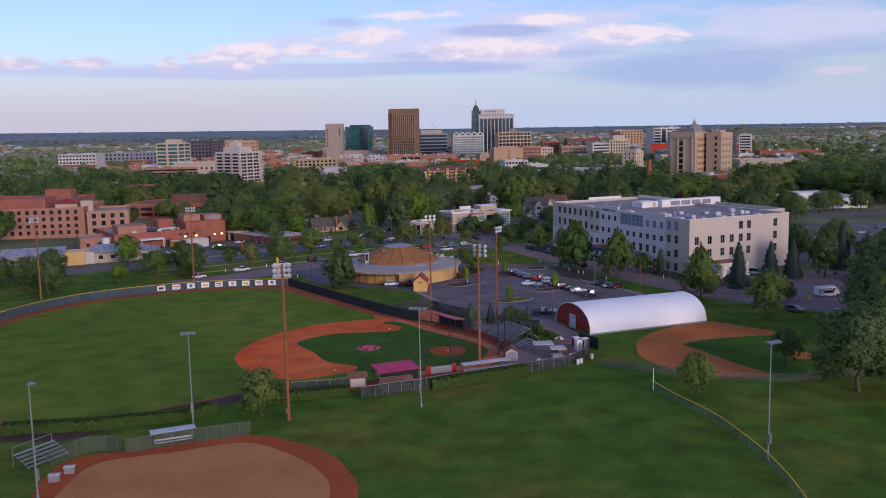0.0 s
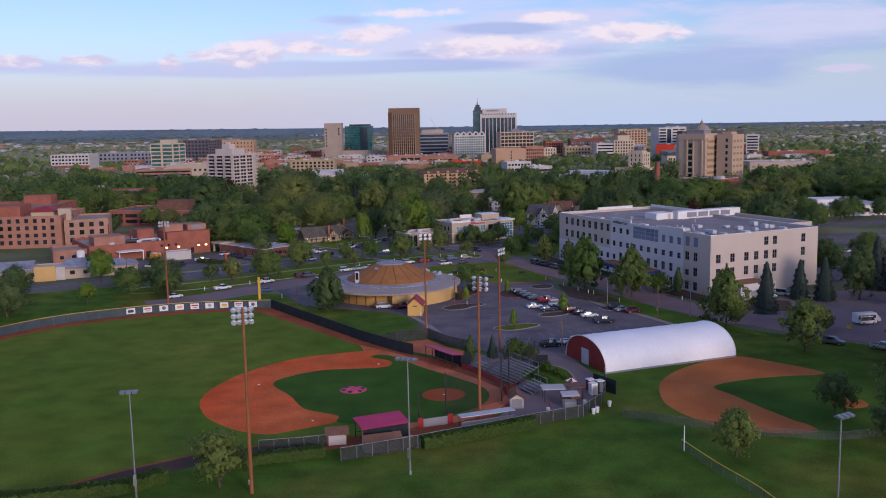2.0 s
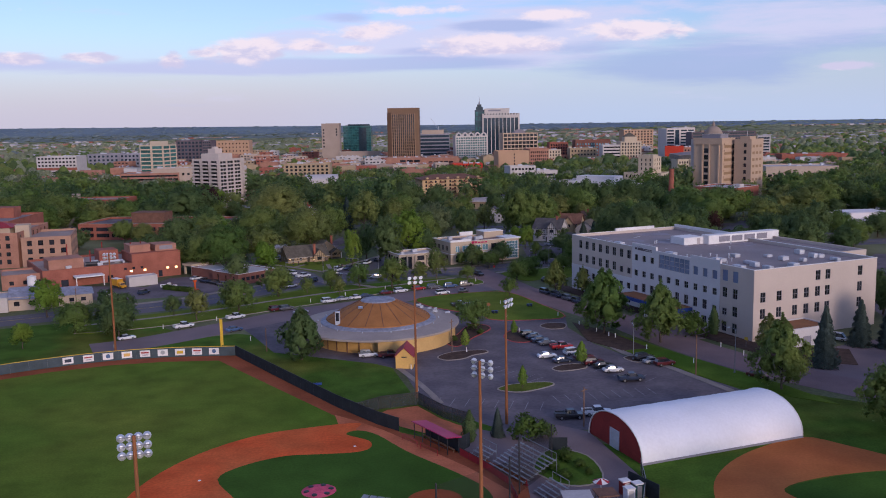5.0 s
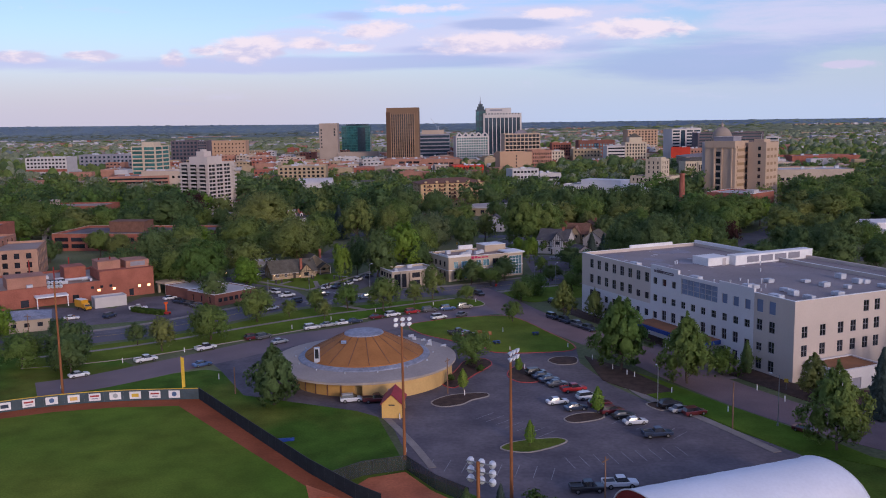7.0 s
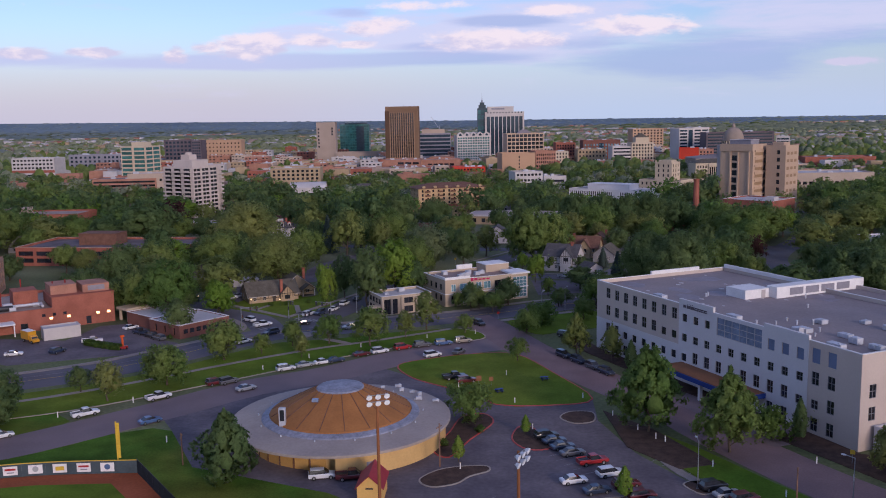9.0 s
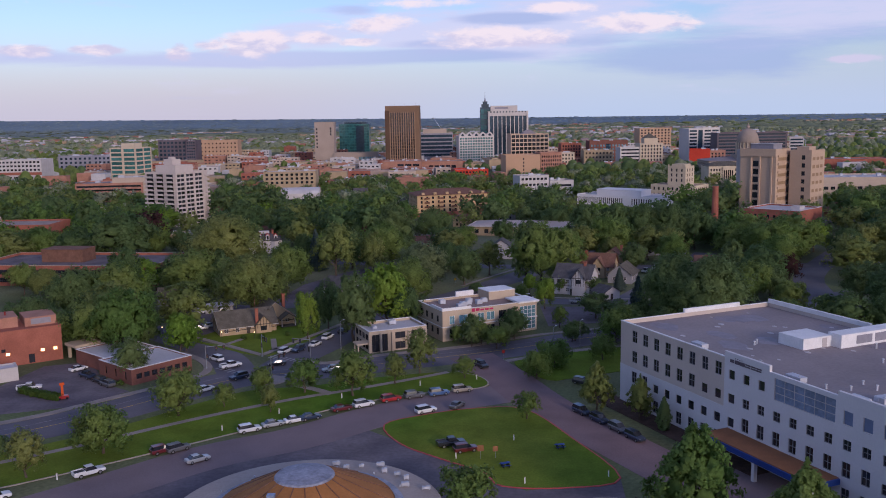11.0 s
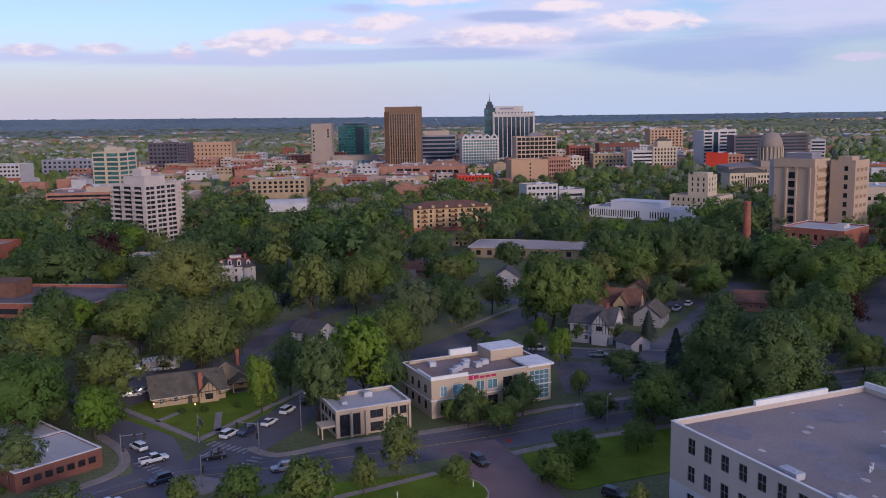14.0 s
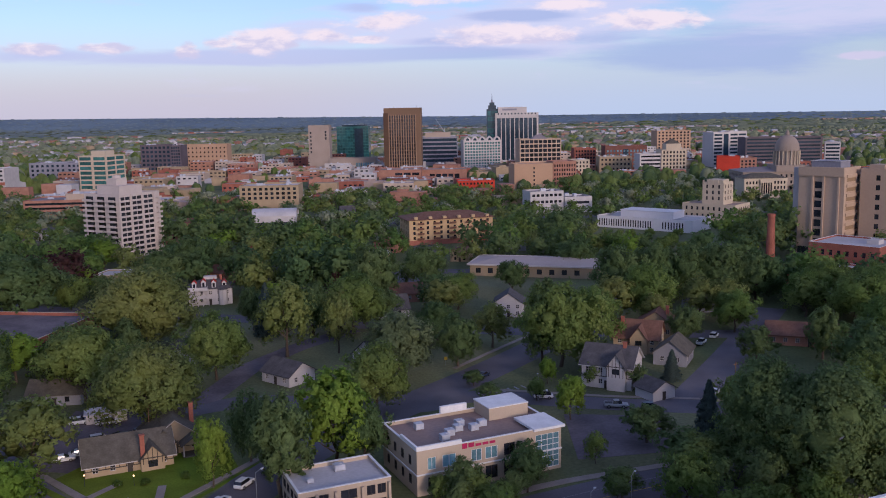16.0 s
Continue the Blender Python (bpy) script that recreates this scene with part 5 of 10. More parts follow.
def offices():
    # two-storey office with grey roof
    ob = building("office_building", "small cream two-storey office with a white-edged flat roof", (-11.6, 428.6), 25, 17, 12, 6.0, "cream_stucco", "white_roof",
                  {"S": [(0.8, 3.0, 0.2, 5.0, "dark"), (3.5, 5.4, 0.2, 5.0, "dark"), (7.6, 10.6, 3.3, 5.1, "dark"), (7.6, 10.6, 0.4, 2.4, "dark"), (12.4, 14.0, 3.3, 5.1, "dark"), (14.4, 16.0, 3.3, 5.1, "dark"), (12.4, 16.0, 0.4, 2.4, "dark")],
                   "W": grid(4, 2, 0.6, 11.4, 0.3, 5.5, 2.0, 1.7, "dark"), "E": grid(4, 2, 1, 11, 0.3, 5.5, 1.5, 1.5, "dark")}, cap="white_paint", detail=True)
    for x in (3.25, 6.6, 11.5, 16.5):
        part("bay_pier", Geo().box(x - 0.25, x + 0.25, -0.7, 0, 0, 5.3), "cream_stucco", ob)
    roof_unit(ob, 9, 8, 5.3, 2.0, 1.6, 1.2)
    roof_unit(ob, 3, 5, 5.3, 1.2, 1.2, 0.8)
    part("porch", Geo().box(-3.2, 0, 0.6, 4.4, 2.4, 2.8).box(-3.0, -2.7, 0.8, 1.1, 0, 2.4).box(-3.0, -2.7, 3.9, 4.2, 0, 2.4), "cream_stucco", ob)
    # clinic with glazed corner
    ob = building("clinic_building", "beige clinic with white parapets and a glazed corner", (8.2, 440.4), 26, 31, 17.5, 8.8, "cream_stucco", "clinic_roof",
                  {"S": [(2.2, 3.9, 4.8, 7.2, "cyan"), (5.2, 8.0, 4.8, 7.2, "cyan"), (11.2, 13.4, 4.8, 7.2, "cyan"), (14.2, 16.8, 4.8, 7.2, "cyan"), (18.2, 20.6, 4.8, 7.2, "dark"),
                         (2.2, 3.9, 0.8, 3.4, "dark"), (5.2, 8.0, 0.8, 3.4, "cyan"), (11.2, 13.4, 0.8, 3.4, "dark"), (14.2, 16.8, 0.8, 3.4, "dark"), (18.2, 20.6, 0.8, 3.4, "dark"),
                         (25.2, 30.6, 0.6, 7.6, "cyangrid")],
                   "E": [(0.6, 7.0, 0.6, 7.6, "cyangrid"), (9, 11, 4.8, 7.0, "dark"), (13, 15, 4.8, 7.0, "dark")],
                   "W": grid(4, 2, 1, 16, 0.6, 8.0, 1.4, 1.9, "dark")}, cap="white_paint", band=((4.0, 0.25),), detail=True)
    part("raised_parapet", Geo().box(-0.05, 9.2, -0.05, 0.4, 8.9, 9.6).box(-0.05, 0.4, 0.4, 8, 8.9, 9.6).weld(), "white_paint", ob)
    part("raised_parapet", Geo().box(12.5, 18.5, 16.8, 17.5, 8.9, 10.4), "white_paint", ob)
    part("raised_parapet", Geo().box(20.5, 29.5, 10.5, 17.5, 8.1, 10.6), "cream_stucco", ob)
    part("raised_parapet", Geo().box(20.4, 29.6, 10.4, 17.6, 10.6, 10.8), "white_paint", ob)
    part("corner_slab", Geo().box(24.6, 31.6, -0.6, 7.6, 8.6, 9.1), "white_paint", ob)
    s = part("sign", Geo().box(9.3, 10.3, -0.14, 0, 7.7, 8.7), "magenta_metal", ob, "magenta emblem of a wall sign")
    for k in range(4):
        part("sign_bar", Geo().box(10.6 + k * 1.5, 11.8 + k * 1.5, -0.12, 0, 7.8, 8.6 if k < 1 else 8.3), "magenta_metal", s)
    for x, y in ((9, 6), (11.5, 7.5), (14.5, 6.5), (13, 10), (17, 8), (5, 12), (7, 4)):
        roof_unit(ob, x, y, 8.1, 1.7, 1.5, 1.3)
    # low brick clinic with white roof
    ob = building("brick_clinic", "low brown-brick clinic with a bright white flat roof", (-67.0, 401.6), 50, 17.0, 15.5, 3.9, "brick_dark", "white_roof",
                  {"S": grid(7, 1, 1, 16, 0.5, 3.4, 1.5, 1.3, "house"), "W": grid(3, 1, 1, 15, 0.5, 3.4, 0.9, 2.0, "dark")}, parapet=0.25, cap="white_paint")
    for k in range(5):
        vent_pipe(ob, 2 + k * 2.5, 3 + (k * 5) % 11, 3.65, 0.5)
    ob = building("brick_clinic", "side wing of the brown-brick clinic with a white roof", (-78.2, 413.6), 50, 15.0, 15, 3.7, "brick_dark", "white_roof",
                  {"S": grid(4, 1, 1, 12, 0.5, 3.3, 1.4, 1.3, "house")}, parapet=0.25, cap="white_paint")
    c = thing("entrance_canopy", "pale entrance canopy on square posts beside the brick clinic", "canopy", pose(-90.4, 424.8, 0, 0, 0, 50))
    part("canopy_roof", Geo().box(0, 8, 0, 6, 3.5, 4.2), "cream_stucco", c)
    for x in (0.6, 6.6):
        part("post", Geo().box(x, x + 0.7, 0.3, 1.0, 0, 3.5), "cream_stucco", c)
        part("post", Geo().box(x, x + 0.7, 5.0, 5.7, 0, 3.5), "cream_stucco", c)


offices()


BRICK_OFFICE = (-240, 640)


def hospital():
    ob = building("hospital_wing", "red-brick hospital wing with rooftop plant", (-136, 400.5), 33.5, 49, 34, 6.4, "brick_red", "tan_roof",
                  {"S": [(6, 8.5, 0.2, 2.6, "black"), (22, 24, 0.2, 2.6, "black"), (40.5, 42, 0.2, 2.6, "black")] + grid(3, 1, 27, 36, 3.4, 5.4, 1.0, 0.9, "dark")}, parapet=0.7)
    part("upper_block", Geo().box(31, 49.05, -0.05, 15, 6.3, 9.4).box(30.9, 49.15, -0.15, 15.1, 9.4, 9.6), "brick_red", ob)
    part("penthouse", Geo().box(3, 15, 5, 15, 5.6, 9.2).box(2.9, 15.1, 4.9, 15.1, 9.2, 9.4), "brick_tan", ob)
    part("penthouse", Geo().box(22, 29, 12, 20, 5.6, 10.4), "brick_red", ob)
    pent = part("penthouse", Geo().box(31.5, 39, 4, 13, 9.5, 12.2).box(31.4, 39.1, 3.9, 13.1, 12.2, 12.4), "brick_tan", ob)
    pent = part("penthouse", Geo().box(40.5, 48.4, 2.5, 12, 9.5, 12.0), "brick_tan", ob)
    for k in range(3):
        part("louvre", Geo().box(48.4, 48.48, 3.4 + k * 2.9, 5.6 + k * 2.9, 10.1, 11.6), "grey_clad", pent)
    part("louvre", Geo().box(42, 47, 2.42, 2.5, 10.1, 11.6), "grey_clad", pent)
    for x, y, h_ in ((12, 19, 4.5), (33, 9, 4.4), (36.5, 8, 4.8), (18, 8, 3.0), (26, 25, 3.6)):
        part("flue", Geo().rod((x, y, 5.6), (x, y, 8.6 + h_), 0.22), "barn_red", ob)
    part("duct", Geo().rod((20, 10, 6.4), (29, 8, 6.6), 0.45).rod((29, 8, 6.6), (29, 4, 6.6), 0.45), "hvac", ob)
    part("tank", Geo().rod((16, 7, 6.6), (21, 6, 6.6), 0.8, n=12), "dark_metal", ob)
    rnd = random.Random(8)
    for k in range(12):
        roof_unit(ob, 3 + rnd.random() * 24, 3 + rnd.random() * 26, 5.7, 1.4 + rnd.random() * 2, 1.6, 1.2)
    for k, x in enumerate((30.5, 35.5, 44, 47.2)):
        part("wall_lamp", Geo().box(x - 0.45, x + 0.45, -0.25, 0, 3.0, 3.7), "lit_lamp", ob, "lit square wall lamp")
    part("canopy", Geo().box(10, 20, -5, 0, 3.5, 3.9).box(10.2, 10.5, -4.8, -4.5, 0, 3.5).box(19.5, 19.8, -4.8, -4.5, 0, 3.5), "white_paint", ob)
    part("tank", Geo().lathe((-4, -3, 0), [(1.5, 0), (1.5, 5.5), (0, 6.0)], 16), "white_paint", ob, "white storage tank")
    ob = building("site_office", "low white portable office beside the brick wall", (-106, 402), 33.5, 10, 5, 3.4, "siding_white", "white_roof", {}, parapet=0.2)
    ob = building("low_block", "long low brick block behind the yard", (-150, 399), 27, 24, 16, 5.2, "brick_tan", "tan_roof", {"S": grid(5, 1, 1, 23, 0.6, 4, 1.4, 1.4, "dark")}, parapet=0.6)
    ob = building("hospital_building", "large brown-brick hospital with rows of square windows", (-262, 440), 7, 94, 40, 14.4, "brick_tan", "tan_roof",
                  {"S": grid(24, 4, 3, 92, 1.0, 14.0, 1.7, 1.9, "square"), "E": grid(7, 4, 2, 38, 1.0, 14, 1.6, 1.9, "square")},
                  parapet=0.9, band=((6.6, 0.25),))
    part("penthouse", Geo().box(40, 74, 8, 24, 13.5, 18.6), "brick_red", ob)
    part("tiled_roof", hip(Geo(), 12, 10, 18.6, 20.4), "red_metal", ob, m=Matrix.Translation((78, 6, -2.4)))
    part("dormer", Geo().box(79, 89, 7.0, 15, 13.5, 16.1), "cream_stucco", ob)
    ob = building("hospital_wing", "lower tan-brick wing of the hospital", (-167.6, 452.0), 18, 19, 30, 12.2, "brick_pale", "tan_roof",
                  {"S": grid(4, 3, 1, 18, 1.2, 11.6, 1.9, 2.1, "square"), "E": grid(6, 3, 1, 29, 1.2, 11.6, 1.8, 2.1, "square")}, parapet=0.8, band=((11.2, 0.3),))
    part("stair_tower", Geo().box(-3, 2.5, 8, 14, 11, 16.5).box(-3.1, 2.6, 7.9, 14.1, 16.5, 16.8), "cream_stucco", ob)
    ob = building("parking_garage", "brick parking garage with cars on its open roof", (-270, 486), 5, 78, 44, 15.0, "brick_red", "flat_roof", {"S": grid(8, 3, 1, 77, 1, 14, 8.0, 1.9, "black")}, parapet=1.0)
    for x, y, w_, d_, h_ in ((14, 20, 12, 8, 4), (56, 28, 14, 9, 4)):
        part("stair_head", Geo().box(x, x + w_, y, y + d_, 14.0, 14 + h_ + 1), "brick_red", ob)
    ob = building("brick_office", "brick office block with ribbed front", BRICK_OFFICE, 0, 46, 26, 12.5, "brick_red", "tan_roof", {"S": grid(14, 1, 20, 44, 3, 11, 0.9, 7.0, "dark") + grid(5, 3, 1, 18, 2, 12, 1.4, 1.6, "dark")})
    part("penthouse", Geo().box(2, 14, 6, 16, 12, 15.5), "cream_stucco", ob)
    ob = building("parking_deck", "long brick parking deck with white parapet and parked cars on top", (-181, 541), -7, 76, 34, 8.2, "brick_red", "asphalt",
                  {"S": grid(9, 2, 0.6, 75.4, 0.8, 7.0, 6.8, 1.9, "black"), "E": grid(4, 2, 0.6, 33.4, 0.8, 7.0, 6.6, 1.9, "black")}, parapet=1.0, cap="pale_concrete")
    part("stair_head", Geo().box(22, 40, 14, 24, 7.0, 12.2).box(21.8, 40.2, 13.8, 24.2, 12.2, 12.5), "shingle_brown", ob)
    ob = building("low_clinic", "low pale building with blue-grey metal roofs and an orange front", (-160, 352), 19, 42, 13, 4.2, "pale_concrete", "white_roof", {"S": grid(9, 1, 1, 41, 0.8, 3.6, 1.6, 1.4, "dark")}, parapet=0.3)
    part("entrance_block", Geo().box(22, 29, -2.5, 0, 0, 5.2), "ochre_light", ob)
    part("entrance_block", Geo().box(29, 32, -1.5, 0, 0, 4.6), "siding_white", ob)
    part("metal_roof", gable(Geo(), 21, 13, 4.0, 6.4, 0.9, 0.15, "x"), "dome_flash", ob)
    part("metal_roof", gable(Geo(), 9.5, 13, 4.0, 6.4, 0.9, 0.15, "x"), "dome_flash", ob, m=Matrix.Translation((32.5, 0, 0)))
    ob = building("low_clinic", "small pale building with a grey metal roof beside the yard", (-122, 366), 24, 16, 12, 3.6, "cream_stucco", "white_roof", {"S": grid(4, 1, 1, 15, 0.8, 3.2, 1.4, 1.2, "dark")}, parapet=0.3)
    part("metal_roof", hip(Geo(), 16, 12, 3.7, 5.4), "dome_flash", ob)


hospital()

# ---- the town beyond the park ----
def plant(ob, w, d, z, n, seed):
    rnd = random.Random(seed)
    for k in range(n):
        roof_unit(ob, 2 + rnd.random() * max(1, w - 6), 2 + rnd.random() * max(1, d - 5), z, 2 + rnd.random() * 3, 1.6 + rnd.random() * 1.5, 1.2 + rnd.random() * 1.2)


APARTMENT = (-177.4, 738.1)


def apartment_tower():
    w, d, h, st = 24.5, 27.5, 32.6, 2.6
    S, E = [], []
    for j in range(12):
        for k in range(3):
            a = 1.2 + k * 8.0
            S.append((a, a + 5.4, 1.0 + j * st, 2.9 + j * st, "dark"))
        for k in range(3):
            a = 1.2 + k * 7.6
            E.append((a, a + 3.0, 1.1 + j * st, 2.7 + j * st, "black"))
            E.append((a + 3.3, a + 6.3, 1.1 + j * st, 2.7 + j * st, "dark"))
    ob = building("apartment_tower", "pale concrete apartment tower with stacked balconies", APARTMENT, -27, w, d, h, "apartment_concrete", "white_roof", {"S": S, "E": E})
    part("penthouse", Geo().box(4, 20, 5, 20, h - 0.8, h + 4.0), "apartment_concrete", ob)
    part("lift_housing", Geo().box(8, 15, 8, 15, h + 4.0, h + 7.5).lathe((11.5, 11.5, 0), [(2.2, h + 7.4), (2.2, h + 8.8), (0, h + 9)], 12), "apartment_concrete", ob)
    for j in range(12):
        for k in range(3):
            x = 0.5 + k * 8.1
            part("balcony", Geo().box(x, x + 6.8, -1.9, 0, 0.5 + j * st, 0.7 + j * st).box(x, x + 6.8, -1.9, -1.72, 0.7 + j * st, 1.65 + j * st), "apartment_concrete", ob)
        part("balcony", Geo().box(w, w + 1.6, 24.6, 27.6, 0.5 + j * st, 0.7 + j * st).box(w + 1.45, w + 1.6, 24.6, 27.6, 0.7 + j * st, 1.6 + j * st), "apartment_concrete", ob)
    for k in range(4):
        y = 0.1 + k * 7.6
        part("pier", Geo().box(w, w + 0.55, y, y + 0.9, 0, h), "apartment_concrete", ob)


def state_office():
    w, d, h, st = 22.0, 16.5, 41.6, 4.5
    S = [(7.9, 11.4, 4.6 + j * st, 7.8 + j * st, "black") for j in range(7)] + [(0.4, 7.4, 0.1, 3.4, "black")]
    E = [(2.4, 11.6, 3.4 + j * st, 5.2 + j * st, "tan_shade") for j in range(8)] + [(12.9, 15.6, 3.0 + j * st, 6.2 + j * st, "black") for j in range(8)]
    ob = building("state_office", "tan concrete office block with a column of dark windows", (177.6, 719.0), -47, w, d, h, "tan_concrete", "flat_roof", {"S": S, "E": E}, parapet=1.0)
    part("plant_room", Geo().box(4, 18, 4, 14, h - 1, h + 2.6), "grey_clad", ob)
    part("roof_edge", Geo().strip([(4, 4), (18, 4), (18, 14), (4, 14)], 0.8, h + 2.6, h + 2.8, True), "white_roof", ob)
    for x in (6.5, 11.8, 19.0):
        part("pier", Geo().box(x, x + 0.9, -0.7, 0, 3.5, h - 4.2), "tan_concrete", ob)
    part("ledge", Geo().box(0, w, -0.8, 0, h - 4.2, h), "tan_concrete", ob)
    part("stair_block", Geo().box(-4.2, 0, 3, 15, 0, h - 0.6), "taupe_stucco", ob, "grey concrete stair block")
    for j in range(8):
        part("spandrel", Geo().box(w, w + 0.5, 2.0, 12.2, 5.4 + j * st, 6.9 + j * st), "tan_concrete", ob)
    S = [(7.0, 9.0, 4.0 + j * st, 6.4 + j * st, "black") for j in range(8)]
    E = [(1.5 + k * 4.6, 4.6 + k * 4.6, 3.6 + j * st, 5.4 + j * st, "tan_shade") for j in range(8) for k in range(3)]
    ob = building("state_office", "tan concrete slab with one column of small windows", (202.4, 708.6), -47, 12.6, 16, 40.8, "tan_concrete", "flat_roof", {"S": S, "E": E}, parapet=1.0)
    part("plant_room", Geo().box(2, 9, 4, 12, 39.8, 42.6), "tan_concrete", ob)
    part("antenna", Geo().rod((5, 8, 42.5), (5, 8, 46.5), 0.12), "hvac", ob)


def yellow_apartments():
    ob = building("apartment_block", "ochre apartment block with balconies and a brown roof", (-12.7, 760.5), 17, 47, 22, 13.6, "apartment_yellow", "shingle_brown",
                  {"S": grid(12, 4, 1, 46, 2.5, 13.2, 1.3, 1.7, "dark"), "W": grid(5, 4, 1, 21, 2.5, 13.2, 1.3, 1.7, "dark"), "E": grid(5, 4, 1, 21, 2.5, 13.2, 1.3, 1.7, "dark")}, parapet=0.2)
    part("hip_roof", hip(Geo(), 47, 22, 13.7, 16.8, 1.2), "shingle_brown", ob)
    part("base_course", Geo().strip([(0, 0), (47, 0), (47, 22), (0, 22)], 0.5, 0, 2.6, True), "apartment_red", ob)
    for k in range(5):
        for j in range(4):
            part("balcony", Geo().box(4.4 + k * 9, 8.0 + k * 9, -1.4, 0, 2.9 + j * 2.7, 3.05 + j * 2.7).box(4.4 + k * 9, 8.0 + k * 9, -1.4, -1.3, 3.05 + j * 2.7, 4.0 + j * 2.7), "shingle_brown", ob)
    for k in range(6):
        part("dormer", Geo().box(3 + k * 8, 4.8 + k * 8, -0.3, 2, 13.8, 15.2), "apartment_yellow", ob)


def bank_tower():
    w, h = 45.0, 76.8
    S = []
    for k in range(11):
        for j in range(15):
            a = 6.6 + k * 2.98
            S.append((a, a + 1.5, 4 + j * 4.3, 7.6 + j * 4.3, "black"))
    ob = building("brown_tower", "tall brown office tower with vertical dark window strips", (-81, 1390), 0, w, 40, h, "tower_tan", "flat_roof", {"S": S}, parapet=1.5)
    part("corner_pier", Geo().box(-0.6, 5.4, -0.6, 0.0, 0, h - 6), "tower_brown", ob)
    for k in range(12):
        a = 5.5 + k * 2.98
        part("rib", Geo().box(a, a + 1.05, -0.9, 0, 0, h - 8), "rib_tan", ob)
    for x in (12, 25, 40):
        part("antenna", Geo().rod((x, 6, h - 1.5), (x, 6, h + 3), 0.15), "hvac", ob)
    # spired glass tower and the white-ribbed block
    ob = building("spired_tower", "dark glass corner tower with a stepped spire", (48.5, 1560), 0, 22, 22, 74, "window_navy", "flat_roof", {"S": grid(4, 9, 0.5, 21.5, 1, 72, 4.4, 6.4, "tealdark")}, parapet=1)
    part("spire_base", Geo().box(2, 13, 2, 13, 73, 79).box(4, 11, 4, 11, 79, 83), "window_navy", ob)
    part("spire", Geo().rod((7.5, 7.5, 83), (7.5, 7.5, 88), 1.6, 0.5).rod((7.5, 7.5, 88), (7.5, 7.5, 96.5), 0.35, 0.1), "grey_clad", ob)
    S = grid(9, 1, 2, 58, 2, 62, 5.2, 58, "navy") + grid(12, 1, 2, 58, 65.5, 68.5, 1.8, 2.2, "navy")
    ob = building("ribbed_tower", "white ribbed office tower with dark blue glass", (60, 1553), 0, 60, 40, 68, "tower_white", "white_roof", {"S": S, "E": grid(6, 1, 2, 38, 2, 60, 3, 56, "navy")}, parapet=1)
    part("crown", Geo().box(4, 44, 3, 30, 67, 76.2), "tower_white", ob)
    part("crown_lettering", Geo().box(10, 30, 2.9, 3.0, 71.5, 74), "grey_clad", ob)
    for k in range(10):
        part("rib", Geo().box(1.5 + k * 6.22, 2.3 + k * 6.22, -0.8, 0, 0, 65), "tower_white", ob)
    # white hotel-like block with arched top bays
    ob = building("arcade_building", "white block with pointed arches along its top", (15.6, 1400), 8, 47, 26, 36, "tower_white", "white_roof",
                  {"S": grid(13, 9, 1, 46, 2, 34, 2.4, 2.3, "teal"), "E": grid(7, 9, 1, 25, 2, 34, 2.2, 2.3, "teal")}, parapet=0.8)
    for k in range(5):
        x = 1 + k * 9.2
        part("arch_gable", Geo().add([(x, -0.3, 35), (x + 8, -0.3, 35), (x + 8, -0.3, 38), (x + 4, -0.3, 41), (x, -0.3, 38), (x, 5, 35), (x + 8, 5, 35), (x + 8, 5, 38), (x + 4, 5, 41), (x, 5, 38)],
             [(0, 1, 2, 3, 4), (9, 8, 7, 6, 5), (1, 6, 7, 2), (2, 7, 8, 3), (3, 8, 9, 4), (4, 9, 5, 0)]), "tower_white", ob)
        part("arch_window", Geo().add([(x + 2, -0.36, 35.5), (x + 6, -0.36, 35.5), (x + 6, -0.36, 37), (x + 4, -0.36, 39), (x + 2, -0.36, 37)], [(0, 1, 2, 3, 4)]), "window_navy", ob)
    # open-gridded office
    ob = building("gridded_office", "tan concrete office with deep gridded front", (77, 1270), 8, 46, 26, 40, "tan_concrete", "flat_roof", {"S": grid(9, 7, 0.6, 45.4, 6, 39.5, 4.2, 3.5, "black"), "E": grid(5, 7, 0.6, 25.4, 6, 39.5, 4.2, 3.5, "black")}, parapet=1)
    part("hip_roof", hip(Geo(), 20, 14, 39, 44.5, 0), "flat_roof", ob, m=Matrix.Translation((14, 6, 0)))
    ob = building("hotel_block", "tan office block with brick side", (62.4, 1110), 10, 36, 24, 22.5, "hotel_tan", "tan_roof", {"S": grid(1, 5, 17, 20, 2, 20, 1.4, 2, "dark")}, parapet=0.8)
    ob = building("brick_block", "red-brown brick office beside the tan block", (98.3, 1116), 10, 22, 24, 24, "brick_tan", "tan_roof", {"S": grid(9, 5, 0.5, 21.5, 2, 22, 1.2, 2.2, "dark")}, parapet=0.8)
    # concrete slab tower with its podium
    ob = building("slab_tower", "pale concrete tower with narrow window slits", (-186, 1460), 0, 27, 22, 57, "slab_concrete", "flat_roof", {"S": grid(1, 6, 1.5, 4.5, 20, 50, 2.0, 2.6, "black") + grid(1, 3, 21, 24, 38, 50, 2.2, 3, "black")}, parapet=1)
    building("podium", "pale concrete podium of the slab tower", (-159, 1456), 0, 60, 30, 14, "slab_concrete", "flat_roof", {"S": grid(8, 1, 34, 58, 2, 9, 2.2, 5, "cyan")}, parapet=1)
    ob = building("teal_tower", "teal glass office tower downtown", (-176, 1650), 0, 48, 30, 52, "window_teal", "flat_roof", {"S": grid(12, 11, 0.5, 47.5, 3, 51, 3.5, 3.4, "tealdark")}, parapet=1)
    part("glass_bay", Geo().box(27, 40, -0.4, 0, 6, 49), "window_navy", ob)
    part("upper_storey", Geo().box(8, 44, 3, 27, 51, 55), "window_navy", ob)
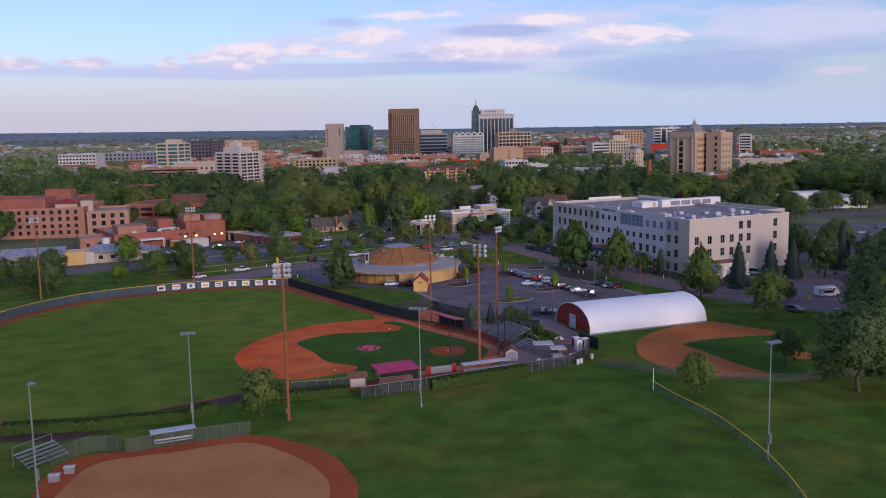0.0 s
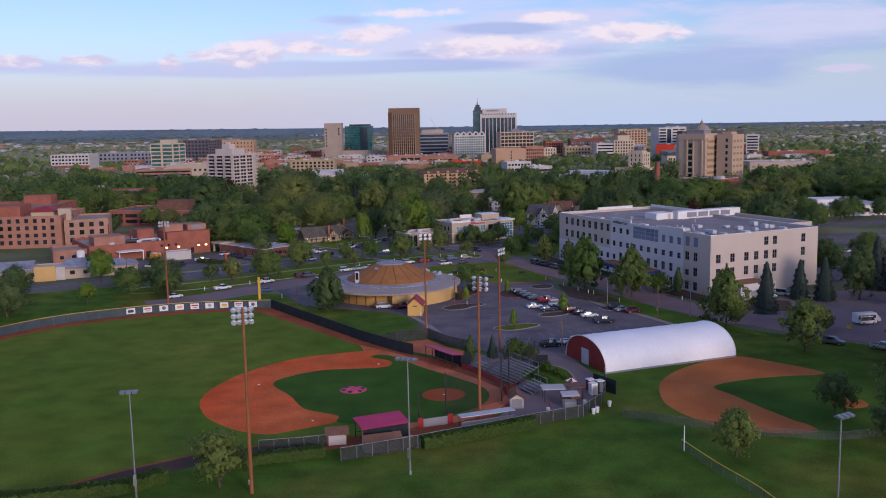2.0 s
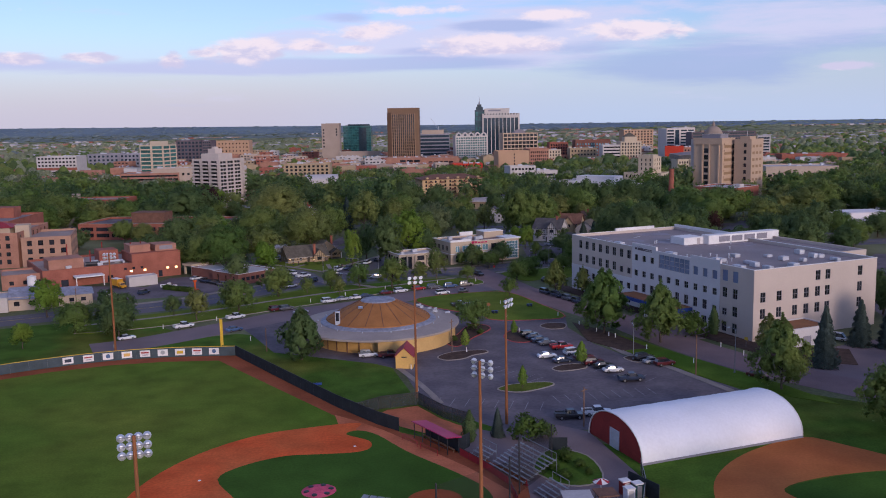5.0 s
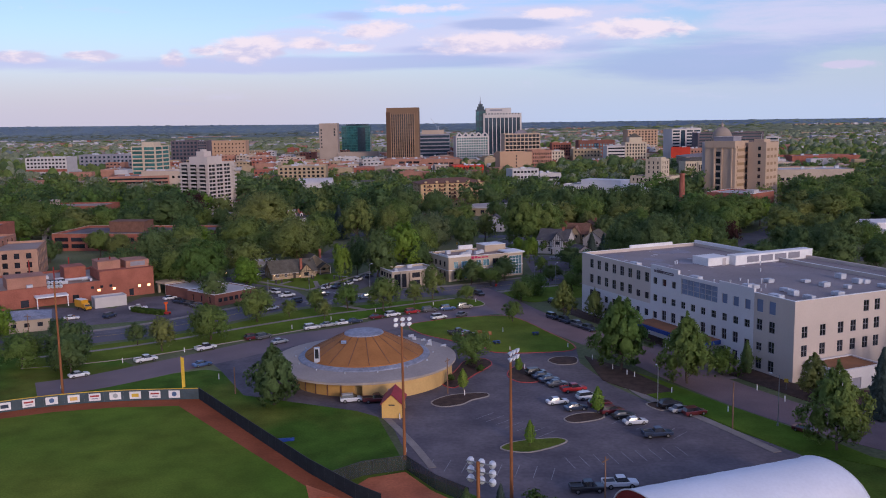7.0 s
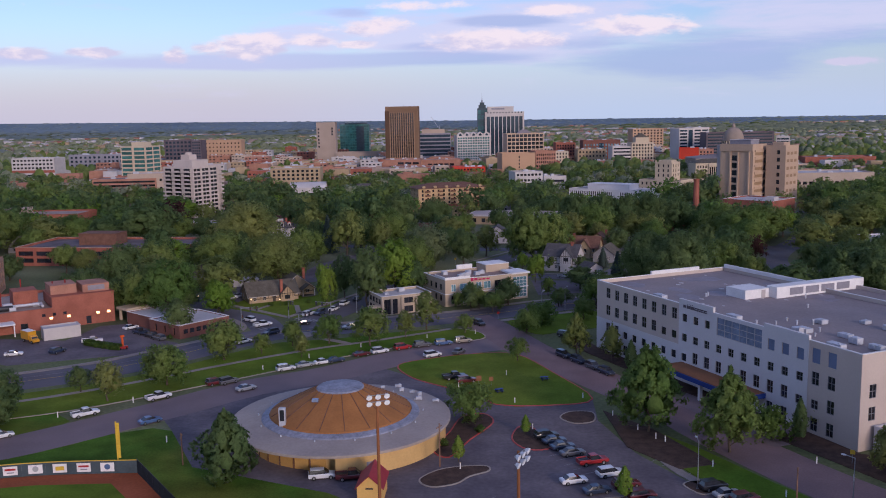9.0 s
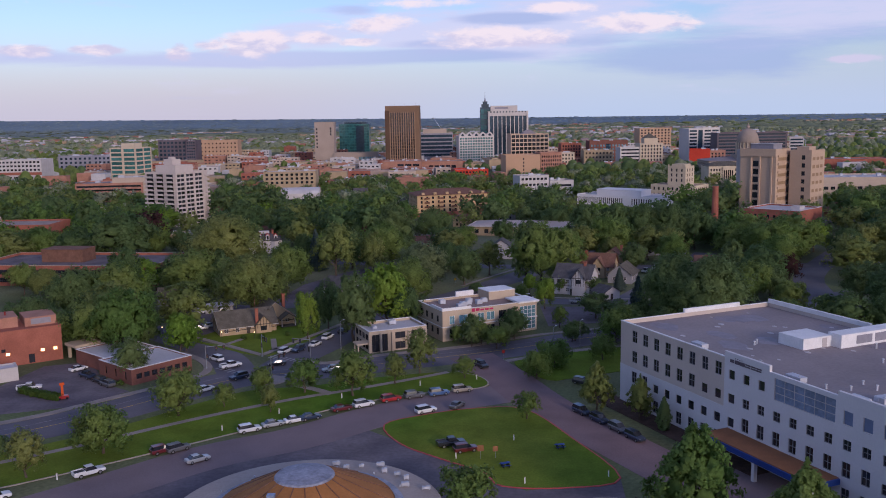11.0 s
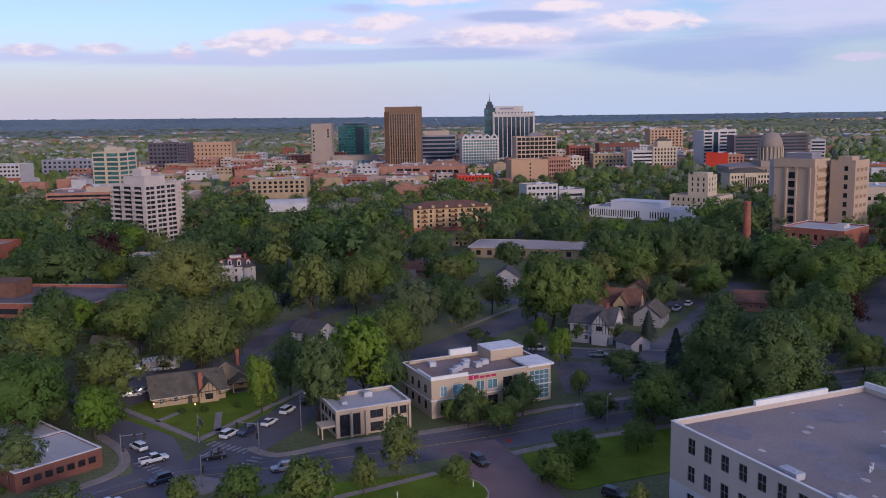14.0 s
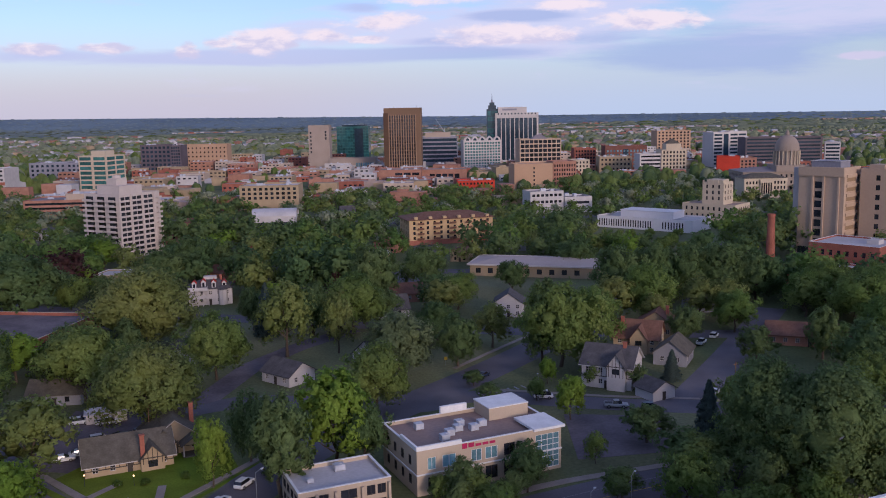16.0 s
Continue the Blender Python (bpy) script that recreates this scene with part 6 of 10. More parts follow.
    ob = building("glass_office", "low dark glass office with grey bands", (-40, 1500), 0, 47, 30, 38, "grey_clad", "flat_roof", {"S": grid(1, 6, 0.4, 46.6, 4, 37, 45.5, 3.6, "navy")}, parapet=1)
    part("plant_room", Geo().box(4, 38, 6, 24, 37, 44), "pale_concrete", ob)
    part("crane_jib", Geo().rod((30, 20, 44), (18, 20, 62), 0.25).rod((30, 20, 44), (30, 20, 50), 0.3), "hvac", ob)


def west_side():
    ob = building("teal_office", "office with cream frame and teal window bands", (-356, 1148), -12, 30, 32, 35.5, "limestone", "white_roof",
                  {"S": grid(1, 7, 0.8, 14.0, 3, 35, 12.4, 3.1, "teal") + grid(1, 7, 16, 29.2, 3, 35, 12.4, 3.1, "teal"), "E": grid(2, 7, 1, 31, 3, 35, 13, 3.1, "teal")}, parapet=0.9)
    part("penthouse", Geo().box(9, 24, 8, 24, 34.5, 40), "limestone", ob)
    for nm, lab, o, a, w, d, h, wl, rf, F in (
        ("hotel", "tan hotel with rows of windows", (-386, 1530), 0, 74, 24, 33, "hotel_tan", "tan_roof", {"S": grid(13, 5, 1, 73, 2, 31, 1.7, 2.2, "dark")}),
        ("clad_office", "dark violet-grey clad office", (-404, 1450), 0, 40, 28, 36, "purple_clad", "flat_roof", {"S": grid(7, 6, 1, 39, 2, 35, 3.4, 3.0, "navy")}),
        ("clad_office", "dark violet and grey clad office", (-364, 1446), 0, 14, 28, 35, "purple_clad", "flat_roof", {"S": grid(4, 8, 1, 13, 2, 34, 2.0, 2.2, "navy")}),
        ("office_row", "white office with brick base and ribbon windows", (-484, 1160), 0, 48, 30, 24, "siding_white", "white_roof", {"S": grid(6, 1, 1, 47, 1, 8, 5.4, 2.4, "black") + grid(11, 3, 1, 47, 11, 23.5, 2.6, 2.0, "black")}),
        ("grey_flats", "grey apartment block with inset balconies", (-436, 1300), 0, 38, 30, 22, "grey_clad", "white_roof", {"S": grid(7, 4, 1, 37, 1, 21, 2.8, 2.6, "navy")}),
        ("grey_flats", "pale grey apartment block downtown", (-480, 1302), 0, 43, 30, 22, "grey_clad", "white_roof", {"S": grid(7, 4, 1, 42, 1, 21, 2.8, 2.6, "navy")}),
        ("brick_garage", "long brick garage with open decks", (-290, 900), 6, 52, 34, 15, "brick_tan", "flat_roof", {"S": grid(1, 4, 0.6, 51.4, 1.5, 14, 50, 1.5, "black")}),
        ("brick_garage", "pale flat-roofed brick building", (-262, 905), 6, 40, 30, 19, "pale_concrete", "white_roof", {"S": grid(8, 2, 1, 39, 3, 17, 2, 2, "dark")}),
        ("beige_block", "beige apartment block with balconies", (-151, 950), 3, 44, 26, 19, "stucco_cream", "white_roof", {"S": grid(10, 3, 1, 43, 8, 18, 2.2, 2.0, "dark")}),
        ("white_hall", "white hall with a barrel roof", (-107, 800), 5, 25, 18, 12.5, "siding_white", "white_roof", {"S": grid(1, 1, 1, 24, 3, 10, 20, 5, "black")}),
        ("shop_block", "brick shop block with a dark fascia", (-70.7, 1200), 0, 43, 40, 13.6, "brick_tan", "tan_roof", {"S": grid(3, 2, 16, 42, 1, 12, 7, 2.6, "black")}),
        ("shop_block", "brick courtyard block with a glazed front", (-28, 1220), 0, 47, 36, 12, "brick_tan", "tan_roof", {"S": grid(5, 1, 8, 40, 2, 8, 5, 5, "black")}),
        ("red_block", "bright red-brick row of shops", (10.6, 1080), 3, 33, 22, 10.4, "bright_red", "tan_roof", {"S": grid(10, 2, 1, 32, 1, 10, 1.6, 1.8, "dark")}),
        ("white_office", "white low office with ribbon windows", (62, 900), 14, 24, 18, 15.5, "siding_white", "flat_roof", {"S": grid(7, 2, 0.8, 23, 6, 15, 2.2, 1.8, "dark")}),
        ("white_office", "stepped white low office", (86, 905), 14, 20, 18, 11, "siding_white", "flat_roof", {"S": grid(1, 1, 1, 19, 4, 10, 16, 1.8, "dark")}),
        ("red_office", "vivid red office block downtown", (270.7, 1200), -14, 22, 20, 21.5, "bright_red", "tan_roof", {"E": grid(4, 5, 1, 19, 2, 20, 1.6, 2, "dark")}),
        ("brick_office", "red-brick office beside the vivid block", (292, 1196), -4, 17, 20, 20, "brick_tan", "tan_roof", {"S": grid(4, 5, 1, 16, 2, 18, 1.8, 2, "dark")}),
        ("white_tower", "white banded tower with a dark glass spine", (311.5, 1365), 10, 20, 30, 41, "tower_white", "white_roof", {"S": grid(1, 9, 0.6, 11.6, 2, 40, 10, 2.4, "navy") + [(12.8, 19, 2, 39, "navy")]}),
        ("white_tower", "white tower block with dark bands", (331.4, 1369), 10, 22, 30, 42, "tower_white", "white_roof", {"S": grid(2, 9, 0.6, 21.4, 2, 40, 9.0, 2.2, "navy")}),
        ("tan_tower", "tan office tower with square windows", (318.6, 1716), 6, 54, 30, 36, "hotel_tan", "tan_roof", {"S": grid(9, 7, 1, 53, 2, 35, 2.8, 2.6, "dark")}),
        ("red_brick_office", "dark red-brick office with white top floor", (181.8, 1350), 2, 49, 26, 28, "brick_dark", "white_roof", {"S": grid(12, 5, 1, 48, 2, 24, 2.0, 2.4, "cyan") + [(21, 27, 8, 24, "navy")]}),
        ("red_brick_office", "red-brick office with dark windows", (151.5, 1400), 2, 27, 26, 24, "brick_red", "tan_roof", {"S": grid(7, 5, 1, 26, 2, 22, 2.0, 2.4, "dark")}),
        ("stepped_tower", "cream stepped tower with a dark hipped crown", (226, 1250), 4, 27, 22, 27, "limestone", "tan_roof", {"S": grid(7, 6, 1, 26, 2, 26, 1.8, 2.4, "dark")}),
        ("white_garage", "white garage with open decks", (203, 1250), 4, 24, 22, 23, "tower_white", "white_roof", {"S": grid(1, 5, 0.6, 23.4, 2, 22, 21, 1.8, "black")}),
        ("dark_office", "wide dark office behind the domed capitol", (329.4, 1300), 2, 86, 26, 36.5, "purple_clad", "flat_roof", {"S": grid(1, 9, 0.8, 85, 2, 36, 82, 1.9, "navy")}),
        ("dark_office", "pale banded wing of the dark office", (417, 1300), -20, 16, 30, 30, "tower_white", "white_roof", {"S": grid(1, 7, 0.5, 15.5, 2, 29, 14, 2.0, "navy")}),
        ("low_store", "long low brick store building", (382, 1112), -4, 72, 30, 13, "brick_red", "flat_roof", {}),
        ("pale_office", "pale low office with dark windows", (167.8, 1300), 2, 36, 24, 18, "stucco_cream", "white_roof", {"S": grid(8, 3, 1, 35, 2, 17, 2, 2.2, "dark")}),
        ("gable_office", "pale stone block with dark windows", (128, 1230), 8, 20, 20, 19, "limestone", "white_roof", {"S": grid(5, 4, 1, 19, 2, 18, 1.6, 2.2, "dark")}),
        ("pale_office", "pale office with a solar roof", (279, 866), -6, 60, 40, 13, "pale_concrete", "white_roof", {"S": grid(12, 1, 1, 59, 2, 8, 3.2, 2.4, "dark")}),
    ):
        ob = building(nm, lab, o, a, w, d, h, wl, rf, F, parapet=0.8)
        plant(ob, w, d, h - 0.8, 2 if w < 30 else 4, int(abs(o[0])) + int(h))
        if nm == "stepped_tower":
            part("upper_storey", Geo().box(6, 22, 4, 18, 26, 33), "limestone", ob)
            part("crown_roof", hip(Geo(), 14, 12, 33, 38, 0.5), "shingle_dark", ob, m=Matrix.Translation((7, 5, 0)))
        if nm == "office_row":
            part("brick_base", Geo().box(-0.1, w + 0.1, -0.12, -0.02, 7.6, 10.6).box(-0.1, w + 0.1, -0.12, -0.02, 0, 2.6), "brick_red", ob)
        if nm == "white_hall":
            part("barrel_roof", Geo().lathe((0, 0, 0), [(9, 0), (9, 26)], 16, 0, math.pi), "white_roof", ob, m=Matrix(((0, 0, 1, 0), (1, 0, 0, 9), (0, 0.5, 0, 11.8), (0, 0, 0, 1))))


def capitol():
    ob = thing("capitol", "domed stone capitol with a columned drum", "capitol", pose(272.5, 1020, 0))
    w = Geo()
    for f, W_ in (("S", 66), ("E", 40), ("N", 66), ("W", 40)):
        wall_face(w, face_map(f, 66, 40), W_, 18, grid(int(W_ / 4), 3, 1, W_ - 1, 2, 17, 1.5, 2.4, "dark"))
    part("wall", w, "capitol_stone", ob, m=Matrix.Translation((-30, 0, 0)))
    part("glazing", Geo().box(0.25, 65.7, 0.25, 39.7, 0, 17.6), "window_dark", ob, m=Matrix.Translation((-30, 0, 0)))
    part("roof", hip(Geo(), 66, 40, 18, 21, 0.6), "flat_roof", ob, m=Matrix.Translation((-30, 0, 0)))
    c = (8, 10)
    part("drum_base", Geo().box(c[0] - 12, c[0] + 12, c[1] - 12, c[1] + 12, 18, 23), "capitol_stone", ob)
    drum = part("drum", Geo().lathe((*c, 0), [(9.4, 22), (9.4, 34), (10.4, 34.1), (10.4, 35), (9.6, 35)], 32), "capitol_stone", ob)
    for k in range(20):
        a = k * math.tau / 20
        part("column", Geo().rod((c[0] + 10.1 * math.cos(a), c[1] + 10.1 * math.sin(a), 23), (c[0] + 10.1 * math.cos(a), c[1] + 10.1 * math.sin(a), 34), 0.45), "limestone", drum)
    part("dome", Geo().dome((*c, 36), 9.6, 9.6, 11, 32, 10).lathe((*c, 0), [(9.6, 34.8), (9.6, 36.1)], 32), "capitol_stone", ob, smooth=True)
    part("lantern", Geo().lathe((*c, 0), [(1.7, 46.6), (1.7, 49), (1.2, 49.6), (0.15, 51.5), (0.1, 53.5)], 12), "capitol_stone", ob)
    # portico block turned to the street
    p = building("portico_wing", "stone wing with a columned portico", (233, 985), 4, 34, 20, 15.5, "limestone", "shingle_dark", {"S": grid(4, 3, 1, 11, 2, 14, 1.3, 2.2, "dark") + grid(4, 3, 23, 33, 2, 14, 1.3, 2.2, "dark")}, parapet=0.5)
    part("hip_roof", hip(Geo(), 34, 20, 15.5, 19, 0.3), "shingle_dark", p)
    for k in range(6):
        part("column", Geo().rod((12.6 + k * 1.8, -1.2, 3), (12.6 + k * 1.8, -1.2, 12), 0.45), "limestone", p)
    part("portico", Geo().box(12, 22.5, -2, 0, 12, 14.5).box(12, 22.5, -2.4, 0, 0, 3), "limestone", p)
    # dark sheet behind the columns stands in for the porch's shade
    part("portico_shade", Geo().box(12.4, 22.1, -0.1, 0.0, 3, 12), "window_dark", p)


def art_deco_hall():
    ob = building("deco_hall", "stepped art deco stone hall", (156, 860), -40, 35, 22, 10.6, "limestone", "tan_roof", {"S": grid(9, 2, 1, 34, 1, 10, 1.3, 2.2, "dark"), "E": grid(6, 2, 1, 21, 1, 10, 1.3, 2.2, "dark")}, parapet=0.8)
    g = Geo()
    wall_face(g, face_map("S", 14, 14), 14, 24, grid(3, 3, 1, 13, 12, 23, 1.2, 2.2, "dark"), z0=9)
    for f in "ENW":
        wall_face(g, face_map(f, 14, 14), 14, 24, grid(3, 3, 1, 13, 12, 23, 1.2, 2.2, "dark"), z0=9)
    t = part("tower", g, "limestone", ob, m=Matrix.Translation((11, 5, 0)))
    part("tower_roof", Geo().box(0.3, 13.7, 0.3, 13.7, 9, 23.4), "window_dark", t)
    part("tower_top", Geo().box(2, 12, 2, 12, 23.4, 25.4), "limestone", t)
    for k in range(5):
        part("pinnacle", Geo().box(0.1 + k * 3.2, 1.0 + k * 3.2, -0.3, 0.3, 23, 25.2), "limestone", t)


def white_library():
    ob = building("archive_hall", "white hall with tall slit windows and a raised roof", (97.5, 829.5), -38, 61, 26, 7.0, "hall_white", "white_roof", {"S": grid(22, 1, 0.8, 36, 0.6, 5.9, 0.8, 4.2, "dark") + grid(8, 1, 42, 56, 0.6, 5.9, 0.8, 4.2, "dark")}, parapet=0.7)
    part("raised_roof", Geo().box(12, 46, 7, 22, 6.2, 10.2).box(11.6, 46.4, 6.6, 22.4, 10.2, 10.5), "hall_white", ob)
    ob = building("school_hall", "long low hall with a pale shallow roof", (19.2, 669), -14, 62, 24, 5.0, "stucco_cream", "tan_roof", {"S": grid(9, 1, 1, 49, 0.6, 4.2, 2.2, 2.2, "dark"), "W": grid(3, 1, 1, 23, 0.6, 4.2, 2.2, 2.4, "dark")}, parapet=0.2)
    part("hip_roof", hip(Geo(), 62, 24, 5.1, 7.0, 1.0), "hall_roof", ob)
    part("fascia", Geo().strip([(-1.1, -1.1), (63.1, -1.1), (63.1, 25.1), (-1.1, 25.1)], 0.25, 4.7, 5.35, True), "siding_white", ob)
    ob = thing("brick_chimney", "tall tapering red-brick chimney stack", "chimney", pose(155.4, 690, 0))
    part("shaft", Geo().lathe((0, 0, 0), [(2.1, 0), (1.6, 21.5), (1.85, 21.6), (1.85, 22.4), (1.3, 22.4), (1.3, 20)], 12), "brick_red", ob)
    ob = building("brick_annex", "red-brick building with a white-edged flat roof", (167.5, 677.0), -45, 30, 28, 11.6, "brick_red", "white_roof", {"S": grid(8, 2, 1, 29, 1, 9.8, 1.5, 2.2, "dark"), "W": grid(6, 2, 1, 27, 1, 9.8, 1.5, 2.2, "dark")}, cap="white_paint")
    part("penthouse", Geo().box(20, 25, 12, 18, 9.8, 12.8), "siding_white", ob)
    ob = building("brick_annex", "low red-brick wing with a white roof", (165, 657), -45, 14, 9, 4.8, "brick_red", "white_roof", {}, cap="white_paint")
    ob = building("brick_annex", "low brick building among trees", (133, 640), 0, 20, 14, 5.0, "brick_red", "white_roof", {"S": grid(4, 1, 1, 19, 1, 4, 1.4, 1.4, "dark")}, cap="white_paint")
    ob = building("white_hall", "low white hall with a flat roof behind the trees", (196, 519), 4, 44, 40, 5.6, "hall_white", "white_roof", {"S": grid(9, 1, 1, 43, 1, 5, 2, 1.8, "dark"), "W": grid(8, 1, 1, 39, 1, 5, 2, 1.8, "dark")})
    part("raised_roof", Geo().box(10, 30, 12, 28, 5.0, 8.0), "hall_white", ob)
    ob = building("white_hall", "low white hall beyond the east car park", (256, 622), 10, 34, 24, 6.0, "hall_white", "white_roof", {"S": grid(8, 1, 1, 33, 1, 5, 2, 1.8, "dark")})


apartment_tower()
state_office()
yellow_apartments()
bank_tower()
west_side()
capitol()
art_deco_hall()
white_library()


solid("road", Geo().strip([(-56, 492), (-48, 501), (-43.5, 530), (-34, 551), (-20, 572)], 7.5, -0.1, 0.036), "asphalt", "narrow asphalt alley between the cottages", "road", "structure")
slab("yard", [(-66, 455.6), (-74, 479), (-66, 497), (-53, 492), (-49, 472), (-59, 464)], 0.034, "asphalt", "asphalt yard behind the bungalow", "yard")

# ---- houses among the trees ----
house(-58, 450.0, 26, 17, 11, 2.7, 6.4, "stucco_cream", "shingle_dark", "cream half-timbered bungalow with a dark shingle roof", axis="x", chimney=(11, -0.4), cross=(10.5, 4.6, 5.2), timber=True)
house(-49.5, 460.5, 26, 12, 12, 3.0, 7.6, "stucco_cream", "shingle_dark", "cream half-timbered house with a steep dark gable", axis="y", chimney=(10.5, 7), porch=(7, 4.6), cross=(1, 5, 6.0), timber=True)
house(47, 508, -24, 13, 11, 6.2, 10.2, "siding_white", "shingle_grey", "white half-timbered house with a grey slate roof", axis="x", chimney=(10, 5), cross=(7, 4.6, 9.4), timber=True)
house(69.3, 527, -24, 9, 11, 3.6, 7.0, "siding_grey", "shingle_dark", "small grey house with a brown gable", axis="y")
house(62.5, 494, 30, 7, 6.5, 2.7, 4.6, "siding_white", "shingle_grey", "white double garage with a grey gable", axis="y", wins=False, name="garage", category="garage")
house(-87, 613, 14, 16, 12, 6.2, 9.4, "siding_white", "shingle_grey", "large white house with a red-trimmed upper balcony", kind="hip", chimney=(12, 6), victorian=True)
house(-87, 690, 15, 12, 11, 5.4, 9.6, "ochre_wall", "shingle_brown", "ochre house with a brown hipped roof", kind="hip", chimney=(6, 5))
house(-62, 640, 20, 15, 12, 4.6, 9.4, "siding_grey", "shingle_grey", "grey house with a broad grey roof", axis="x")
house(-37.5, 515.5, -38, 11, 9, 3.0, 5.8, "siding_white", "shingle_grey", "small white house with a pale grey roof", axis="x")
house(-15, 531, -30, 9, 9, 3.2, 7.2, "siding_white", "shingle_grey", "white cottage with a steep pale roof", axis="y")
house(60.5, 541, -20, 13, 11, 4.6, 8.8, "stucco_cream", "shingle_brown", "cream house with a brown roof and brick chimney", axis="x", chimney=(2, 4), cross=(5, 5, 8.0))
house(70, 557.5, -20, 12, 10, 4.4, 8.4, "stucco_cream", "shingle_brown", "tan house with a brown gable roof", axis="y", chimney=(9, 5))
house(107, 547, -18, 24, 12, 3.2, 6.0, "brick_tan", "shingle_brown", "long low house with a brown roof", axis="x")
house(27, 588, -6, 10, 10, 5.0, 8.4, "siding_white", "shingle_grey", "white two-storey house with a grey gable", axis="y")
house(-12, 612, 15, 14, 11, 3.6, 6.6, "brick_tan", "shingle_brown", "low house with a red-brown roof", axis="x")
building("flat_office", "low pale flat-roofed office among trees", (-141.4, 657), -4, 26, 14, 4.6, "stucco_cream", "white_roof", {"S": grid(7, 1, 1, 25, 0.6, 4, 1.6, 1.6, "dark")}, parapet=0.4, cap="white_paint")
house(-118, 574, 10, 16, 10, 3.2, 6.0, "siding_grey", "shingle_grey", "grey house with a grey roof behind trees", axis="x", detail=False)
house(-71, 481.5, 22, 9, 4.6, 2.4, 3.3, "siding_white", "white_roof", "long white garage in the yard behind the bungalow", kind="hip", wins=False, name="garage", category="garage")
house(-91.5, 495, 8, 13, 10, 3.0, 5.6, "siding_grey", "shingle_dark", "dark-roofed house beside the car park", axis="x", detail=False)
house(-69, 526, 16, 10, 9, 3.0, 6.4, "siding_white", "shingle_dark", "white cottage with a dark gable", axis="y", detail=False)
house(96, 590, 10, 20, 10, 3.4, 5.4, "siding_grey", "shingle_dark", "dark flat-roofed house with white trim", kind="hip", detail=False)
house(-30, 700, 12, 12, 10, 5.2, 6.2, "apartment_yellow", "white_roof", "yellow two-storey house among trees", kind="hip", detail=False)


# open gardens, yards and streets kept clear of trees
KEEP_OUT += [[(-158, 722), (-132, 745), (-118, 716), (-146, 686)], [(97, 829), (147, 790), (126, 706), (80, 735)], [(14, 668), (44, 652), (40, 608), (10, 618)],
             [(-92, 618), (-62, 606), (-58, 560), (-80, 566)], [(-143, 657), (-114, 655), (-112, 634), (-138, 634)], [(188, 832), (160, 858), (138, 800), (165, 765)],
             [(172, 720), (194, 700), (190, 678), (164, 700)], [(150, 692), (206, 660), (190, 600), (140, 640)], [(214, 985), (262, 985), (258, 940), (214, 950)], [(-16, 760), (36, 774), (34, 748), (-8, 738)],
             [(-200, 478), (-108, 472), (-116, 540), (-200, 548)], [(-180, 420), (-112, 424), (-118, 466), (-180, 452)], [(150, 430), (300, 452), (280, 526), (190, 492)], [(270, 840), (348, 836), (352, 914), (276, 914)], [(190, 512), (244, 514), (242, 566), (190, 564)],
             [(18, 562), (42, 560), (44, 602), (22, 602)], [(40, 654), (86, 640), (76, 606), (40, 608)], [(16, 664), (84, 648), (88, 672), (24, 694)], [(-90, 612), (-66, 616), (-58, 566), (-76, 566)]]


def more_houses():
    rnd = random.Random(77)
    kinds = (("siding_white", "shingle_grey", "white house with a grey roof among trees"), ("stucco_cream", "shingle_brown", "cream house with a brown roof among trees"),
             ("siding_grey", "shingle_dark", "grey house with a dark roof among trees"), ("brick_tan", "shingle_brown", "brick house with a brown roof among trees"))
    made = 0
    for _ in range(600):
        x, y = rnd.uniform(-250, 260), rnd.uniform(560, 900)
        if abs(x) > 60 + y * 0.42 or made >= 27:
            continue
        if any(near_line((x + 5, y + 5), c, r + 8) for c, r in STREETS) or any(inside((x + dx, y + dy), k) for k in KEEP_OUT for dx in (-4, 14) for dy in (-4, 14)):
            continue
        w_, r_, l_ = kinds[rnd.randrange(4)]
        house(x, y, rnd.choice((12, 18, -12)) + rnd.uniform(-4, 4), rnd.uniform(9, 14), rnd.uniform(8, 11), rnd.choice((3.0, 5.2)), rnd.uniform(6.4, 8.6), w_, r_, l_, detail=False, axis=rnd.choice("xy"), kind=rnd.choice(("gable", "gable", "hip")))
        made += 1


more_houses()


FAR_ROWS = [1930, 2030, 2140, 2260, 2390, 2540, 2700, 2880, 3080, 3300, 3540, 3800, 4080, 4400]


